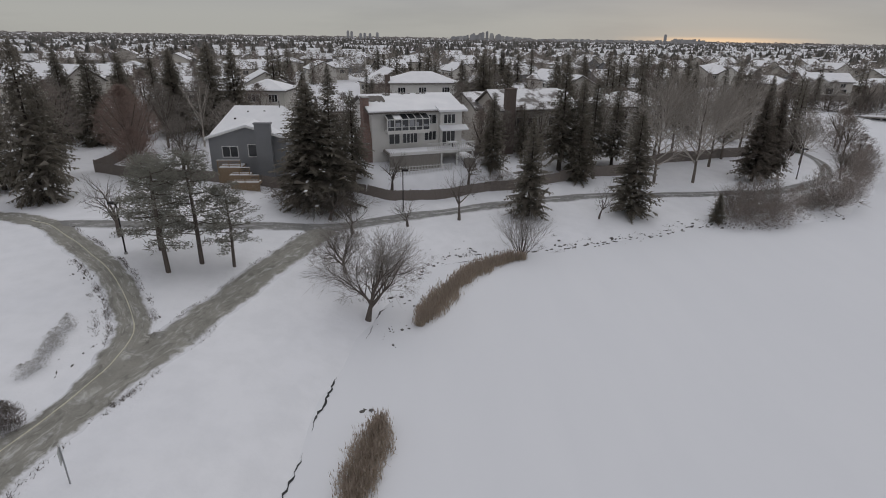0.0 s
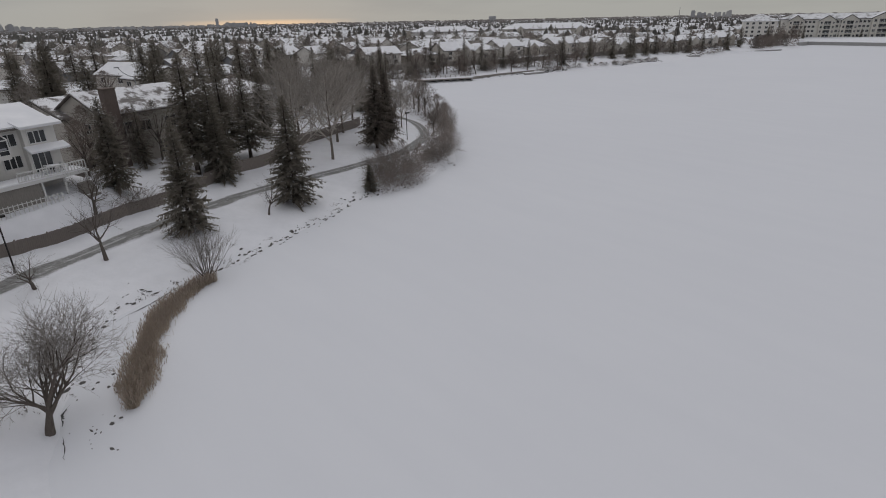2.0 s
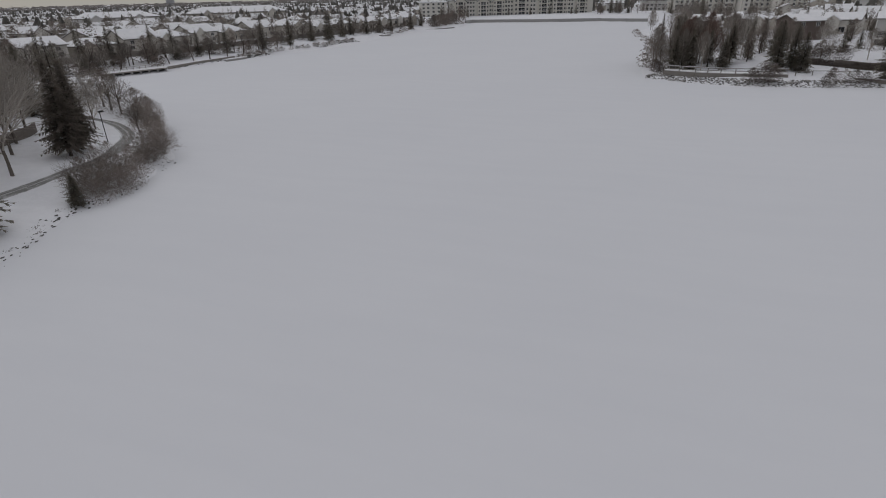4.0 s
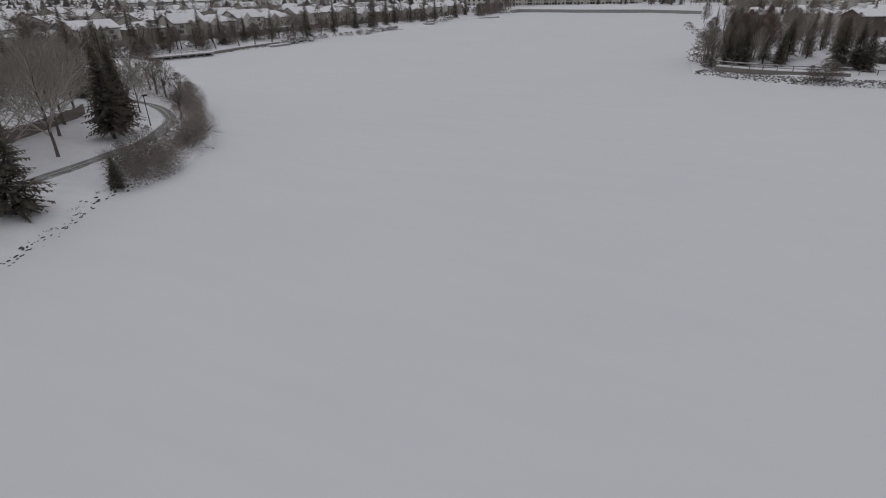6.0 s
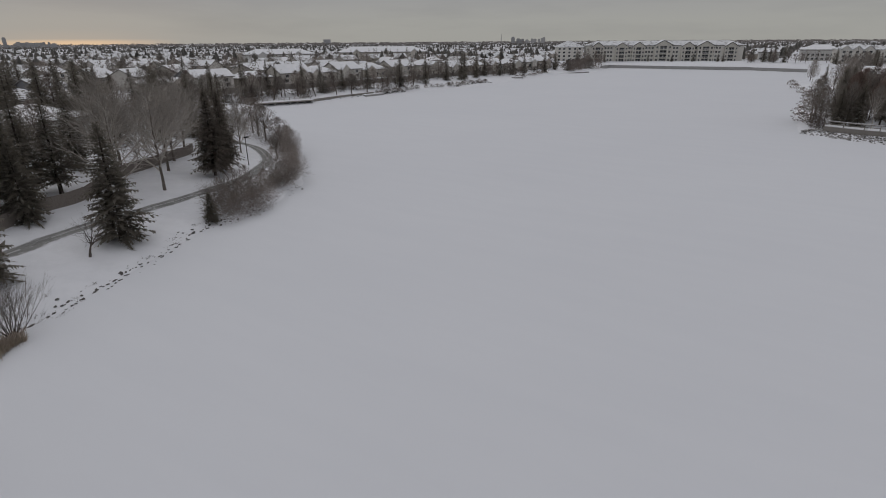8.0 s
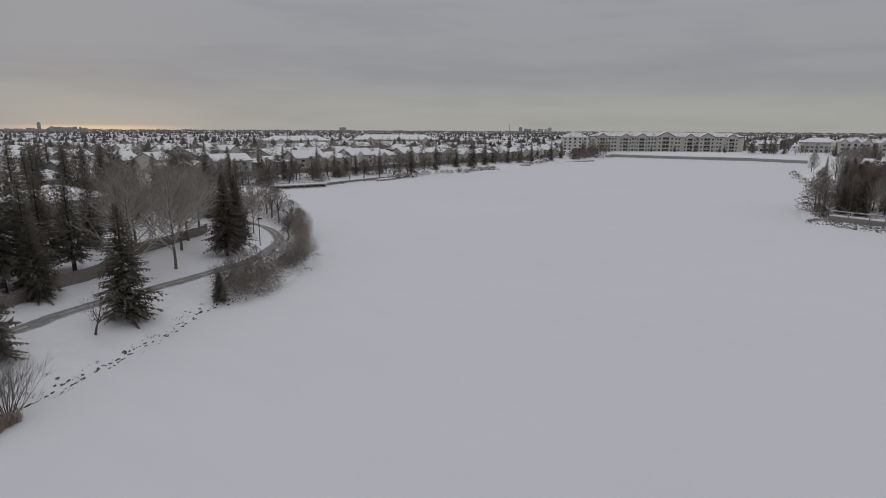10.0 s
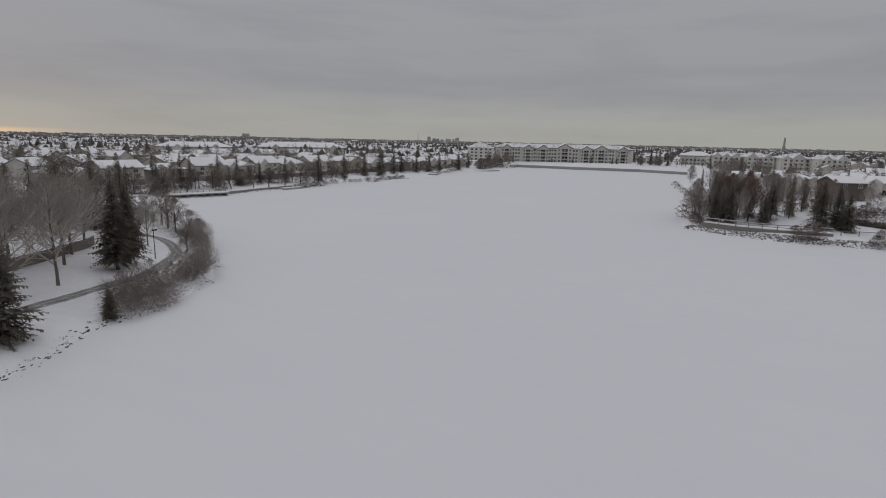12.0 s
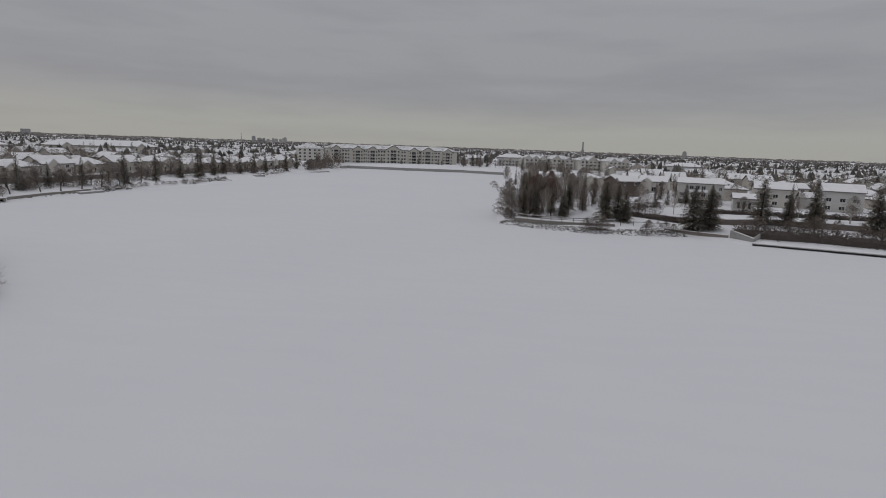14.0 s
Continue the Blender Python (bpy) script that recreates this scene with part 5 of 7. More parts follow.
for x, y, h, w, var in ((-55, 78, 11, 8, 1), (-58, 84, 11, 8, 0), (-48, 84, 10, 8, 1), (-44, 88, 10, 8, 0), (-39, 90, 11, 8, 2), (-53, 100, 11, 9, 1), (-60, 72, 10, 8, 0), (-66, 80, 12, 9, 1), (-33, 86, 8, 7, 2), (-10, 94, 10, 8, 1), (3, 98, 10, 7, 0), (-30, 92, 10, 7, 1), (6.0, 84.5, 7, 5, 1), (7.4, 88.5, 8, 6, 1), (9.8, 84.5, 7, 5, 0), (1.5, 90, 8, 6, 1), (22, 88, 9, 6, 0), (-17, 97, 8, 6, 1), (-45, 79, 8, 6, 1), (-37, 77, 7, 5, 0), (18.5, 84, 6, 5, 0), (12.2, 86.4, 7.5, 5.5, 1), (15.4, 87.2, 8, 6, 0), (19.6, 89.4, 8, 6, 1), (29, 99, 9, 7, 0), (33, 103, 9, 7, 1), (27, 93, 8, 6, 2)):
    haze_tree(x, y, h, w, var, "leafless hazy grey tree behind the fence", "wood trees")
stemmy = bare_meshes(81, STEMMY, "_st", "bark", "twigs_grey")
for i, (x, y, s, sz) in enumerate(((-47.6, 96.5, 1.1, 1.1), (-50.5, 93.5, 0.9, 1.0), (-43.0, 99.0, 1.0, 1.15), (57.6, 94.0, 1.0, 1.05), (67.7, 90.5, 0.6, 0.55), (64.5, 100.5, 1.0, 0.9), (71, 108, 1.1, 1.0), (-25.0, 98, 1.0, 1.1))):
    tree_of("bare_tree", stemmy, ("trunk", "crown"), "many-stemmed leafless grey tree in snow", "tree", "bare trees", spot(x, y, i * 53, s, sz))
red = haze_meshes(83, "_red", 11, 4.2, 3200, 0.30, "bark", "leaves_rust", 0.034)
tree_of("mountain_ash", red, ("trunk", "crown"), "leafless tree full of dull red-brown fruit and twigs", "tree", "bare trees", spot(-42.0, 73.6, 0, 1.0, 1.0))
tree_of("mountain_ash", red, ("trunk", "crown"), "leafless tree full of dull red-brown fruit and twigs", "tree", "bare trees", spot(-38.6, 68.5, 90, 0.62, 0.6))

# thickets along the shore
thick = [bare_meshes(91, THICKET, "_th", "bark", "twigs_brown"), bare_meshes(92, THICKET, "_th2", "bark", "twigs_grey"), bare_meshes(93, THICKET, "_th3", "bark", "hedge_twigs")]


def shrub(x, y, s, sz, var=0, label="dense leafless brown shrub in snow", group="shrubs"):
    return tree_of("shrub", thick[var][1:], ("crown",), label, "shrub", group, spot(x, y, rng.uniform(0, 360), s, sz))


for i in range(30):
    t = rng.random() ** 1.6
    p = smooth_line(SHORE_NEAR[13:18], 0.5)
    p = p[int(t * (len(p) - 1))]
    haze_shrub(p[0] - 1.2 + rng.uniform(-1.6, 0.8), p[1] + 1.6 + rng.uniform(-1.0, 2.0), rng.uniform(2.2, 3.6), rng.uniform(1.2, 2.6), i % 2, "dense leafless brown thicket at the lake edge", "shrubs")
for i, (x, y, s, sz) in enumerate(((37.5, 66.6, 1.2, 1.25), (40.0, 67.6, 1.3, 1.5), (42.5, 68.5, 1.3, 1.4), (45.2, 69.4, 1.0, 1.0), (51.5, 71.2, 1.1, 1.0),
                                   (53.6, 72.6, 1.3, 1.3), (56.0, 74.0, 1.2, 1.2), (63.2, 80.6, 0.8, 0.7),
                                   (70.6, 89.6, 1.1, 1.2), (72.4, 93.0, 1.3, 1.3), (74.0, 96.5, 1.4, 1.4), (41.0, 71.5, 1.0, 1.1), (39.0, 69.6, 1.0, 1.0))):
    shrub(x, y, s, sz, i % 2, "dense leafless brown thicket at the lake edge")
for x, y, h, w, var in ((71.6, 91.3, 5.0, 6.0, 0), (74.6, 97.0, 6.0, 6.5, 1), (77.0, 104, 7.5, 7.5, 0), (80.0, 110, 8.5, 8.0, 1), (83.5, 116, 8.0, 7.5, 0)):
    haze_tree(x, y, h, w, var, "hazy leafless tree at the lake edge", "bare trees")
for i in range(9):
    x, y = 70 + i * 1.5 + rng.uniform(-1, 1), 90 + i * 3.6 + rng.uniform(-1, 1)
    haze_shrub(x, y, rng.uniform(2.5, 4.5), rng.uniform(1.6, 3.6), i % 2, "dense leafless brown thicket at the lake edge", "shrubs")
for i, (x, y, s, sz) in enumerate(((-16.6, 61.0, 1.3, 1.1), (-14.0, 60.2, 1.3, 1.2), (-11.4, 60.6, 1.2, 1.0), (-18.6, 63.0, 1.1, 1.0), (-9.6, 62.0, 1.0, 0.9), (10.0, 62.0, 0.9, 0.6), (6.4, 71.6, 1.2, 0.8), (9.0, 73.2, 1.0, 0.7))):
    shrub(x, y, s, sz, i % 3, "low leafless shrub at the foot of a spruce")
for i in range(11):
    t = i / 10
    tree_of("grass_clump", GRASS[1:], ("tuft",), "small frosted clump of dry grass in a row", "grass", "grass clumps", spot(-24.5 - 1.1 * t + rng.uniform(-0.2, 0.2), 27.6 + 5.6 * t + rng.uniform(-0.2, 0.2), rng.uniform(0, 360), rng.uniform(0.26, 0.44), rng.uniform(0.26, 0.42)))
for q in range(3):
    haze_shrub(-22.7 + 0.25 * (q - 1), 23.3 + 0.2 * (q % 2), 1.8, 1.8 - 0.15 * q, 2, "rounded dark leafless bush beside the trail", "shrubs")
for x, y, w, h in ((37.6, 65.7, 3.6, 3.0), (39.8, 65.9, 4.0, 3.4), (42.2, 66.4, 4.0, 3.4), (44.6, 67.4, 3.6, 3.2), (40.8, 68.4, 4.2, 4.0), (43.6, 69.4, 4.0, 3.8), (38.4, 68.4, 3.6, 3.2), (46.6, 69.0, 3.6, 3.0), (50.4, 70.4, 3.4, 2.6), (52.4, 71.2, 4.0, 3.2), (54.6, 72.2, 4.0, 3.4), (56.6, 73.8, 3.6, 3.0), (38.6, 64.9, 3.8, 2.6), (41.0, 65.0, 4.0, 2.8), (43.4, 65.8, 3.8, 2.6), (46.0, 67.2, 3.8, 2.6), (59.0, 75.8, 4.2, 3.0), (61.4, 78.4, 4.2, 3.2), (63.6, 81.2, 4.0, 3.0), (51.2, 71.4, 4.6, 3.6), (53.8, 72.6, 5.0, 4.2), (52.4, 73.6, 5.0, 4.4), (55.6, 74.4, 4.8, 4.0), (66.2, 85.0, 4.6, 4.2), (67.8, 86.6, 5.0, 4.8), (69.4, 88.6, 5.0, 4.6), (67.0, 88.0, 4.8, 4.6), (36.6, 63.9, 3.6, 2.6), (39.6, 64.1, 4.0, 2.8), (42.2, 64.9, 4.0, 2.6)):
    haze_shrub(x, y, w, h * 1.2, 0, "dense leafless brown thicket at the lake edge", "shrubs")

# ---- reeds at the ice edge ----
def reeds(name, line, half, n, h, seed):
    r = random.Random(seed)
    pts = smooth_line(line, 0.25)
    st, pl = Shape(), Shape()
    for i in range(n):
        k = r.randrange(len(pts) - 1)
        d = pts[k + 1] - pts[k]
        d /= np.linalg.norm(d)
        taper = min(1.0, 0.45 + 3.0 * min(k, len(pts) - 1 - k) / len(pts)) * (1.15 - 0.45 * k / len(pts))
        lobe = 0.80 + 0.22 * math.sin(k * 0.19 + seed) + 0.16 * math.sin(k * 0.47 + 2 * seed)
        o = max(-1.25, min(1.25, r.gauss(0, 0.62))) * half * taper * (lobe if r.random() < 0.93 else 1.2)
        x, y = pts[k][0] - d[1] * o + jig(r, 0.15), pts[k][1] + d[0] * o + jig(r, 0.15)
        tuft = 0.78 + 0.22 * math.sin(x * 3.1 + 1.7 * math.sin(y * 2.3)) * math.sin(y * 2.7)
        hh = h * r.uniform(0.45, 1.15) * tuft * (1 - 0.25 * abs(o) / half)
        lx, ly = jig(r, 0.9) * hh * 0.5, jig(r, 0.9) * hh * 0.5
        w = r.uniform(0.008, 0.02)
        a = r.uniform(0, 3.14)
        ux, uy = math.cos(a) * w, math.sin(a) * w
        b, m2, t2 = (x, y, -0.05), (x + lx * 0.4, y + ly * 0.4, hh * 0.6), (x + lx, y + ly, hh)
        st.add([(b[0] - ux, b[1] - uy, b[2]), (b[0] + ux, b[1] + uy, b[2]), (m2[0] + ux, m2[1] + uy, m2[2]), (m2[0] - ux, m2[1] - uy, m2[2]), t2], [(0, 1, 2, 3), (3, 2, 4)])
        if r.random() < 0.5:
            e = (x + lx * 0.55 + jig(r, 0.35), y + ly * 0.55 + jig(r, 0.35), hh * r.uniform(0.3, 0.75))
            st.tri((m2[0] - ux, m2[1] - uy, m2[2] * 0.7), (m2[0] + ux, m2[1] + uy, m2[2] * 0.75), e)
        if r.random() < 0.45:
            pl.add([(t2[0] - ux * 2.5, t2[1] - uy * 2.5, hh - 0.05), (t2[0] + ux * 2.5, t2[1] + uy * 2.5, hh - 0.08), (t2[0] + lx * 0.2, t2[1] + ly * 0.2, hh + 0.24)], [(0, 1, 2)])
    ob = thing(name, "dry tan reed bed at the edge of the ice", "reeds", "reed beds", kind="stuff")
    part("stems", st, "reed_straw", ob)
    part("plumes", pl, "reed_plume", ob)


reeds("reed_bed", [(-1.6, 38.6), (-0.9, 40.5), (0.2, 43.2), (1.6, 46.4), (3.6, 49.6), (6.2, 52.0), (9.0, 53.2)], 1.02, 10000, 1.05, 5)
reeds("reed_bed", [(-3.4, 26.5), (-3.5, 25.6), (-3.7, 24.4), (-4.0, 22.6), (-4.2, 20), (-4.7, 16)], 0.85, 6500, 1.05, 6)

# ---- stones ----
def stone_mesh(seed, tag, mat_name):
    r = random.Random(seed)
    bm = bmesh.new()
    bmesh.ops.create_icosphere(bm, subdivisions=1, radius=0.5)
    for v in bm.verts:
        v.co *= r.uniform(0.5, 1.3)
        v.co.z *= 0.6
    me = bpy.data.meshes.new("stone" + tag)
    bm.to_mesh(me)
    bm.free()
    me.materials.append(MATS[mat_name])
    return me


STONES = [stone_mesh(1, "_a", "rock"), stone_mesh(2, "_b", "rock"), stone_mesh(3, "_c", "rock_pale")]


def stone(x, y, s, name="stone", label="dark shore stone poking through the snow", group="shore stones", sink=0.05, var=None, rz=None, long=1.0):
    ob = new(name, STONES[rng.randrange(2) if var is None else var])
    ob.matrix_basis = pose(x, y, max(0.0, ground(x, y)) + 0.14 * s - sink, rng.uniform(-20, 20) / long, rng.uniform(-20, 20) / long, rng.uniform(0, 360) if rz is None else rz + rng.uniform(-25, 25)) @ Matrix.Diagonal((s * long * rng.uniform(0.8, 1.5), s, s * rng.uniform(0.7, 1.0), 1))
    return tagged(ob, label, "stone", group)


edge = smooth_line(SHORE_NEAR[5:16], 0.5)
for p in edge:
    x, y = p
    dens = 0.95 if 12 < x < 36 else (0.3 if x < 12 else 0.35)
    for q in range(4):
        if rng.random() < dens * (0.4 + 0.6 * math.sin(x * 1.3) ** 2):
            stone(x + rng.gauss(0, 0.5), y + rng.gauss(0.1, 0.5), rng.uniform(0.12, 0.38), rz=24, long=rng.uniform(1.0, 1.6))
for x, y, s in ((-4.7, 26.9 + 0.9, 0.5), (-4.1, 27.9, 0.55), (-3.9, 27.75, 0.3), (-4.55, 27.95, 0.35), (-3.4, 35.6, 0.4), (-3.2, 35.3, 0.3), (-2.9, 37.9, 0.5), (-2.4, 38.1, 0.4), (-2.6, 38.6, 0.3), (-5.0, 40.4, 0.3), (-3.0, 42.4, 0.35), (-2.2, 42.0, 0.4), (-1.6, 43.4, 0.45)):
    stone(x, y, s * 0.7)
# clods along the ploughed edges of the trails
def clods(pts, off, n, spread=0.3, lo=0.05, hi=0.20):
    q = smooth_line(pts, 0.4)
    d = np.gradient(q, axis=0)
    d /= np.linalg.norm(d, axis=1)[:, None]
    c = [rng.randrange(len(q)) for _ in range(max(2, n // 7))]
    for i in range(n):
        k = min(len(q) - 1, max(0, rng.choice(c) + int(rng.gauss(0, 2.5))))
        o = off + rng.gauss(0, spread)
        stone(q[k][0] - d[k][1] * o, q[k][1] + d[k][0] * o, rng.uniform(lo, hi), "clod", "small dark clod of earth at the trail edge", "clods", 0.04, None, math.degrees(math.atan2(d[k][1], d[k][0])), rng.uniform(1.0, 2.2))


clods(WEST[1:5], 1.7, 60, 0.3)
clods(WEST[0:3], 2.6, 16, 0.5)
clods(WEST[3:6], -1.45, 26, 0.2)
clods(DIAGONAL[3:8], 1.65, 34, 0.2)
clods(DIAGONAL[2:6], -1.65, 24, 0.2)
clods([(-22.2, 36.0), (-21.4, 35.2)], 0.2, 22, 0.35, 0.06, 0.22)
clods([(-5, 45.5), (-1.5, 52), (4, 55)], 0.3, 60, 0.9, 0.04, 0.15)
clods([(-6.5, 33.5), (-4.5, 42)], -1.2, 26, 0.9, 0.05, 0.18)

# dry grass showing through along the trail verges
def verge_grass(lines_off, seed):
    r2 = random.Random(seed)
    bl = Shape()
    for pts, off, n, spread in lines_off:
        q = smooth_line(pts, 0.3)
        d = np.gradient(q, axis=0)
        d /= np.linalg.norm(d, axis=1)[:, None]
        spots = [(r2.randrange(len(q)), r2.gauss(0, spread)) for _ in range(max(3, n // 26))]
        for i in range(n):
            k, o = r2.choice(spots)
            k = min(len(q) - 1, max(0, k + int(r2.gauss(0, 1.6))))
            o = off + o + r2.gauss(0, 0.10)
            x, y = q[k][0] - d[k][1] * o + jig(r2, 0.15), q[k][1] + d[k][0] * o + jig(r2, 0.15)
            z, hh, a = max(0.0, ground(x, y)) - 0.02, r2.uniform(0.06, 0.24), r2.uniform(0, 6.28)
            ux, uy = math.cos(a) * 0.025, math.sin(a) * 0.025
            bl.tri((x - ux, y - uy, z), (x + ux, y + uy, z), (x + jig(r2, 0.16), y + jig(r2, 0.16), z + hh))
    ob = thing("verge_grass", "dark dry grass blades poking through snow along the trails", "grass", kind="stuff")
    part("blades", bl, "hedge_twigs", ob)


verge_grass([(WEST[1:6], -1.40, 900, 0.07), (WEST[1:5], 1.42, 900, 0.08), (DIAGONAL[3:8], 1.68, 600, 0.07), (DIAGONAL[1:6], -1.72, 420, 0.07), (WEST[2:4], 2.2, 160, 0.15),
             (DIAGONAL[1:4], 2.2, 90, 0.15), (SHORE_NEAR[5:11], 0.5, 800, 0.6), ([(-22.2, 36.2), (-21.2, 35.0)], 0.1, 260, 0.25), (SHORE_NEAR[10:17], 0.9, 500, 0.5)], 17)

# cracks in the ice along the shore
def crack(pts, width, seed):
    r = random.Random(seed)
    q = smooth_line(pts, 0.22)
    s = Shape()
    row = []
    for i, p in enumerate(q):
        w = width * max(0.1, math.sin(math.pi * min(1, (i + 0.5) / len(q)))) * r.uniform(0.2, 1.4)
        jx = jig(r, 0.085)
        z = max(0.0, ground(p[0], p[1])) + 0.025
        row.append(((p[0] + jx - w, p[1] + w, z), (p[0] + jx + w, p[1] - w, z)))
    for a, b in zip(row, row[1:]):
        s.quad(a[0], a[1], b[1], b[0])
    ob = new("ice_crack", s.mesh("ice_crack", "crack_water"))
    tagged(ob, "dark jagged crack in the shore ice", "crack", "ice cracks", kind="structure")


crack([(-6.9, 32.0), (-7.0, 30.3), (-7.15, 28.6), (-7.4, 27.0), (-7.45, 25.9)], 0.075, 3)
crack([(-7.4, 24.2), (-7.5, 22.9), (-7.7, 21.4), (-7.9, 19.5)], 0.05, 4)
crack([(0.2, 50.9), (1.1, 51.5), (2.5, 52.0), (3.9, 52.7), (5.4, 53.7), (6.5, 54.4)], 0.05, 7)
crack([(-5.2, 39.6), (-5.0, 40.6), (-4.5, 41.6)], 0.05, 5)
crack([(-5.6, 36.4), (-5.4, 37.6), (-5.3, 38.6)], 0.03, 6)

# ---- lamp posts and sign ----
def lamp(x, y, rz, h=4.7):
    ob = thing("street_lamp", "slim dark park lamp post with a flat square head", "lamp post", "park lamps", spot(x, y, rz))
    part("base", Shape().tube([(0, 0, -0.3), (0, 0, 0.18)], [0.16, 0.14], 8), "concrete", ob)
    part("pole", Shape().tube([(0, 0, 0.1), (0, 0, h)], [0.075, 0.06], 8), "steel_and_shade", ob, smooth=True)
    hd = part("head", Shape().box(-0.62, -0.2, h - 0.06, 0.12, 0.2, h + 0.14, 0.05), "steel_and_shade", ob)
    part("lens", Shape().box(-0.56, -0.15, h - 0.085, -0.12, 0.15, h - 0.055), "lamp_lens", hd)


lamp(-28.0, 45.2, 0, 4.7)
lamp(55.6, 83.6, 180, 4.7)
lamp(-4.5, 62.9, 180, 5.0)
lamp(152, -88, 0, 3.4)
def road_lamp(x, y, rz, h=9.0):
    ob = thing("street_lamp", "tall galvanised street lamp with a curved arm between houses", "street lamp", "road lamps", spot(x, y, rz))
    part("pole", Shape().tube([(0, 0, -0.3), (0, 0, h * 0.75)], [0.10, 0.08], 7), "galvanised", ob, smooth=True)
    part("arm", Shape().tube([(2.4 * math.sin(q * 0.2), 0, h * 0.75 + 2.0 * (1 - math.cos(q * 0.2)) ** 0.7) for q in range(8)], [0.075 - 0.003 * q for q in range(8)], 6), "galvanised", ob, smooth=True)
    part("head", Shape().box(2.2, -0.16, h * 0.75 + 1.66, 3.0, 0.16, h * 0.75 + 1.84, 0.05), "galvanised", ob)


road_lamp(22.0, 120.3, 150, 11.0)
sg = thing("trail_sign", "metal trail sign on a slim post, seen from behind", "sign", "", spot(-17.5, 20.2, 118))
part("post", Shape().tube([(0, 0, -0.4), (0, 0, 2.2)], [0.035, 0.035], 6), "galvanised", sg)
part("panel", Shape().box(-0.32, 0.05, 1.35, 0.32, 0.075, 2.15), "sign_back", sg)

# ---- board fences ----
def board_fence(name, pts, h, seed, mat_name="fence_wood", label="weathered brown board fence in snow", step=2.4):
    """Panels of upright boards between posts, following the ground."""
    ob = thing(name, label, "fence", "fences")
    line = smooth_line(pts, step)
    bd = {}
    for a, b in zip(line, line[1:]):
        L = float(np.linalg.norm(b - a))
        ang = math.degrees(math.atan2(b[1] - a[1], b[0] - a[0]))
        za, zb = ground(*a), ground(*b)
        key = round(L, 1)
        if key not in bd:
            r = random.Random(seed + int(key * 10))
            n = max(3, int(L / 0.165))
            xs, ys, hs = [], [], []
            for i in range(n):
                o, t = jig(r, 0.006), h + jig(r, 0.03)
                for x in (i / n * L, (i + 0.93) / n * L):
                    xs.append(x), ys.append(o - 0.012), hs.append(t)
                for x in ((i + 0.94) / n * L, (i + 0.99) / n * L):
                    xs.append(x), ys.append(o + 0.010), hs.append(t - 0.02)
            k = len(xs)
            vs = [(x, y, -0.35) for x, y in zip(xs, ys)] + [(x, y, z) for x, y, z in zip(xs, ys, hs)] + [(x, 0.03, z) for x, z in zip(xs, hs)] + [(x, 0.03, -0.35) for x in xs]
            fs = [(q * k + i, q * k + i + 1, (q + 1) * k + i + 1, (q + 1) * k + i) for q in range(3) for i in range(k - 1)]
            bd[key] = Shape().add(vs, fs).mesh("panel", mat_name), Shape().box(0, 0.032, h - 0.35, L, 0.07, h - 0.25).mesh("rail", mat_name), \
                Shape().box(-0.05, 0.0, -0.5, 0.05, 0.1, h + 0.12, 0.02).mesh("post", mat_name)
        m = pose(a[0], a[1], za, 0, -math.degrees(math.atan2(zb - za, L)), ang)
        for n, me in zip(("panel", "rail", "post"), bd[key]):
            q = part(n, me, None, ob)
            q.matrix_basis = m
    return ob


board_fence("fence", [(-46, 71.5), (-40, 69.6), (-32.4, 68.8), (-22.9, 68.2), (-17.5, 66.8), (-12, 66.0), (-6.3, 65.4), (1.5, 68.4), (9.1, 71.6), (16.9, 75.8)], 1.35, 3)
board_fence("fence", [(16.9, 75.8), (21.9, 78.0), (27.9, 80.8), (36.1, 85.8), (44, 90.6), (51.9, 95.2), (55.2, 98.0)], 1.6, 5)
board_fence("fence", [(-46, 71.5), (-46.5, 78), (-47.5, 88)], 1.6, 7)
board_fence("fence", [(3.6, 80.2), (6.0, 86.0), (8.5, 92.0)], 1.5, 9)

# ---- across the lake ----
# boardwalk landing at the north shore
dock = thing("boardwalk", "snow-topped timber landing on dark piles at the far shore", "boardwalk", "", pose(128.6, 163.6, 0, 0, 0, -22.5))
part("planking", Shape().box(-14, 0.2, 0.95, 18.2, 4.2, 1.3), "fence_grey", dock)
part("snow_cover", Shape().box(-14, 0.35, 1.3, 18.1, 4.1, 1.42, 0.05), "roof_snow", dock)
for i in range(12):
    part("pile", Shape().tube([(-13 + i * 2.75, 0.5, -0.5), (-13 + i * 2.75, 0.5, 0.95)], [0.3, 0.28], 6), "rock_pale", dock)
for i in range(17):
    part("post", Shape().box(-13.8 + i * 2.0, 3.9, 1.3, -13.66 + i * 2.0, 4.04, 2.35), "fence_grey", dock)
for z in (1.75, 2.25):
    part("rail", Shape().box(-13.8, 3.92, z, 18.2, 4.02, z + 0.09), "fence_grey", dock)
# dark sheet set back behind the piles, standing in for shade below the planking
part("skirt", Shape().box(-14, 1.3, -0.5, 18.0, 1.5, 0.95), "steel_and_shade", dock)


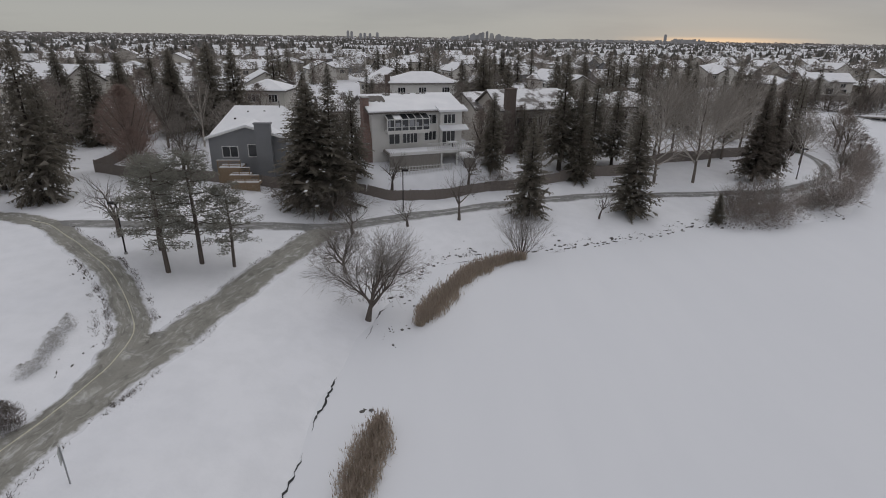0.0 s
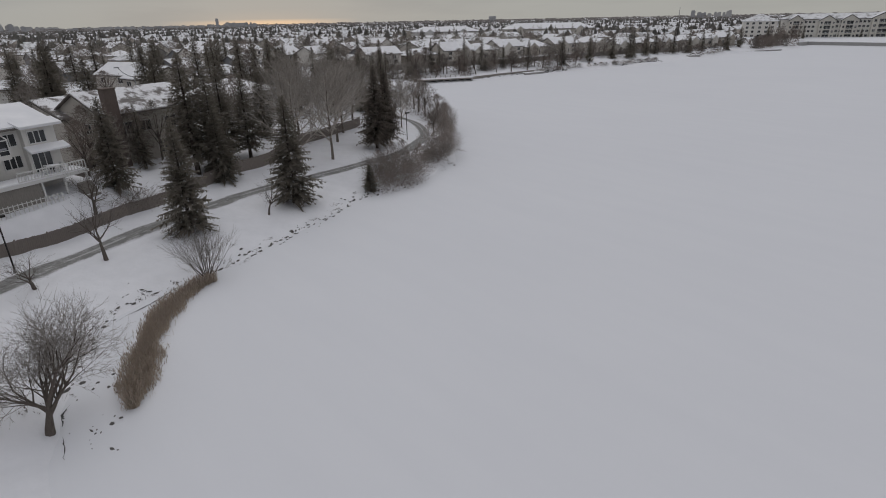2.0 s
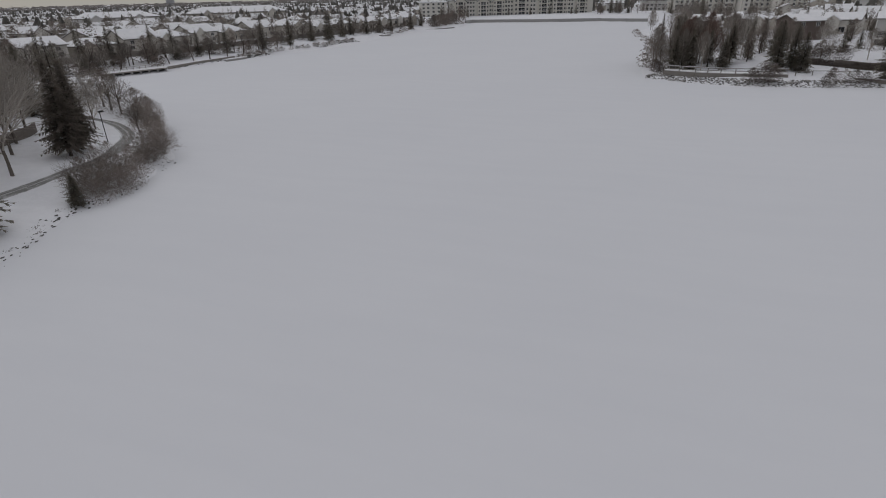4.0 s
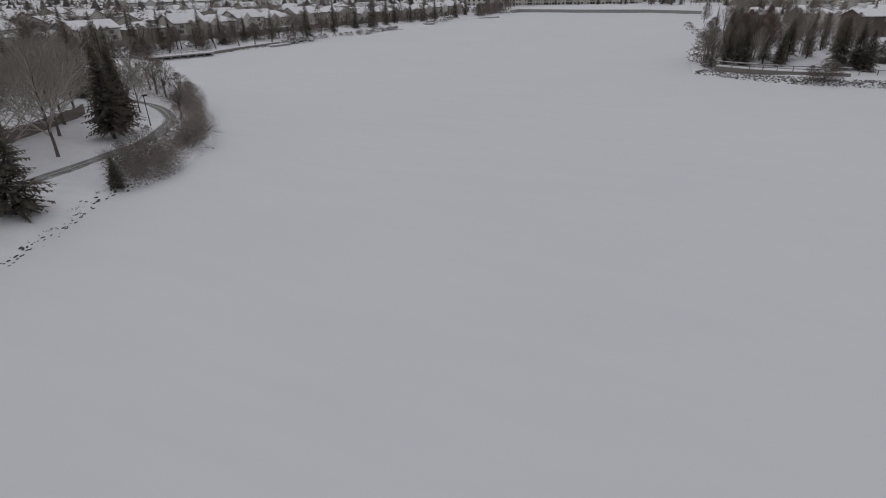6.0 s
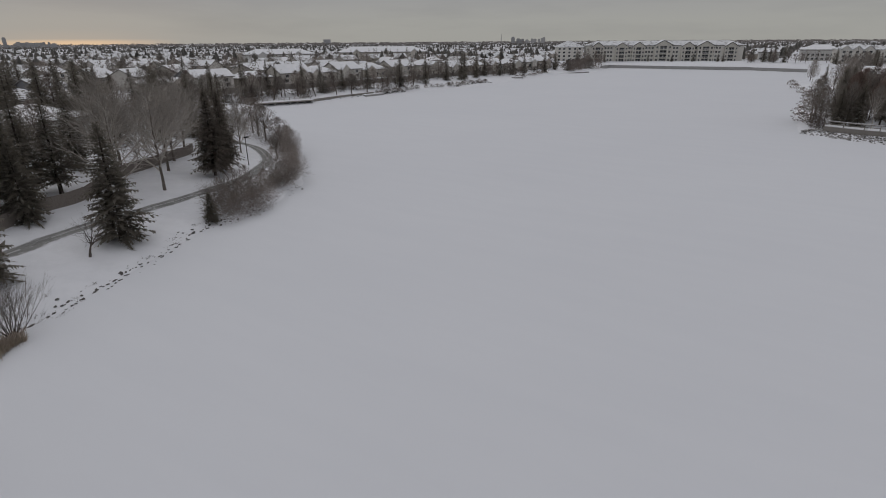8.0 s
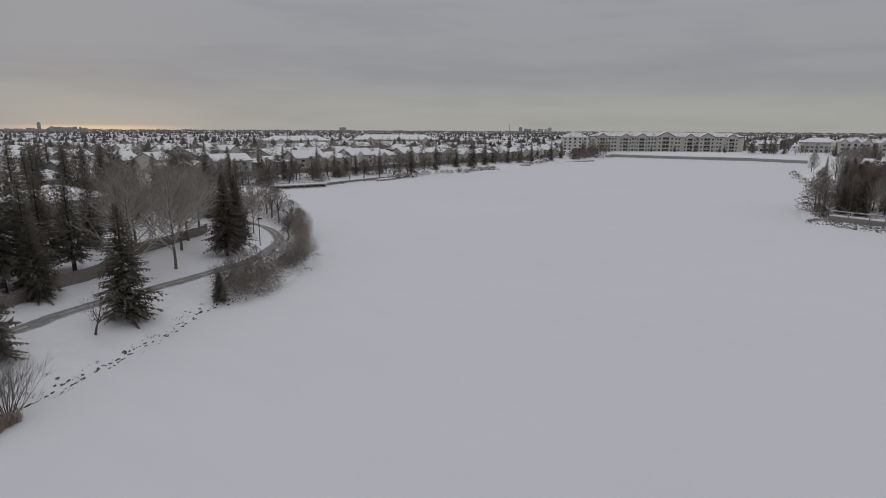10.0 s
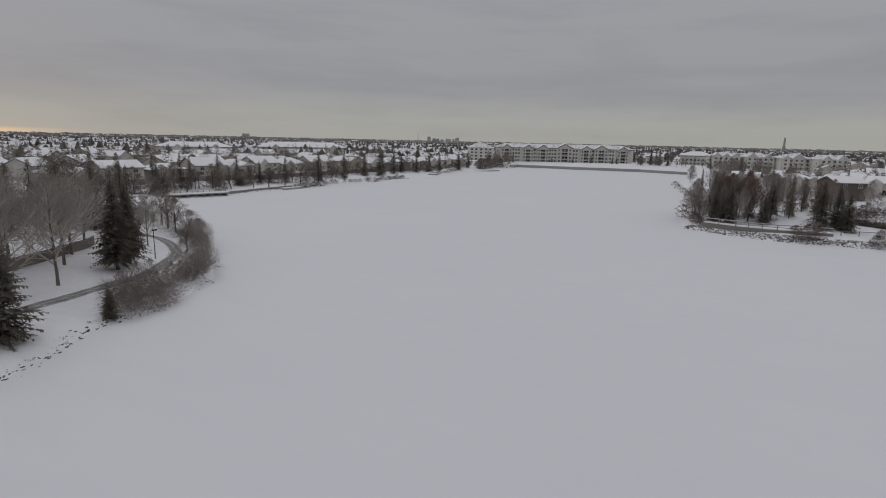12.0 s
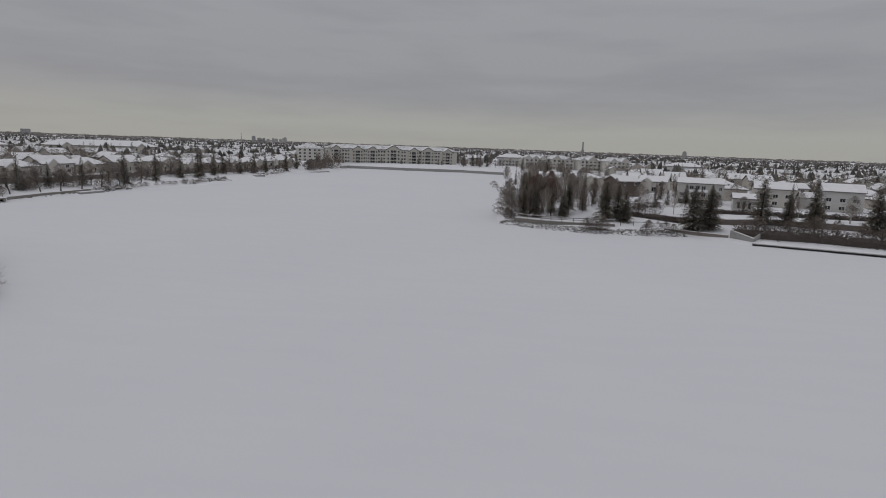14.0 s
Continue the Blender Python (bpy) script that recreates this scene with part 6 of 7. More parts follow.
def wall_run(name, pts, h, thick, material, label, category, snow=True, foot=-0.6):
    """A low wall along the ground with snow on its top."""
    ob = thing(name, label, category, category + "s")
    for a, b in zip(pts, pts[1:]):
        L = math.hypot(b[0] - a[0], b[1] - a[1])
        z = min(max(0, ground(*a)), max(0, ground(*b)))
        m = pose(a[0], a[1], z, 0, 0, math.degrees(math.atan2(b[1] - a[1], b[0] - a[0])))
        q = part("segment", Shape().box(0, -thick / 2, foot, L, thick / 2, h), material, ob)
        q.matrix_basis = m
        if snow:
            q = part("snow_cover", Shape().box(0.02, -thick / 2 + 0.03, h, L - 0.02, thick / 2 - 0.03, h + 0.14, 0.04), "roof_snow", ob)
            q.matrix_basis = m


wall_run("retaining_wall", [(147, 158.6), (165, 159.4), (182, 158.4)], 0.8, 0.4, "fence_grey", "grey timber retaining wall at the far shore", "wall", False)
for a, b in (((174.5, 157.4), (185.0, 155.9)), ((296.5, 147.6), (305.5, 146.4)), ((356.0, 144.0), (385.0, 132.6))):
    wall_run("jetty", [a, b], 0.7, 2.2, "rock_pale", "low stone jetty under snow at the far shore", "jetty")
for i in range(13):
    x = 112 + 8.5 * i + rng.uniform(-2.5, 2.5)
    tree_of("bare_tree", young[i % 3], ("trunk", "crown"), "slim leafless tree on the snowy far shore", "tree", "far shore trees", spot(x, 172 - 0.16 * (x - 112) + rng.uniform(-2, 5), i * 71, rng.uniform(1.3, 1.8), rng.uniform(1.7, 2.5)))
bank_stones = []
for (ax, ay), (bx, by), n in (((185, 156.2), (199, 153.0), 60), ((228, 146.6), (262, 143.6), 80), ((147, 157.8), (182, 157.4), 50)):
    for i in range(n):
        t, q = rng.random(), rng.uniform(0.3, 0.9)
        x, y = ax + (bx - ax) * t, ay + (by - ay) * t + rng.uniform(0.2, 2.0)
        bank_stones.append(pose(x, y, max(0.0, ground(x, y)) + 0.05 * q, rng.uniform(-20, 20), rng.uniform(-20, 20), rng.uniform(0, 360)) @ Matrix.Diagonal((q * 1.3, q, q * 0.8, 1)))
bs = thing("bank_stones", "dark stones scattered along the snowy far bank", "stones", kind="stuff")
scattered("boulders", STONES[0], bank_stones, "rock", bs)
wall_run("shore_wall", [(440, 140), (456, 139.4), (453, 86), (459, 38), (446.5, 4)], 2.0, 1.2, "concrete", "grey stone shore wall below the apartments", "wall")
wall_run("retaining_wall", [(149.5, -42.5), (146.2, -48.5), (141.8, -56.6)], 1.0, 0.5, "fence_wood", "low brown timber retaining wall along the stony shore", "wall")
ab = thing("abutment", "pale concrete wall corner with sloping top and snowy ramp", "wall", "walls", pose(141.6, -57.0, 0, 0, 0, math.degrees(math.atan2(-3.9, -4.2))))
part("front_wall", Shape().prism([(0, -0.6), (6.0, -0.6), (6.0, 1.5), (4.6, 1.9), (0, 2.9)], -0.25, 0.25), "concrete", ab)
part("wing_wall", Shape().add([(x, y, z) for x in (5.6, 6.0) for y, z in ((0.25, -0.6), (9, -0.6), (9, 4.0), (0.25, 1.7))], [(0, 1, 2, 3), (7, 6, 5, 4), (0, 4, 5, 1), (1, 5, 6, 2), (2, 6, 7, 3), (3, 7, 4, 0)]), "concrete", ab)
part("ramp_snow", Shape().add([(x, y, z) for x, e in ((0.3, 0.9), (5.5, 0.0)) for y, z in ((0.3, -0.6), (9, -0.6), (9, 3.0 + 0.5 * e), (0.3, 0.9 + e))], [(0, 1, 2, 3), (7, 6, 5, 4), (0, 4, 5, 1), (1, 5, 6, 2), (2, 6, 7, 3), (3, 7, 4, 0)]), "roof_snow", ab, "white snow on the ramp")
part("top_snow", Shape().prism([(0, 2.91), (4.6, 1.91), (6.0, 1.51), (6.0, 1.6), (4.6, 2.02), (0, 3.02)], -0.22, 0.22), "roof_snow", ab)
# dark strip painted in for the shaded recess beneath the overhanging slab
wall_run("dock_edge", [(135.6, -60.2), (128, -86), (115.5, -140)], 0.28, 1.1, "steel_and_shade", "long low dark strip for the shade under the dock slab", "wall", False)
wall_run("dock_slab", [(135.6, -60.2), (128, -86), (115.5, -140)], 0.5, 1.4, "concrete", "long low snowy concrete dock slab", "wall", True, 0.32)
# hedge above the dock edge
def hedge(pts, width, h, label, step=5.0, dense=900):
    """A trimmed leafless hedge: a core of crossed stems with fine twigs standing out of it."""
    ob = thing("hedge", label, "hedge", "hedges")
    line = smooth_line(pts, step)
    for a, b in zip(line, line[1:]):
        L = float(np.linalg.norm(b - a))
        ang = math.atan2(b[1] - a[1], b[0] - a[0])
        s = Shape().box(0, -width * 0.3, 0, L, width * 0.22, h * 0.5, 0.2 * h)
        for i in range(dense):
            core = i % 2 == 0
            x, y = rng.uniform(-0.3, L + 0.3), rng.gauss(0, 0.26) * width
            top_z = h * (0.86 + 0.10 * math.sin(x * 1.1 + a[0]) + 0.07 * math.sin(x * 2.7)) * (1 - 0.35 * (2 * y / width) ** 2)
            z = rng.uniform(0.1, max(0.2, top_z))
            l = rng.uniform(0.3, 0.8)
            d = Vector((jig(rng, 0.7), jig(rng, 0.7), rng.uniform(0.2, 1.0))).normalized() * l
            w = d.cross(Vector((jig(rng, 1), jig(rng, 1), jig(rng, 1)))).normalized() * (0.13 if core else 0.05)
            p = Vector((x, y, z - l * 0.5))
            s.tri(p - w, p + w, p + d)
        q = part("segment", s, "hedge_twigs", ob)
        q.matrix_basis = pose(a[0], a[1], min(ground(*a), ground(*b)) - 0.05, 0, 0, math.degrees(ang))
    return ob


hedge([(142.6, -57.8), (138.6, -72), (133.8, -89), (124.5, -120), (119.5, -137)], 4.2, 4.4, "clipped brown leafless hedge above the dock edge")
for i in range(13):
    t = i / 12
    haze_tree(146 - 16 * t + rng.uniform(-2, 2), -62 - 50 * t + rng.uniform(-2, 2), rng.uniform(3.5, 6), rng.uniform(3, 5.5), 1, "small leafless brown tree beside the hedge", "south shore trees")
hedge([(166, -32), (163.5, -38), (160, -48), (157.5, -58)], 2.4, 1.9, "low brown leafless hedge above the southern shore")
hedge([(176, -58), (174, -70), (172, -88), (170, -104), (165, -125)], 2.2, 1.9, "low brown leafless hedge in front of the southern houses")
for x, y, w, h in ((143.4, -22.2, 7.0, 5.0), (144.4, -24.6, 5.0, 4.2), (143.8, -36.8, 5.0, 4.0), (146.0, -39.5, 4.0, 3.0)):
    haze_shrub(x, y, w, h, 0, "large rounded leafless bush on the stony point", "bank shrubs")
# rail along the point's boardwalk
br = thing("railing", "long timber railing on the stony point", "railing", "")
line = smooth_line([(153.3, -0.6), (150.0, -8), (148.5, -17), (148.9, -28.6)], 3.0)
for a, b in zip(line, line[1:]):
    L = float(np.linalg.norm(b - a))
    m = pose(a[0], a[1], 1.85, 0, 0, math.degrees(math.atan2(b[1] - a[1], b[0] - a[0])))
    for n, s in (("post", Shape().box(-0.09, -0.09, -0.9, 0.09, 0.09, 1.45)), ("rail", Shape().box(0, -0.05, 1.28, L, 0.05, 1.45)), ("lower_rail", Shape().box(0, -0.04, 0.72, L, 0.04, 0.84)), ("deck_beam", Shape().box(0, -0.3, -1.1, L, -0.1, 0.16))):
        q = part(n, s, "fence_grey", br)
        q.matrix_basis = m
    q = part("rail_snow", Shape().box(0, -0.05, 1.45, L, 0.05, 1.53), "roof_snow", br)
    q.matrix_basis = m
    q = part("snow_cover", Shape().box(0, -0.08, 0.0, L, 2.6, 0.28), "roof_snow", br)
    q.matrix_basis = m
# plain rail that goes on along the shore path
pr = thing("railing", "plain timber rail along the snowy shore path", "railing", "")
line = smooth_line([(150.6, -30.5), (152.0, -38), (152, -46)], 3.0)
for a, b in zip(line, line[1:]):
    L = float(np.linalg.norm(b - a))
    for n, s in (("post", Shape().box(-0.08, -0.08, -0.6, 0.08, 0.08, 1.2)), ("rail", Shape().box(0, -0.04, 1.0, L, 0.04, 1.12))):
        q = part(n, s, "fence_grey", pr)
        q.matrix_basis = pose(a[0], a[1], ground(*a), 0, 0, math.degrees(math.atan2(b[1] - a[1], b[0] - a[0])))
# riprap on the point
rip = smooth_line([(152, 3.4), (146.5, -6), (143.2, -14.3), (141.6, -21.6), (143.0, -36), (144.6, -47)], 0.6)
rr = thing("riprap", "bank of small grey riprap boulders with snow between", "stones", kind="stuff")
for var, mat_name in ((0, "rock"), (2, "rock_pale")):
    places = []
    for p in rip:
        for q in range(4 + 7 * (var > 0)):
            x, y, s = p[0] + rng.uniform(-0.2, 4.4), p[1] + rng.uniform(-0.5, 0.5), rng.uniform(0.2, 0.6)
            places.append(pose(x, y, max(0.0, ground(x, y)) + 0.1 * s, rng.uniform(-25, 25), rng.uniform(-25, 25), rng.uniform(0, 360)) @ Matrix.Diagonal((s * 1.2, s, s * 0.8, 1)))
    scattered("boulders", STONES[var], places, mat_name, rr)

# bank of houses on the north shore: long low roofs with dormers
ROW_W = [("siding_beige", "hip"), ("siding_cream", "gable"), ("siding_tan", "hip"), ("siding_beige", "gable")]


def simple_house(label, m, w, d, h, rise, wall, roof, group="houses across the lake"):
    ob = thing("house", label, "house", group, m)
    part("wall", gable_walls(w, d, h, rise) if roof == "gable" else Shape().box(-w / 2, -d / 2, -1, w / 2, d / 2, h), wall, ob)
    fn = gable_roof if roof == "gable" else hip_roof
    part("roof", fn(w, d, h, rise, 0.6, 0.2), "shingles", ob)
    part("roof_snow", fn(w, d, h, rise, 0.6, 0.2, 0.19, 0.15), "roof_snow", ob)
    for u, z, ww, hh in ((-0.3, 1.6, 1.8, 1.3), (0.05, 1.5, 2.2, 1.9), (0.34, 1.6, 1.6, 1.3)):
        add_window(ob, "front", u * w, z, ww, hh, w, d, 2, glass=True)
    gw = w * rng.uniform(0.3, 0.42)
    m2 = pose(rng.choice((-1, 1)) * w * rng.uniform(0.18, 0.28), -d / 2 + 1.0, 0)
    g = part("front_gable", gable_walls(5, gw, h - 0.1, rise * 0.7).moved(rot), wall, ob)
    g.matrix_basis = m2
    part("gable_snow", gable_roof(6.5, gw, h, rise * 0.7, 0.4, 0.3).moved(pose(0, 1.2, 0) @ rot), "roof_snow", g)
    if h > 4.6:
        for u in (-0.28, 0.3):
            add_window(ob, "front", u * w, h - 1.2, 1.6, 1.2, w, d, 2, glass=True)
    return ob


for i in range(15):
    t = i / 14
    x, y = 118 + 250 * t, 207 - 44 * t + (8 if 3 < i < 9 else 0) * math.sin(math.pi * (i - 3) / 6)
    wm, rf = ROW_W[i % 4]
    simple_house("low house with a long snowy roof facing the lake", pose(x, y, 4.1, 0, 0, -10 + rng.uniform(-6, 6)), 15.5, 11, rng.choice((3.4, 3.8, 4.7)), rng.uniform(2.2, 3.2), wm, rf)
board_fence("fence", [(100, 196), (130, 188), (170, 180), (215, 172), (262, 166), (320, 160)], 1.9, 11, "fence_grey", "long grey board fence behind the far shore", 6.0)

# apartment building: four floors, gabled balcony bays between plain walls, snowy roofs
APT = pose(514, 112.5, 3.3, 0, 0, -68)
ap = thing("apartment_building", "four-storey cream apartment building with snowy gabled bays", "apartment building", "", APT)
AW, AD, AH, FL = 126.0, 18.0, 12.9, 3.15
part("wall", Shape().box(-AW / 2, -AD / 2, -1.5, AW / 2, AD / 2, AH), "stucco_apartment", ap)
part("roof", hip_roof(AW, AD, AH, 3.4, 0.8, 0.3), "shingles", ap)
part("roof_snow", hip_roof(AW, AD, AH, 3.4, 0.8, 0.3, 0.28, 0.4), "roof_snow_thin", ap)
BW = 5.6
bay_wall = Shape().add([(x, y, z) for y in (-2.2, 3.0) for x, z in ((-BW, -1.5), (BW, -1.5), (BW, AH), (0, AH + 3.4), (-BW, AH))],
                       [(0, 1, 2, 3, 4), (9, 8, 7, 6, 5)] + [(i + 5, (i + 1) % 5 + 5, (i + 1) % 5, i) for i in range(5)]).mesh("bay_wall", "stucco_bay")
bay_snow = Shape().add([(x, y, z) for y in (-3.2, 9.0) for x, z in ((-BW - 0.9, AH - 0.5), (0, AH + 3.4), (BW + 0.9, AH - 0.5), (BW + 0.9, AH - 0.05), (0, AH + 3.95), (-BW - 0.9, AH - 0.05))],
                       [(5, 4, 3, 2, 1, 0), (6, 7, 8, 9, 10, 11)] + [(i, (i + 1) % 6, (i + 1) % 6 + 6, i + 6) for i in range(6)]).mesh("bay_roof", "roof_snow")
verge = prism_x([(-3.3, 0), (-3.18, 0), (-3.18, 0.45), (-3.3, 0.45)], 0, math.hypot(BW + 0.9, 3.9)).mesh("verge_board", "trim_dark")
slab = Shape().box(-2.5, -3.2, 0, 2.5, -2.18, 0.2).mesh("balcony", "stucco_apartment")
rail_bars = Shape().box(-2.5, -3.2, 1.02, 2.5, -3.12, 1.12)
for q in range(17):
    rail_bars.box(-2.45 + q * 0.305, -3.18, 0.2, -2.39 + q * 0.305, -3.13, 1.02)
balcony_rail = rail_bars.mesh("balcony_rail", "trim_white")
dark_open = Shape().box(-2.2, -2.24, 0.2, 2.2, -2.18, 2.5).mesh("balcony_glazing", "glass")
door_post = Shape().box(-0.07, -2.3, 0.2, 0.07, -2.2, 2.5).mesh("door_post", "trim_white")
pilaster = Shape().box(-0.28, -3.25, -1.4, 0.28, -2.18, AH - 0.4).mesh("pilaster", "stucco_apartment")
arch = Shape()
for q in range(10):
    a, b = math.pi * q / 10, math.pi * (q + 1) / 10
    arch.add([(k2 * math.cos(c), y, AH + k2 * 0.62 * math.sin(c)) for c in (a, b) for k2 in (1.5, 1.8) for y in (-2.34, -2.18)],
             [(0, 1, 5, 4), (2, 6, 7, 3), (0, 4, 6, 2), (1, 3, 7, 5)])
arch = arch.mesh("gable_arch", "trim_white")
for i in range(7):
    x = -AW / 2 + 10 + i * (AW - 20) / 6 + (0, 2, -2, 0, 2, -2, 0)[i]
    b = part("bay", bay_wall, None, ap)
    b.matrix_basis = pose(x, -AD / 2, 0) @ Matrix.Diagonal(((0.85, 0.9, 0.9, 1.2, 0.9, 1.1, 0.9)[i], 1, (0.97, 0.95, 0.97, 1.05, 0.96, 1.0, 0.95)[i], 1))
    part("bay_roof", bay_snow, None, b, "snowy gable roof")
    for sg in (-1, 1):
        q = part("verge_board", verge, None, b, "dark verge board")
        q.matrix_basis = pose(-(BW + 0.9) if sg < 0 else BW + 0.9, 0, AH - 0.75, 0, 0, 0) @ Matrix.Diagonal((1 if sg < 0 else -1, 1, 1, 1)) @ pose(0, 0, 0, 0, -math.degrees(math.atan2(3.9, BW + 0.9)), 0)
    part("gable_arch", arch, None, b)
    for fl in range(4):
        z = 0.15 + FL * fl
        for n, me in (("balcony", slab), ("balcony_rail", balcony_rail), ("balcony_glazing", dark_open), ("door_post", door_post)):
            q = part(n, me, None, b)
            q.matrix_basis = pose(0, 0, z)
        for u in (-4.1, 4.1):
            q = part("window", window_meshes(1.2, 1.5, 2, "trim_white")[0], None, b)
            q.matrix_basis = pose(u, -2.2, z + 1.5)
            q = part("pane", window_meshes(1.2, 1.5, 2, "trim_white")[1], None, b)
            q.matrix_basis = pose(u, -2.2, z + 1.5)
    for sx in (-2.75, 2.75):
        q = part("pilaster", pilaster, None, b)
        q.matrix_basis = pose(sx, 0, 0)
    if i < 6:
        for k2 in (0.36, 0.5, 0.64):
            for fl in range(4):
                add_window(ap, "front", x + k2 * (AW - 20) / 6, 1.7 + FL * fl, 1.5, 1.5, AW, AD, 2)
part("base_course", Shape().box(-AW / 2 - 0.05, -AD / 2 - 0.08, -1.5, AW / 2 + 0.05, -AD / 2, 0.5), "brick_dark", ap, "dark brick base course")
end_b = thing("apartment_building", "cream apartment wing with a pyramid snowy roof", "apartment building", "", pose(485.9, 184, 3.6, 0, 0, -66))
part("wall", Shape().box(-11.5, -10, -1, 11.5, 10, 11.9), "stucco_apartment", end_b)
part("roof_snow", hip_roof(23, 20, 11.9, 4.6, 1.0, 0.4), "roof_snow_thin", end_b)
for fl in range(4):
    for u in (-8.5, -4.5, 0, 4.5, 8.5):
        add_window(end_b, "front", u, 1.6 + 2.95 * fl, 1.7, 1.5, 23, 20, 2)
# second apartment group to the south
for i, (x, y) in enumerate(((566, -24), (568, -48), (566, -72), (560, -95))):
    a2 = thing("apartment_building", "distant cream apartment block with snowy hipped roof", "apartment building", "far apartments", pose(x - 60, y + 2, 4.2, 0, 0, -78 + i * 3))
    part("wall", Shape().box(-11, -8, -1, 11, 8, 9.5), "stucco_apartment", a2)
    part("roof_snow", hip_roof(22, 16, 9.5, 3.0, 0.9, 0.4), "roof_snow_thin", a2)
    for u, gw, gr2 in (((-7, 6.4, 2.7), (0, 6.0, 2.4), (7, 6.4, 2.7)), ((-6, 8.0, 3.4), (5.5, 6.0, 2.2)), ((-7.5, 5.0, 2.0), (1.5, 9.0, 3.8)), ((-5.5, 6.4, 2.4), (6, 8.0, 3.2)))[i]:
        q = part("gable_wall", gable_walls(7, gw, 9.3, gr2).moved(rot), "stucco_bay" if gw > 7 else "stucco_apartment", a2)
        q.matrix_basis = pose(u, -5.4, 0)
        q = part("gable", gable_roof(9, gw + 0.6, 9.3, gr2 + 0.2, 0.4, 0.4).moved(rot), "roof_snow_thin", a2)
        q.matrix_basis = pose(u, -4.8, 0)
        for fl in range(3):
            q = part("balcony", Shape().box(-gw * 0.3, -9.9, 0.3 + 3.0 * fl, gw * 0.3, -8.9, 0.45 + 3.0 * fl).box(-gw * 0.3, -9.9, 1.25 + 3.0 * fl, gw * 0.3, -9.82, 1.35 + 3.0 * fl), "trim_white", a2)
            q.matrix_basis = pose(u, 0, 0)
    for fl in range(3):
        for u in (-8, -4, 0, 4, 8):
            add_window(a2, "front", u, 1.8 + 3.0 * fl, 1.7, 1.5, 22, 18.0, 2)

# large snow-roofed buildings beyond the lake
def hall(label, m, w, d, h, rise, wall, gables=0, n=8):
    """A long building with a snowy roof, a row of windows and cross gables."""
    ob = thing("hall", label, "building", "large buildings", m)
    part("wall", Shape().box(-w / 2, -d / 2, -2, w / 2, d / 2, h), wall, ob)
    part("roof", hip_roof(w, d, h, rise, 0.8, 0.4), "shingles", ob)
    part("roof_snow", hip_roof(w, d, h, rise, 0.8, 0.3, 0.38, 0.3), "roof_snow", ob)
    for i in range(gables):
        x = -w / 2 + w * (i + 0.5) / gables
        q = part("gable_wall", gable_walls(8, 7, h - 0.2, rise * 0.62).moved(rot), wall, ob)
        q.matrix_basis = pose(x, -d / 2 + 3, 0)
        q = part("gable_roof", gable_roof(10, 7.4, h, rise * 0.62, 0.4, 0.5).moved(rot), "roof_snow", ob)
        q.matrix_basis = pose(x, -d / 2 + 3.6, 0)
    for fl in range(max(1, int(h / 3.4))):
        for i in range(n):
            add_window(ob, "front", -w / 2 + w * (i + 0.5) / n, 1.7 + 3.1 * fl, 1.8, 1.5, w, d, 2)
    return ob


hall("long pale building under a broad snowy roof behind the shore", pose(551, -2, 4.2, 0, 0, -84), 26, 16, 8.2, 3.6, "siding_pale")
hall("small pale building with a snowy hipped roof behind the shore", pose(548, 33, 4.2, 0, 0, -84), 15, 12, 6.4, 2.6, "siding_pale", 0, 4)
hall("long pale building with a wide snowy roof among houses", pose(432, 348, 4.4, 0, 0, -40), 82, 24, 7.0, 4.6, "siding_beige", 3, 12)
hall("long pale building with a snowy roof and cross gables", pose(352, 402, 4.4, 0, 0, -34), 60, 22, 6.4, 4.0, "siding_pale", 2, 10)
hall("broad building with a snowy roof behind the southern houses", pose(560, -172, 4.4, 0, 0, -100), 34, 18, 5.5, 3.2, "siding_pale", 0, 7)

# ---- suburb beyond: streets of houses and trees ----
TEMPLATES = []
for i, (w, d, h, rise, wm, rf) in enumerate(((12, 10, 5.0, 2.6, "siding_cream", "gable"), (14, 11, 3.4, 2.4, "siding_tan", "hip"), (11, 10, 4.6, 2.0, "siding_beige", "hip"), (13, 10, 3.2, 2.8, "siding_grey", "gable"), (12, 11, 4.8, 2.8, "siding_beige", "gable"))):
    ob = thing("house", "suburban house with a snow-covered roof", "house", "suburb houses", pose(0, 0, 4.4))
    part("wall", gable_walls(w, d, h, rise) if rf == "gable" else Shape().box(-w / 2, -d / 2, -1, w / 2, d / 2, h), wm, ob)
    fn = gable_roof if rf == "gable" else hip_roof
    part("roof", fn(w, d, h, rise, 0.5, 0.2), "shingles", ob)
    part("roof_snow", fn(w, d, h, rise, 0.5, 0.2, 0.19, 0.12), "roof_snow_thin" if i % 2 else "roof_snow", ob)
    for face in ("front", "back"):
        for u in (-0.27, 0.27):
            add_window(ob, face, u * w, h - 1.3, 1.8, 1.3, w, d, 2, glass=False)
            q = part("pane", window_meshes(1.8, 1.3, 2, "trim_white")[1], None, ob)
            q.matrix_basis = pose(u * w, -d / 2, h - 1.3) if face == "front" else pose(-u * w, d / 2, h - 1.3, 0, 0, 180)
    TEMPLATES.append(ob)
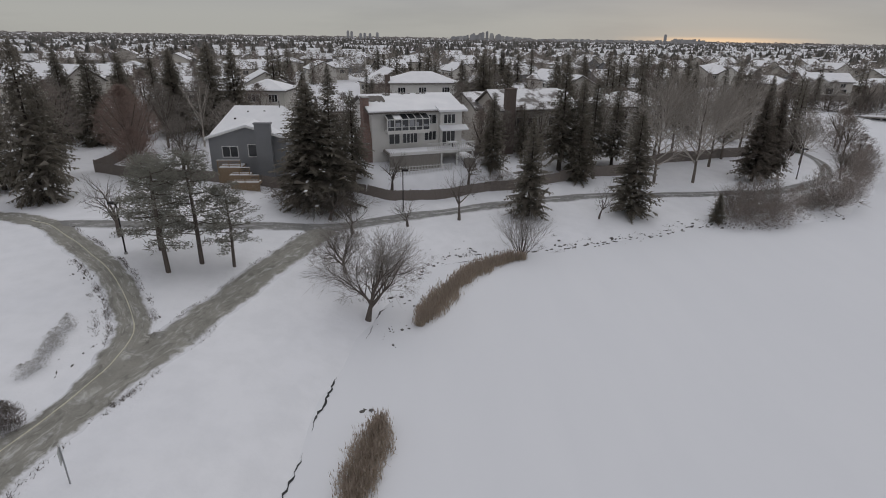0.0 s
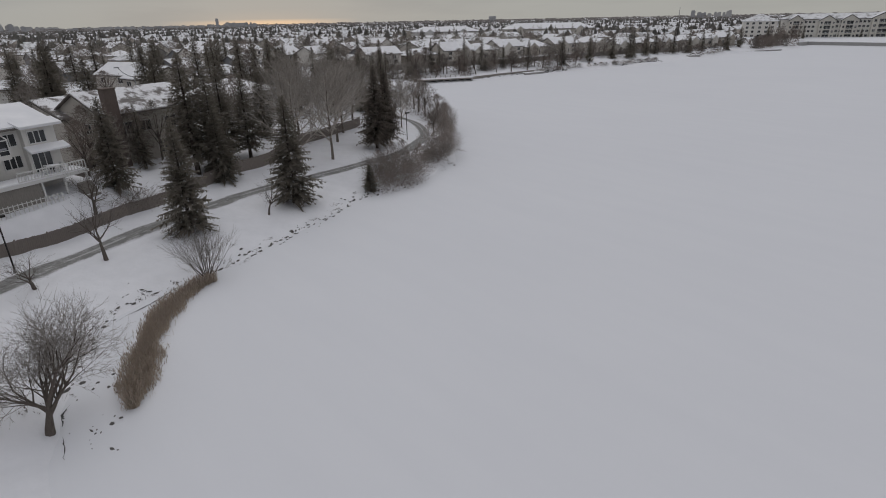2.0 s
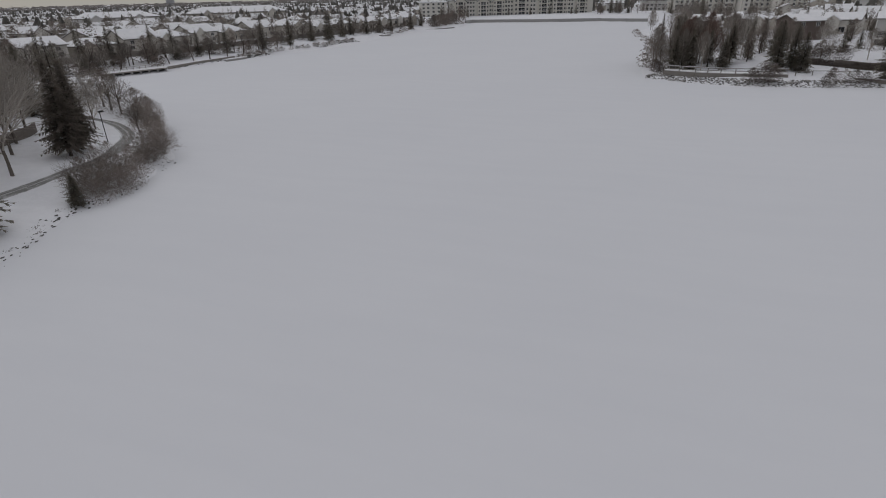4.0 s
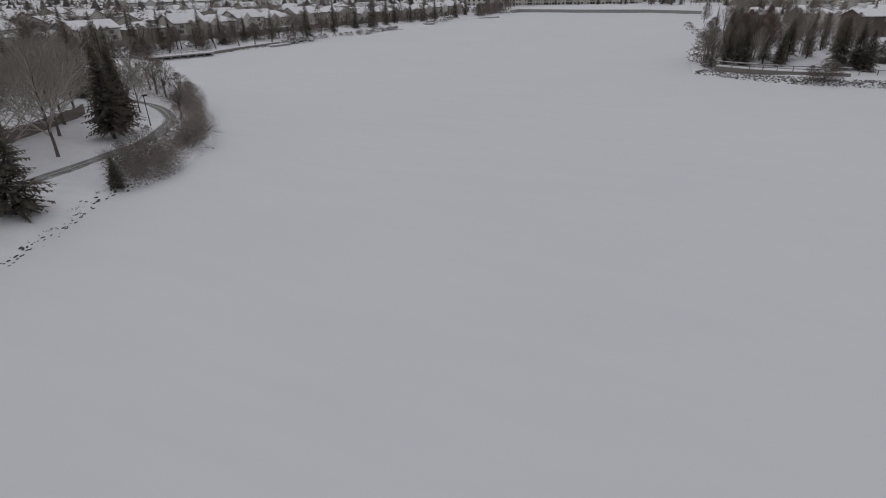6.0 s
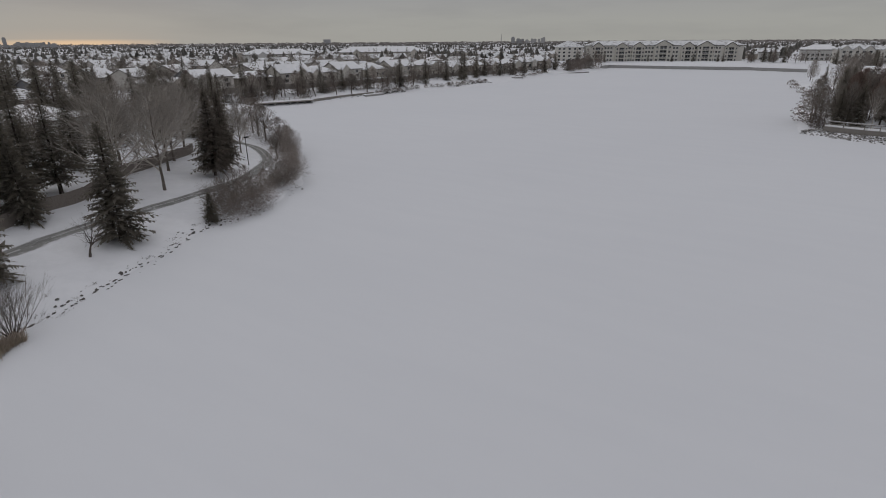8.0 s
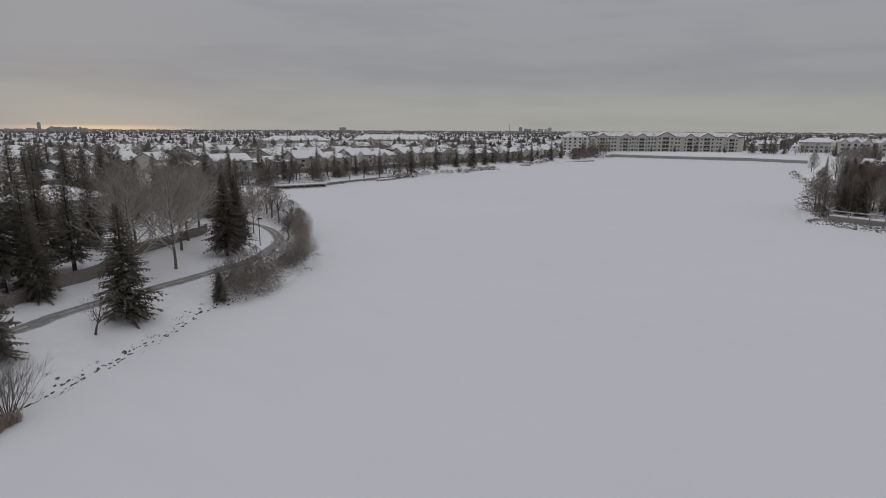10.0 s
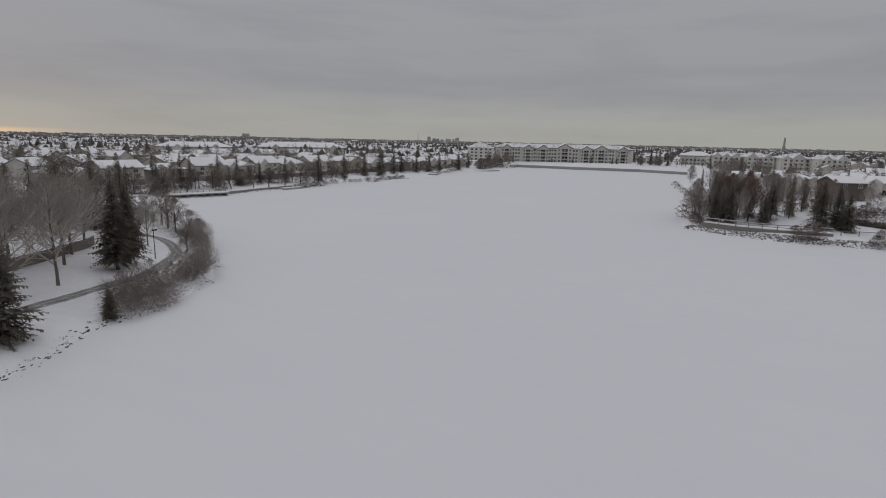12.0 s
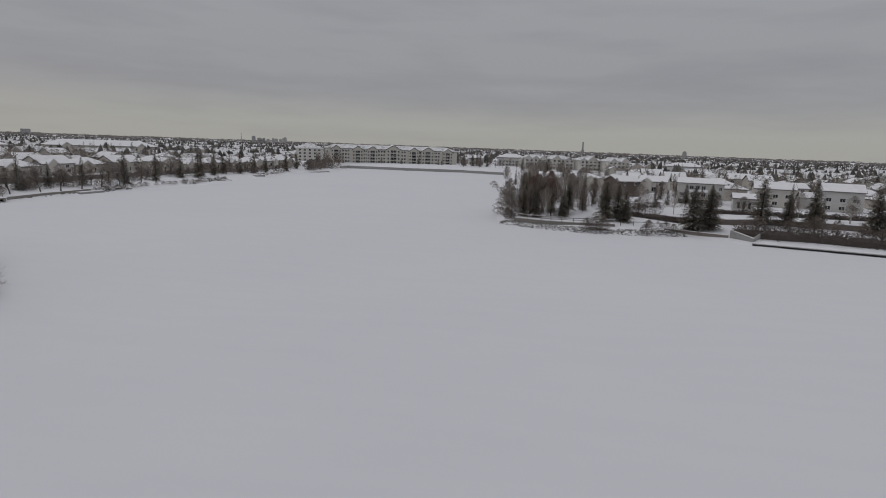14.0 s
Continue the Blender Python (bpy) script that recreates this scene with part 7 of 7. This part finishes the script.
KNOWN = [(-4, 80, 12), (-26, 78, 11), (14, 94, 12), (36, 112, 14), (-5, 122, 14), (-36, 113, 12), (-18, 107, 11), (-78, 112, 14), (-52, 128, 12), (232, -50, 16), (206.5, -69.8, 14), (185.9, -77.3, 9), (208.1, -96.6, 13), (197.9, -114.2, 12), (202.6, -108.2, 10), (262, -36, 10), (255, -66, 10), (252, -92, 10), (246, -120, 10), (240, -148, 10), (276, -20, 10), (282, -52, 10), (278, -84, 10), (212, -140, 10), (196, -150, 10), (300, -36, 10), (305, -68, 10), (514, 112, 82), (500, -70, 75), (551, -2, 16), (548, 33, 12), (432, 348, 42), (352, 402, 32), (560, -172, 22)]
used = [0] * 5
houses_at, far_specs, tree_spots, far_trees = [], [], [], []
r = random.Random(99)


def free(x, y):
    return all((x - a) ** 2 + (y - b) ** 2 > (g + 6) ** 2 for a, b, g in KNOWN)


for block in range(-26, 62):
    for row in range(-28, 46):
        x, y = 60 + block * 27 + r.uniform(-5, 5), 60 + row * 31 + (7 if row % 2 else -7) + r.uniform(-3, 3)
        dist, bearing = math.hypot(x, y), math.degrees(math.atan2(x, y))
        if not (-52 < bearing < 128) or dist < 118 or dist > 1500:
            continue
        if float(shore_distance(x, y)[0]) < 42 or not free(x, y):
            continue
        turn = (20 if bearing < 40 else -12) + (90 if (block // 4 + row // 3) % 3 == 0 else 0) + r.uniform(-8, 8)
        if dist < 420 and r.random() < 0.9:
            houses_at.append((x, y, turn))
        elif dist >= 420 and r.random() < ((0.72 if dist < 900 else 0.55) if bearing > 14 else (0.6 if dist < 620 else 0.25)):
            far_specs.append((x, y, turn))
        for q in range(6 if dist < 420 else 3):
            tx, ty = x + r.uniform(-13, 13), y + r.choice((-1, 1)) * r.uniform(9, 15)
            if float(shore_distance(tx, ty)[0]) > 14:
                (tree_spots if dist < 420 else far_trees).append((tx, ty))
for i, (x, y, turn) in enumerate(houses_at):
    k = r.randrange(5)
    m = pose(x, y, ground(x, y), 0, 0, turn)
    if not used[k]:
        TEMPLATES[k].matrix_basis, used[k] = m, 1
    else:
        copy_thing(TEMPLATES[k], m)
grove = [[], [], [], [], [], []]
for i, (x, y) in enumerate(tree_spots):
    dist = math.hypot(x, y)
    if dist < 100 or not free(x, y):
        continue
    k = r.randrange(3)
    if r.random() < 0.5:
        h = r.uniform(7, 14)
        w = h * r.uniform(0.44, 0.62)
        if dist < 250:
            spruce(x, y, h, w, 0, "dark spruce between snowy suburban houses", SPRUCE_MID[k], (2.6, 2.0, 3.0)[k], "suburb spruces")
        else:
            grove[k].append(spot(x, y, r.uniform(0, 360), w / 2 / (2.6, 2.0, 3.0)[k], h / 12))
    else:
        h, w = r.uniform(6, 11), r.uniform(5, 9)
        if dist < 175:
            haze_tree(x, y, h, w, k, "leafless tree between snowy suburban houses", "suburb trees")
        else:
            grove[3 + k].append(spot(x, y, r.uniform(0, 360), w / 2 / (4.2, 3.6, 5.0)[k], h / 11))
gv = thing("suburb_grove", "evergreen and leafless trees among distant houses", "trees", kind="stuff")
for k in range(3):
    scattered("evergreens", SPRUCE_FAR[k][1], grove[k], "spruce_needles", gv)
    scattered("leafless_crowns", HAZE_FAR[k][1], grove[3 + k], ("twigs_grey", "twigs_brown", "twigs_grey")[k], gv)

# past that: roofs and woods too many to count
wl_s, rf_s = Shape(), Shape()
for x, y, turn in far_specs:
    w, d, h, rise = r.uniform(12, 20), r.uniform(9, 13), r.uniform(2.6, 4.6), r.uniform(1.8, 3.0)
    m = pose(x, y, 4.4, 0, 0, turn)
    a = gable_walls(w, d, h, rise).moved(m)
    b = gable_roof(w, d, h, rise, 0.6, 0.3).moved(m)
    wl_s.add(a.v, a.f)
    rf_s.add(b.v, b.f)
fh = thing("far_houses", "distant rows of snow-roofed suburban houses", "houses", kind="stuff")
part("walls", wl_s, "siding_tan", fh)
part("roofs", rf_s, "roof_snow_thin", fh)


def evergreen(s, x, y, z, w, h, r2, n=6):
    """A rough far evergreen of upright blades."""
    for q in range(n):
        a = r2.uniform(0, 6.28)
        ox, oy = math.cos(a) * w * r2.random() * 0.4, math.sin(a) * w * r2.random() * 0.4
        b = r2.uniform(0, 3.14)
        dx, dy = math.cos(b) * w * 0.3, math.sin(b) * w * 0.3
        z0 = z + h * r2.uniform(0, 0.45)
        s.tri((x + ox - dx, y + oy - dy, z0), (x + ox + dx, y + oy + dy, z0), (x + ox * 0.4, y + oy * 0.4, z0 + h * r2.uniform(0.4, 0.55)))


def leafless(s, x, y, z, w, h, r2, n=12):
    """A rough far leafless crown: a rounded cloud of slivers."""
    for q in range(n):
        a, u, t = r2.uniform(0, 6.28), r2.random() ** 0.5, r2.random()
        e = math.sin(math.pi * (0.12 + 0.84 * t)) * 0.5 * w * u
        cx, cy, cz = x + math.cos(a) * e, y + math.sin(a) * e, z + h * (0.1 + 0.85 * t)
        b = r2.uniform(0, 6.28)
        l, k = h * r2.uniform(0.10, 0.20), w * r2.uniform(0.08, 0.15)
        dx, dy, lean = math.cos(b) * k, math.sin(b) * k, jig(r2, 0.6)
        s.quad((cx, cy, cz - l), (cx + dx, cy + dy, cz), (cx + dy * lean, cy - dx * lean, cz + l), (cx - dx, cy - dy, cz))


wood_d, wood_b = Shape(), Shape()
for x, y in far_trees:
    if r.random() < 0.5:
        evergreen(wood_d, x, y, 4.2, r.uniform(4, 7), r.uniform(8, 13), r, 9)
    else:
        leafless(wood_b, x, y, 4.0, r.uniform(7, 12), r.uniform(5, 8.5), r, 9)
# belts of wood along the streets and fields, with open snow between them
for i in range(11000):
    bearing = radians(r.uniform(-55, 130))
    dist = 700 + 1900 * r.random() ** 0.9
    x, y = dist * math.sin(bearing), dist * math.cos(bearing)
    belt = math.sin(dist * 0.021 + 2.2 * math.sin(bearing * 5.0)) + 0.55 * math.sin(x * 0.006 + y * 0.004)
    if belt < (0.45 if bearing > 0.24 else -0.5) and dist < 1900:
        continue
    if r.random() < 0.2:
        evergreen(wood_d, x, y, 3.5, r.uniform(8, 14), r.uniform(7, 10), r, 4)
    else:
        leafless(wood_b, x, y, 3.5, r.uniform(18, 34), r.uniform(5, 8), r, 6)
for i in range(2600):
    bearing = radians(r.uniform(-55, 130))
    dist = 2700 + 1900 * r.random()
    leafless(wood_b, dist * math.sin(bearing), dist * math.cos(bearing), 3.0, r.uniform(70, 130), r.uniform(8, 13), r, 5)
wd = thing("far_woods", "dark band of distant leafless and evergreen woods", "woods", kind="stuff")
part("evergreens", wood_d, "far_evergreen_hazed", wd)
part("leafless_trees", wood_b, "far_leafless_hazed", wd)

# ---- named trees on the far shores ----
bank_spots = [[], [], []]


def far_bank(x, y, h, w, var):
    bank_spots[var].append(spot(x, y, r.uniform(0, 360), w / 2 / (4.2, 3.6, 5.0)[var], h / 11))


for x, y, h, w in ((120, 181, 13, 5), (131, 178, 14, 5), (134, 180, 12, 4.5), (155, 172, 13, 5), (163, 170, 12, 6), (206, 162, 14, 7), (224, 160, 13, 6), (252, 156, 15, 7), (258, 158, 14, 7), (243, 160, 12, 6), (271, 158, 13, 6), (284, 160, 11, 6), (330, 156, 12, 6), (372, 152, 12, 6), (190, 168, 11, 6), (178, 172, 9, 5), (114, 186, 14, 6), (141, 176, 13, 5), (147, 178, 11, 5), (296, 156, 12, 5), (312, 155, 14, 5), (349, 150, 13, 7)):
    k = r.randrange(3)
    spruce(x, y, h, w, 0, "dark spruce on the snowy far shore", SPRUCE_MID[k], (2.6, 2.0, 3.0)[k], "far shore spruces")
for i in range(200):
    t = (i / 199) ** 1.25
    x, y = 108 + 290 * t + r.uniform(-3, 3), 169 - 18 * t + r.uniform(0, 11)
    if shore_distance(x, y)[0] < 3:
        continue
    if i % 5 < 2:
        if x < 230:
            haze_tree(x, y + r.uniform(0, 6), r.uniform(5, 9.5), r.uniform(5, 8.5), i % 3, "leafless tree on the snowy far shore", "far shore trees")
        else:
            far_bank(x, y + r.uniform(0, 6), r.uniform(5, 9.5), r.uniform(5, 8.5), i % 3)
    else:
        belt_shrub(x, y - r.uniform(-3, 4), r.uniform(3.5, 7), r.uniform(2.0, 4.2), i % 2, "leafless grey shrub on the far shore", "far shore shrubs")
for i in range(22):
    t = i / 21
    belt_shrub(372 + 50 * t + r.uniform(-4, 4), 141 + r.uniform(-3, 6), 7, 7, i % 2, "leafless grey thicket on the far spit", "spit thickets")
for x, y, h, w in ((405, 148, 13, 5), (410, 150, 11, 5), (480, 150, 9, 4), (511, 42, 14, 7), (509, 34, 15, 7), (506, 27, 14, 7), (505, 20, 12, 6), (515, 30, 13, 7), (484, -12, 11, 6), (495, 118, 6, 3.5), (500, 100, 6, 3.5), (502, 84, 7, 4), (505, 66, 6, 3.5), (504, 62, 7, 4)):
    spruce(x, y, h, w, 0, "dark spruce beside the apartments", SPRUCE_MID[0], 2.6, "far shore spruces")
for i in range(14):
    far_bank(425 + 4 * i + r.uniform(-4, 4), 152 + r.uniform(-6, 10), r.uniform(7, 12), r.uniform(6, 9), i % 3)
for i in range(12):
    far_bank(500 + r.uniform(-8, 14), 44 - 5 * i + r.uniform(-3, 3), r.uniform(6, 10), r.uniform(6, 9), i % 3)
for (ax, ay), (bx, by), n in (((184, 157.6), (200, 154.4), 9), ((226, 148.6), (264, 145.4), 16), ((200, 154.5), (226, 149), 7), ((300, 147), (345, 147), 10)):
    for i in range(n):
        t = (i + r.random() * 0.7) / n
        belt_shrub(ax + (bx - ax) * t, ay + (by - ay) * t + r.uniform(0.0, 2.0), r.uniform(2.5, 5), r.uniform(0.9, 2.0), i % 2, "low leafless grey shrub along the far shoreline", "far shore shrubs")
# wooded point
for x, y, h in ((158.5, -0.6, 6.0), (162, 0.4, 8.0), (165, 0.2, 9.5), (168, 1.5, 10), (174, 2, 10.5), (181, 1, 11), (161, -2.5, 10)):
    haze_tree(x, y, h, h * 0.62, int(h) % 2, "leafless brown tree at the edge of the point", "point trees")
for x, y, h in ((168, -6, 12), (172, -12, 13), (165, -12, 11), (178, -8, 12)):
    tree_of("mountain_ash", red, ("trunk", "crown"), "leafless tree full of dull red-brown fruit and twigs", "tree", "point trees", spot(x, y, r.uniform(0, 360), 0.9, h / 11))
for x, y, h, w in ((156.5, -3, 9.5, 4.6), (158, -7, 10.5, 5), (160, -11.5, 9.5, 4.6), (158.5, -15, 8.5, 4.6), (163, -17, 10, 5), (166, -3, 13.5, 5.5), (172, -5, 13.5, 5.5), (179, -4, 13, 5.5)):
    spruce(x, y, h, w, int(x) % 3, "dark spruce at the edge of the wooded point", group="point spruces")
for i in range(58):
    if i % 5 < 3:
        x, y = r.uniform(154, 186), r.uniform(-24, 1)
    else:
        x, y = r.uniform(160, 335), 0
        y = r.uniform(-24, 6)
    if float(shore_distance(x, y)[0]) < 4 or (x < 168 and y > -4) or (x < 172 and y < -18 and i % 2):
        continue
    k = (i * 5) % 7
    if k < 1 or (k < 2 and x > 176):
        h = r.uniform(8, 13.5)
        spruce(x, y, h, h * r.uniform(0.34, 0.44), 0, "dark spruce in the wood on the point", SPRUCE_MID[i % 3], (2.6, 2.0, 3.0)[i % 3], "point spruces")
    elif k < 6:
        s = r.uniform(0.7, 1.2)
        haze_tree(x, y, 11.5 * s, 6.2 * s, (0, 1, 2)[k % 3], "leafless brown tree in the wood on the point", "point trees")
    else:
        haze_shrub(x, y, 6, 4, 0, "leafless brown thicket in the wood on the point", "point thickets")
for i in range(26):
    x, y = r.uniform(345, 478), r.uniform(-42, -14)
    far_bank(x, y, r.uniform(7, 11), r.uniform(6, 9), i % 3)
for i in range(14):
    x = r.uniform(330, 480)
    spruce(x, r.uniform(-45, -12), r.uniform(8, 13), r.uniform(4, 6), 0, "dark spruce on the far channel bank", SPRUCE_FAR[i % 3], (2.6, 2.0, 3.0)[i % 3], "channel spruces")
for x, y in ((168, 3.5), (175, 5.5), (190, 6), (210, 5), (240, 4), (258, 4), (275, 6), (300, 9), (325, 11)):
    belt_shrub(x, y - 1.5, 6.0, 2.4, 1, "leafless brown thicket at the edge of the point", "point thickets")
for x, y, h, w in ((156, -27, 12, 6.6), (159, -31, 11, 6), (155.5, -32.5, 9.5, 5.5), (149, -49.5, 12.5, 8.8), (150.5, -54.5, 12, 8.4), (154, -69.5, 13.5, 8.4), (151.5, -75.5, 9.5, 6), (152, -82.5, 13.5, 6.5), (147, -95.5, 12, 8), (146, -100, 14, 8), (176, -30, 9, 5), (190, -60, 8, 4)):
    spruce(x, y, h, w, int(x) % 3, "dark green spruce above the southern shore", group="south shore spruces")
for x, y, s in ((143.6, -20, 1.5), (143.4, -22.4, 1.7), (144.2, -24.6, 1.5), (143.8, -36, 1.3), (145.6, -41.5, 1.4), (146.5, -44, 1.1), (150, -38, 1.0), (155.5, 0.2, 1.1), (157.5, 1.0, 1.3), (160.5, 1.4, 1.4), (165, -40, 1.6), (170, -45, 1.6), (168, -36, 1.6)):
    haze_shrub(x, y, 3 * s, 2.3 * s, 2, "leafless brown shrub on the stony bank", "bank shrubs")
for i in range(190):
    x, y = r.uniform(158, 340), r.uniform(-190, -28)
    if shore_distance(x, y)[0] < 20 or not all((x - a) ** 2 + (y - b) ** 2 > (g * 0.62 + 3) ** 2 for a, b, g in KNOWN):
        continue
    if i % 3:
        (haze_tree(x, y, r.uniform(4.5, 9), r.uniform(4, 7), i % 3, "leafless garden tree above the southern shore", "south shore trees") if x < 225 else far_bank(x, y, r.uniform(4.5, 9), r.uniform(4, 7), i % 3))
    else:
        spruce(x, y, r.uniform(5, 11), r.uniform(3, 5), 0, "dark garden spruce above the southern shore", SPRUCE_MID[i % 2], (2.6, 2.0)[i % 2], "south shore spruces")
for i in range(22):
    x, y = r.uniform(166, 222), r.uniform(-62, -20)
    if 180 < x < 208 and y < -44:
        continue
    if not all((x - a) ** 2 + (y - b) ** 2 > (g * 0.62 + 2) ** 2 for a, b, g in KNOWN):
        continue
    if i % 3:
        haze_tree(x, y, r.uniform(4.5, 8.5), r.uniform(4, 7), i % 3, "leafless garden tree above the southern shore", "south shore trees")
    else:
        belt_shrub(x, y, r.uniform(4, 8), r.uniform(1.5, 2.6), i % 2, "low leafless garden hedge in snow", "garden shrubs")
for x, y, w, h in ((176, -40, 9, 2.2), (181, -45, 8, 2.0), (170, -38, 7, 2.0), (186, -50, 7, 1.8), (172, -60, 6, 1.8), (168, -92, 7, 2.2), (166, -110, 7, 2.2)):
    belt_shrub(x, y, w, h, 0, "low leafless garden hedge in snow", "garden shrubs")
for i, (x, y, w) in enumerate(((262, -36, 12), (255, -66, 12), (252, -92, 13), (246, -120, 12), (240, -148, 12), (276, -20, 11), (282, -52, 12), (278, -84, 12), (212, -140, 12), (196, -150, 13), (300, -36, 12), (305, -68, 12))):
    simple_house("house with a snowy roof behind the southern shore", pose(x, y, 4.4, 0, 0, -103 + r.uniform(-14, 14)), w, 10, r.choice((3.4, 4.0, 5.0)), r.uniform(1.8, 2.6), *ROW_W[i % 4], group="houses behind the southern shore")
board_fence("fence", [(162, -41), (156.6, -62.2), (153, -80), (149, -95.6), (141, -128)], 1.6, 13, "fence_wood", "long grey board fence behind the southern shore", 6.0)

fb = thing("far_bank_trees", "leafless grey and brown trees on the far banks", "trees", kind="stuff")
for k in range(3):
    scattered("leafless_crowns", HAZE_FAR[k][1], bank_spots[k], ("twigs_grey", "twigs_brown", "twigs_grey")[k], fb)
    scattered("trunks", HAZE_FAR[k][0], bank_spots[k], "bark", fb)

# ---- skyline ----
def tower_block(x, y, w, h, material="city_grey_hazed", name="tower_block", label="distant grey tower block on the skyline"):
    ob = thing(name, label, "tower", "skyline towers", pose(x, y, 4, 0, 0, math.degrees(-math.atan2(x, y))))
    part("shaft", Shape().box(-w / 2, -w / 2, -2, w / 2, w / 2, h * 0.9), material, ob)
    part("crown_storey", Shape().box(-w * 0.33, -w * 0.33, h * 0.9, w * 0.33, w * 0.33, h), material, ob)


def bearing_at(b, dist):
    return dist * math.sin(radians(b)), dist * math.cos(radians(b))


r = random.Random(5)
for i in range(26):
    b = 1.0 + 7.5 * i / 25 + r.uniform(-0.15, 0.15)
    core = math.exp(-((b - 4.2) / 1.8) ** 2)
    x, y = bearing_at(b, 2850 + r.uniform(-80, 80))
    tower_block(x, y, r.uniform(12, 28), 17 + 23 * core * r.uniform(0.4, 1.2), r.choice(("city_grey_hazed", "city_pale")))
for i in range(46):
    b = 8.5 + 15.5 * i / 45 + r.uniform(-0.2, 0.2)
    x, y = bearing_at(b, 2850)
    tower_block(x, y, r.uniform(10, 26), r.uniform(10, 16), r.choice(("city_grey_hazed", "city_pale")))
for b, h in ((-9.2, 37), (-8.85, 35), (-8.0, 27), (-7.6, 28), (-7.1, 27), (-6.4, 31), (20.8, 40)):
    x, y = bearing_at(b, 2850)
    tower_block(x, y, 13, h)
for i in range(11):
    x, y = bearing_at(21.4 + 2.5 * i / 10 + r.uniform(-0.1, 0.1), 2850)
    tower_block(x, y, r.uniform(9, 24), r.uniform(17, 23), r.choice(("city_grey_hazed", "city_pale")))
for i in range(10):
    x, y = bearing_at(64.6 + 3.0 * i / 9 + r.uniform(-0.12, 0.12), 2850)
    tower_block(x, y, r.uniform(10, 22), r.uniform(18, 33), r.choice(("city_grey_hazed", "city_pale")))
x, y = bearing_at(107.0, 1500)
tower_block(x, y, 10, 25, "city_pale", "church", "pale distant church with a raised middle on the horizon")
x, y = bearing_at(63.4, 2850)
ms = thing("radio_mast", "thin distant radio mast on the horizon", "mast", "", pose(x, y, 4))
part("mast", Shape().tube([(0, 0, 0), (0, 0, 46)], [1.6, 1.0], 5), "city_grey_hazed", ms)
# squat water tower
wt = thing("water_tower", "distant squat water tower on the horizon", "water tower", "", pose(1800, 1711, 4))
part("stem", Shape().tube([(0, 0, 0), (0, 0, 12)], [6, 5], 10), "city_grey_hazed", wt)
part("tank", Shape().tube([(0, 0, 11), (0, 0, 12), (0, 0, 24), (0, 0, 25)], [12, 15, 15, 14], 14), "city_grey_hazed", wt)
ct = thing("communications_tower", "distant slim tower with a flared base", "tower", "", pose(1472, -194, 4))
part("base", Shape().tube([(0, 0, 0), (0, 0, 20)], [4.0, 3.6], 8), "city_grey_hazed", ct)
part("shaft", Shape().tube([(0, 0, 20), (0, 0, 40)], [2.4, 2.0], 8), "city_pale", ct)
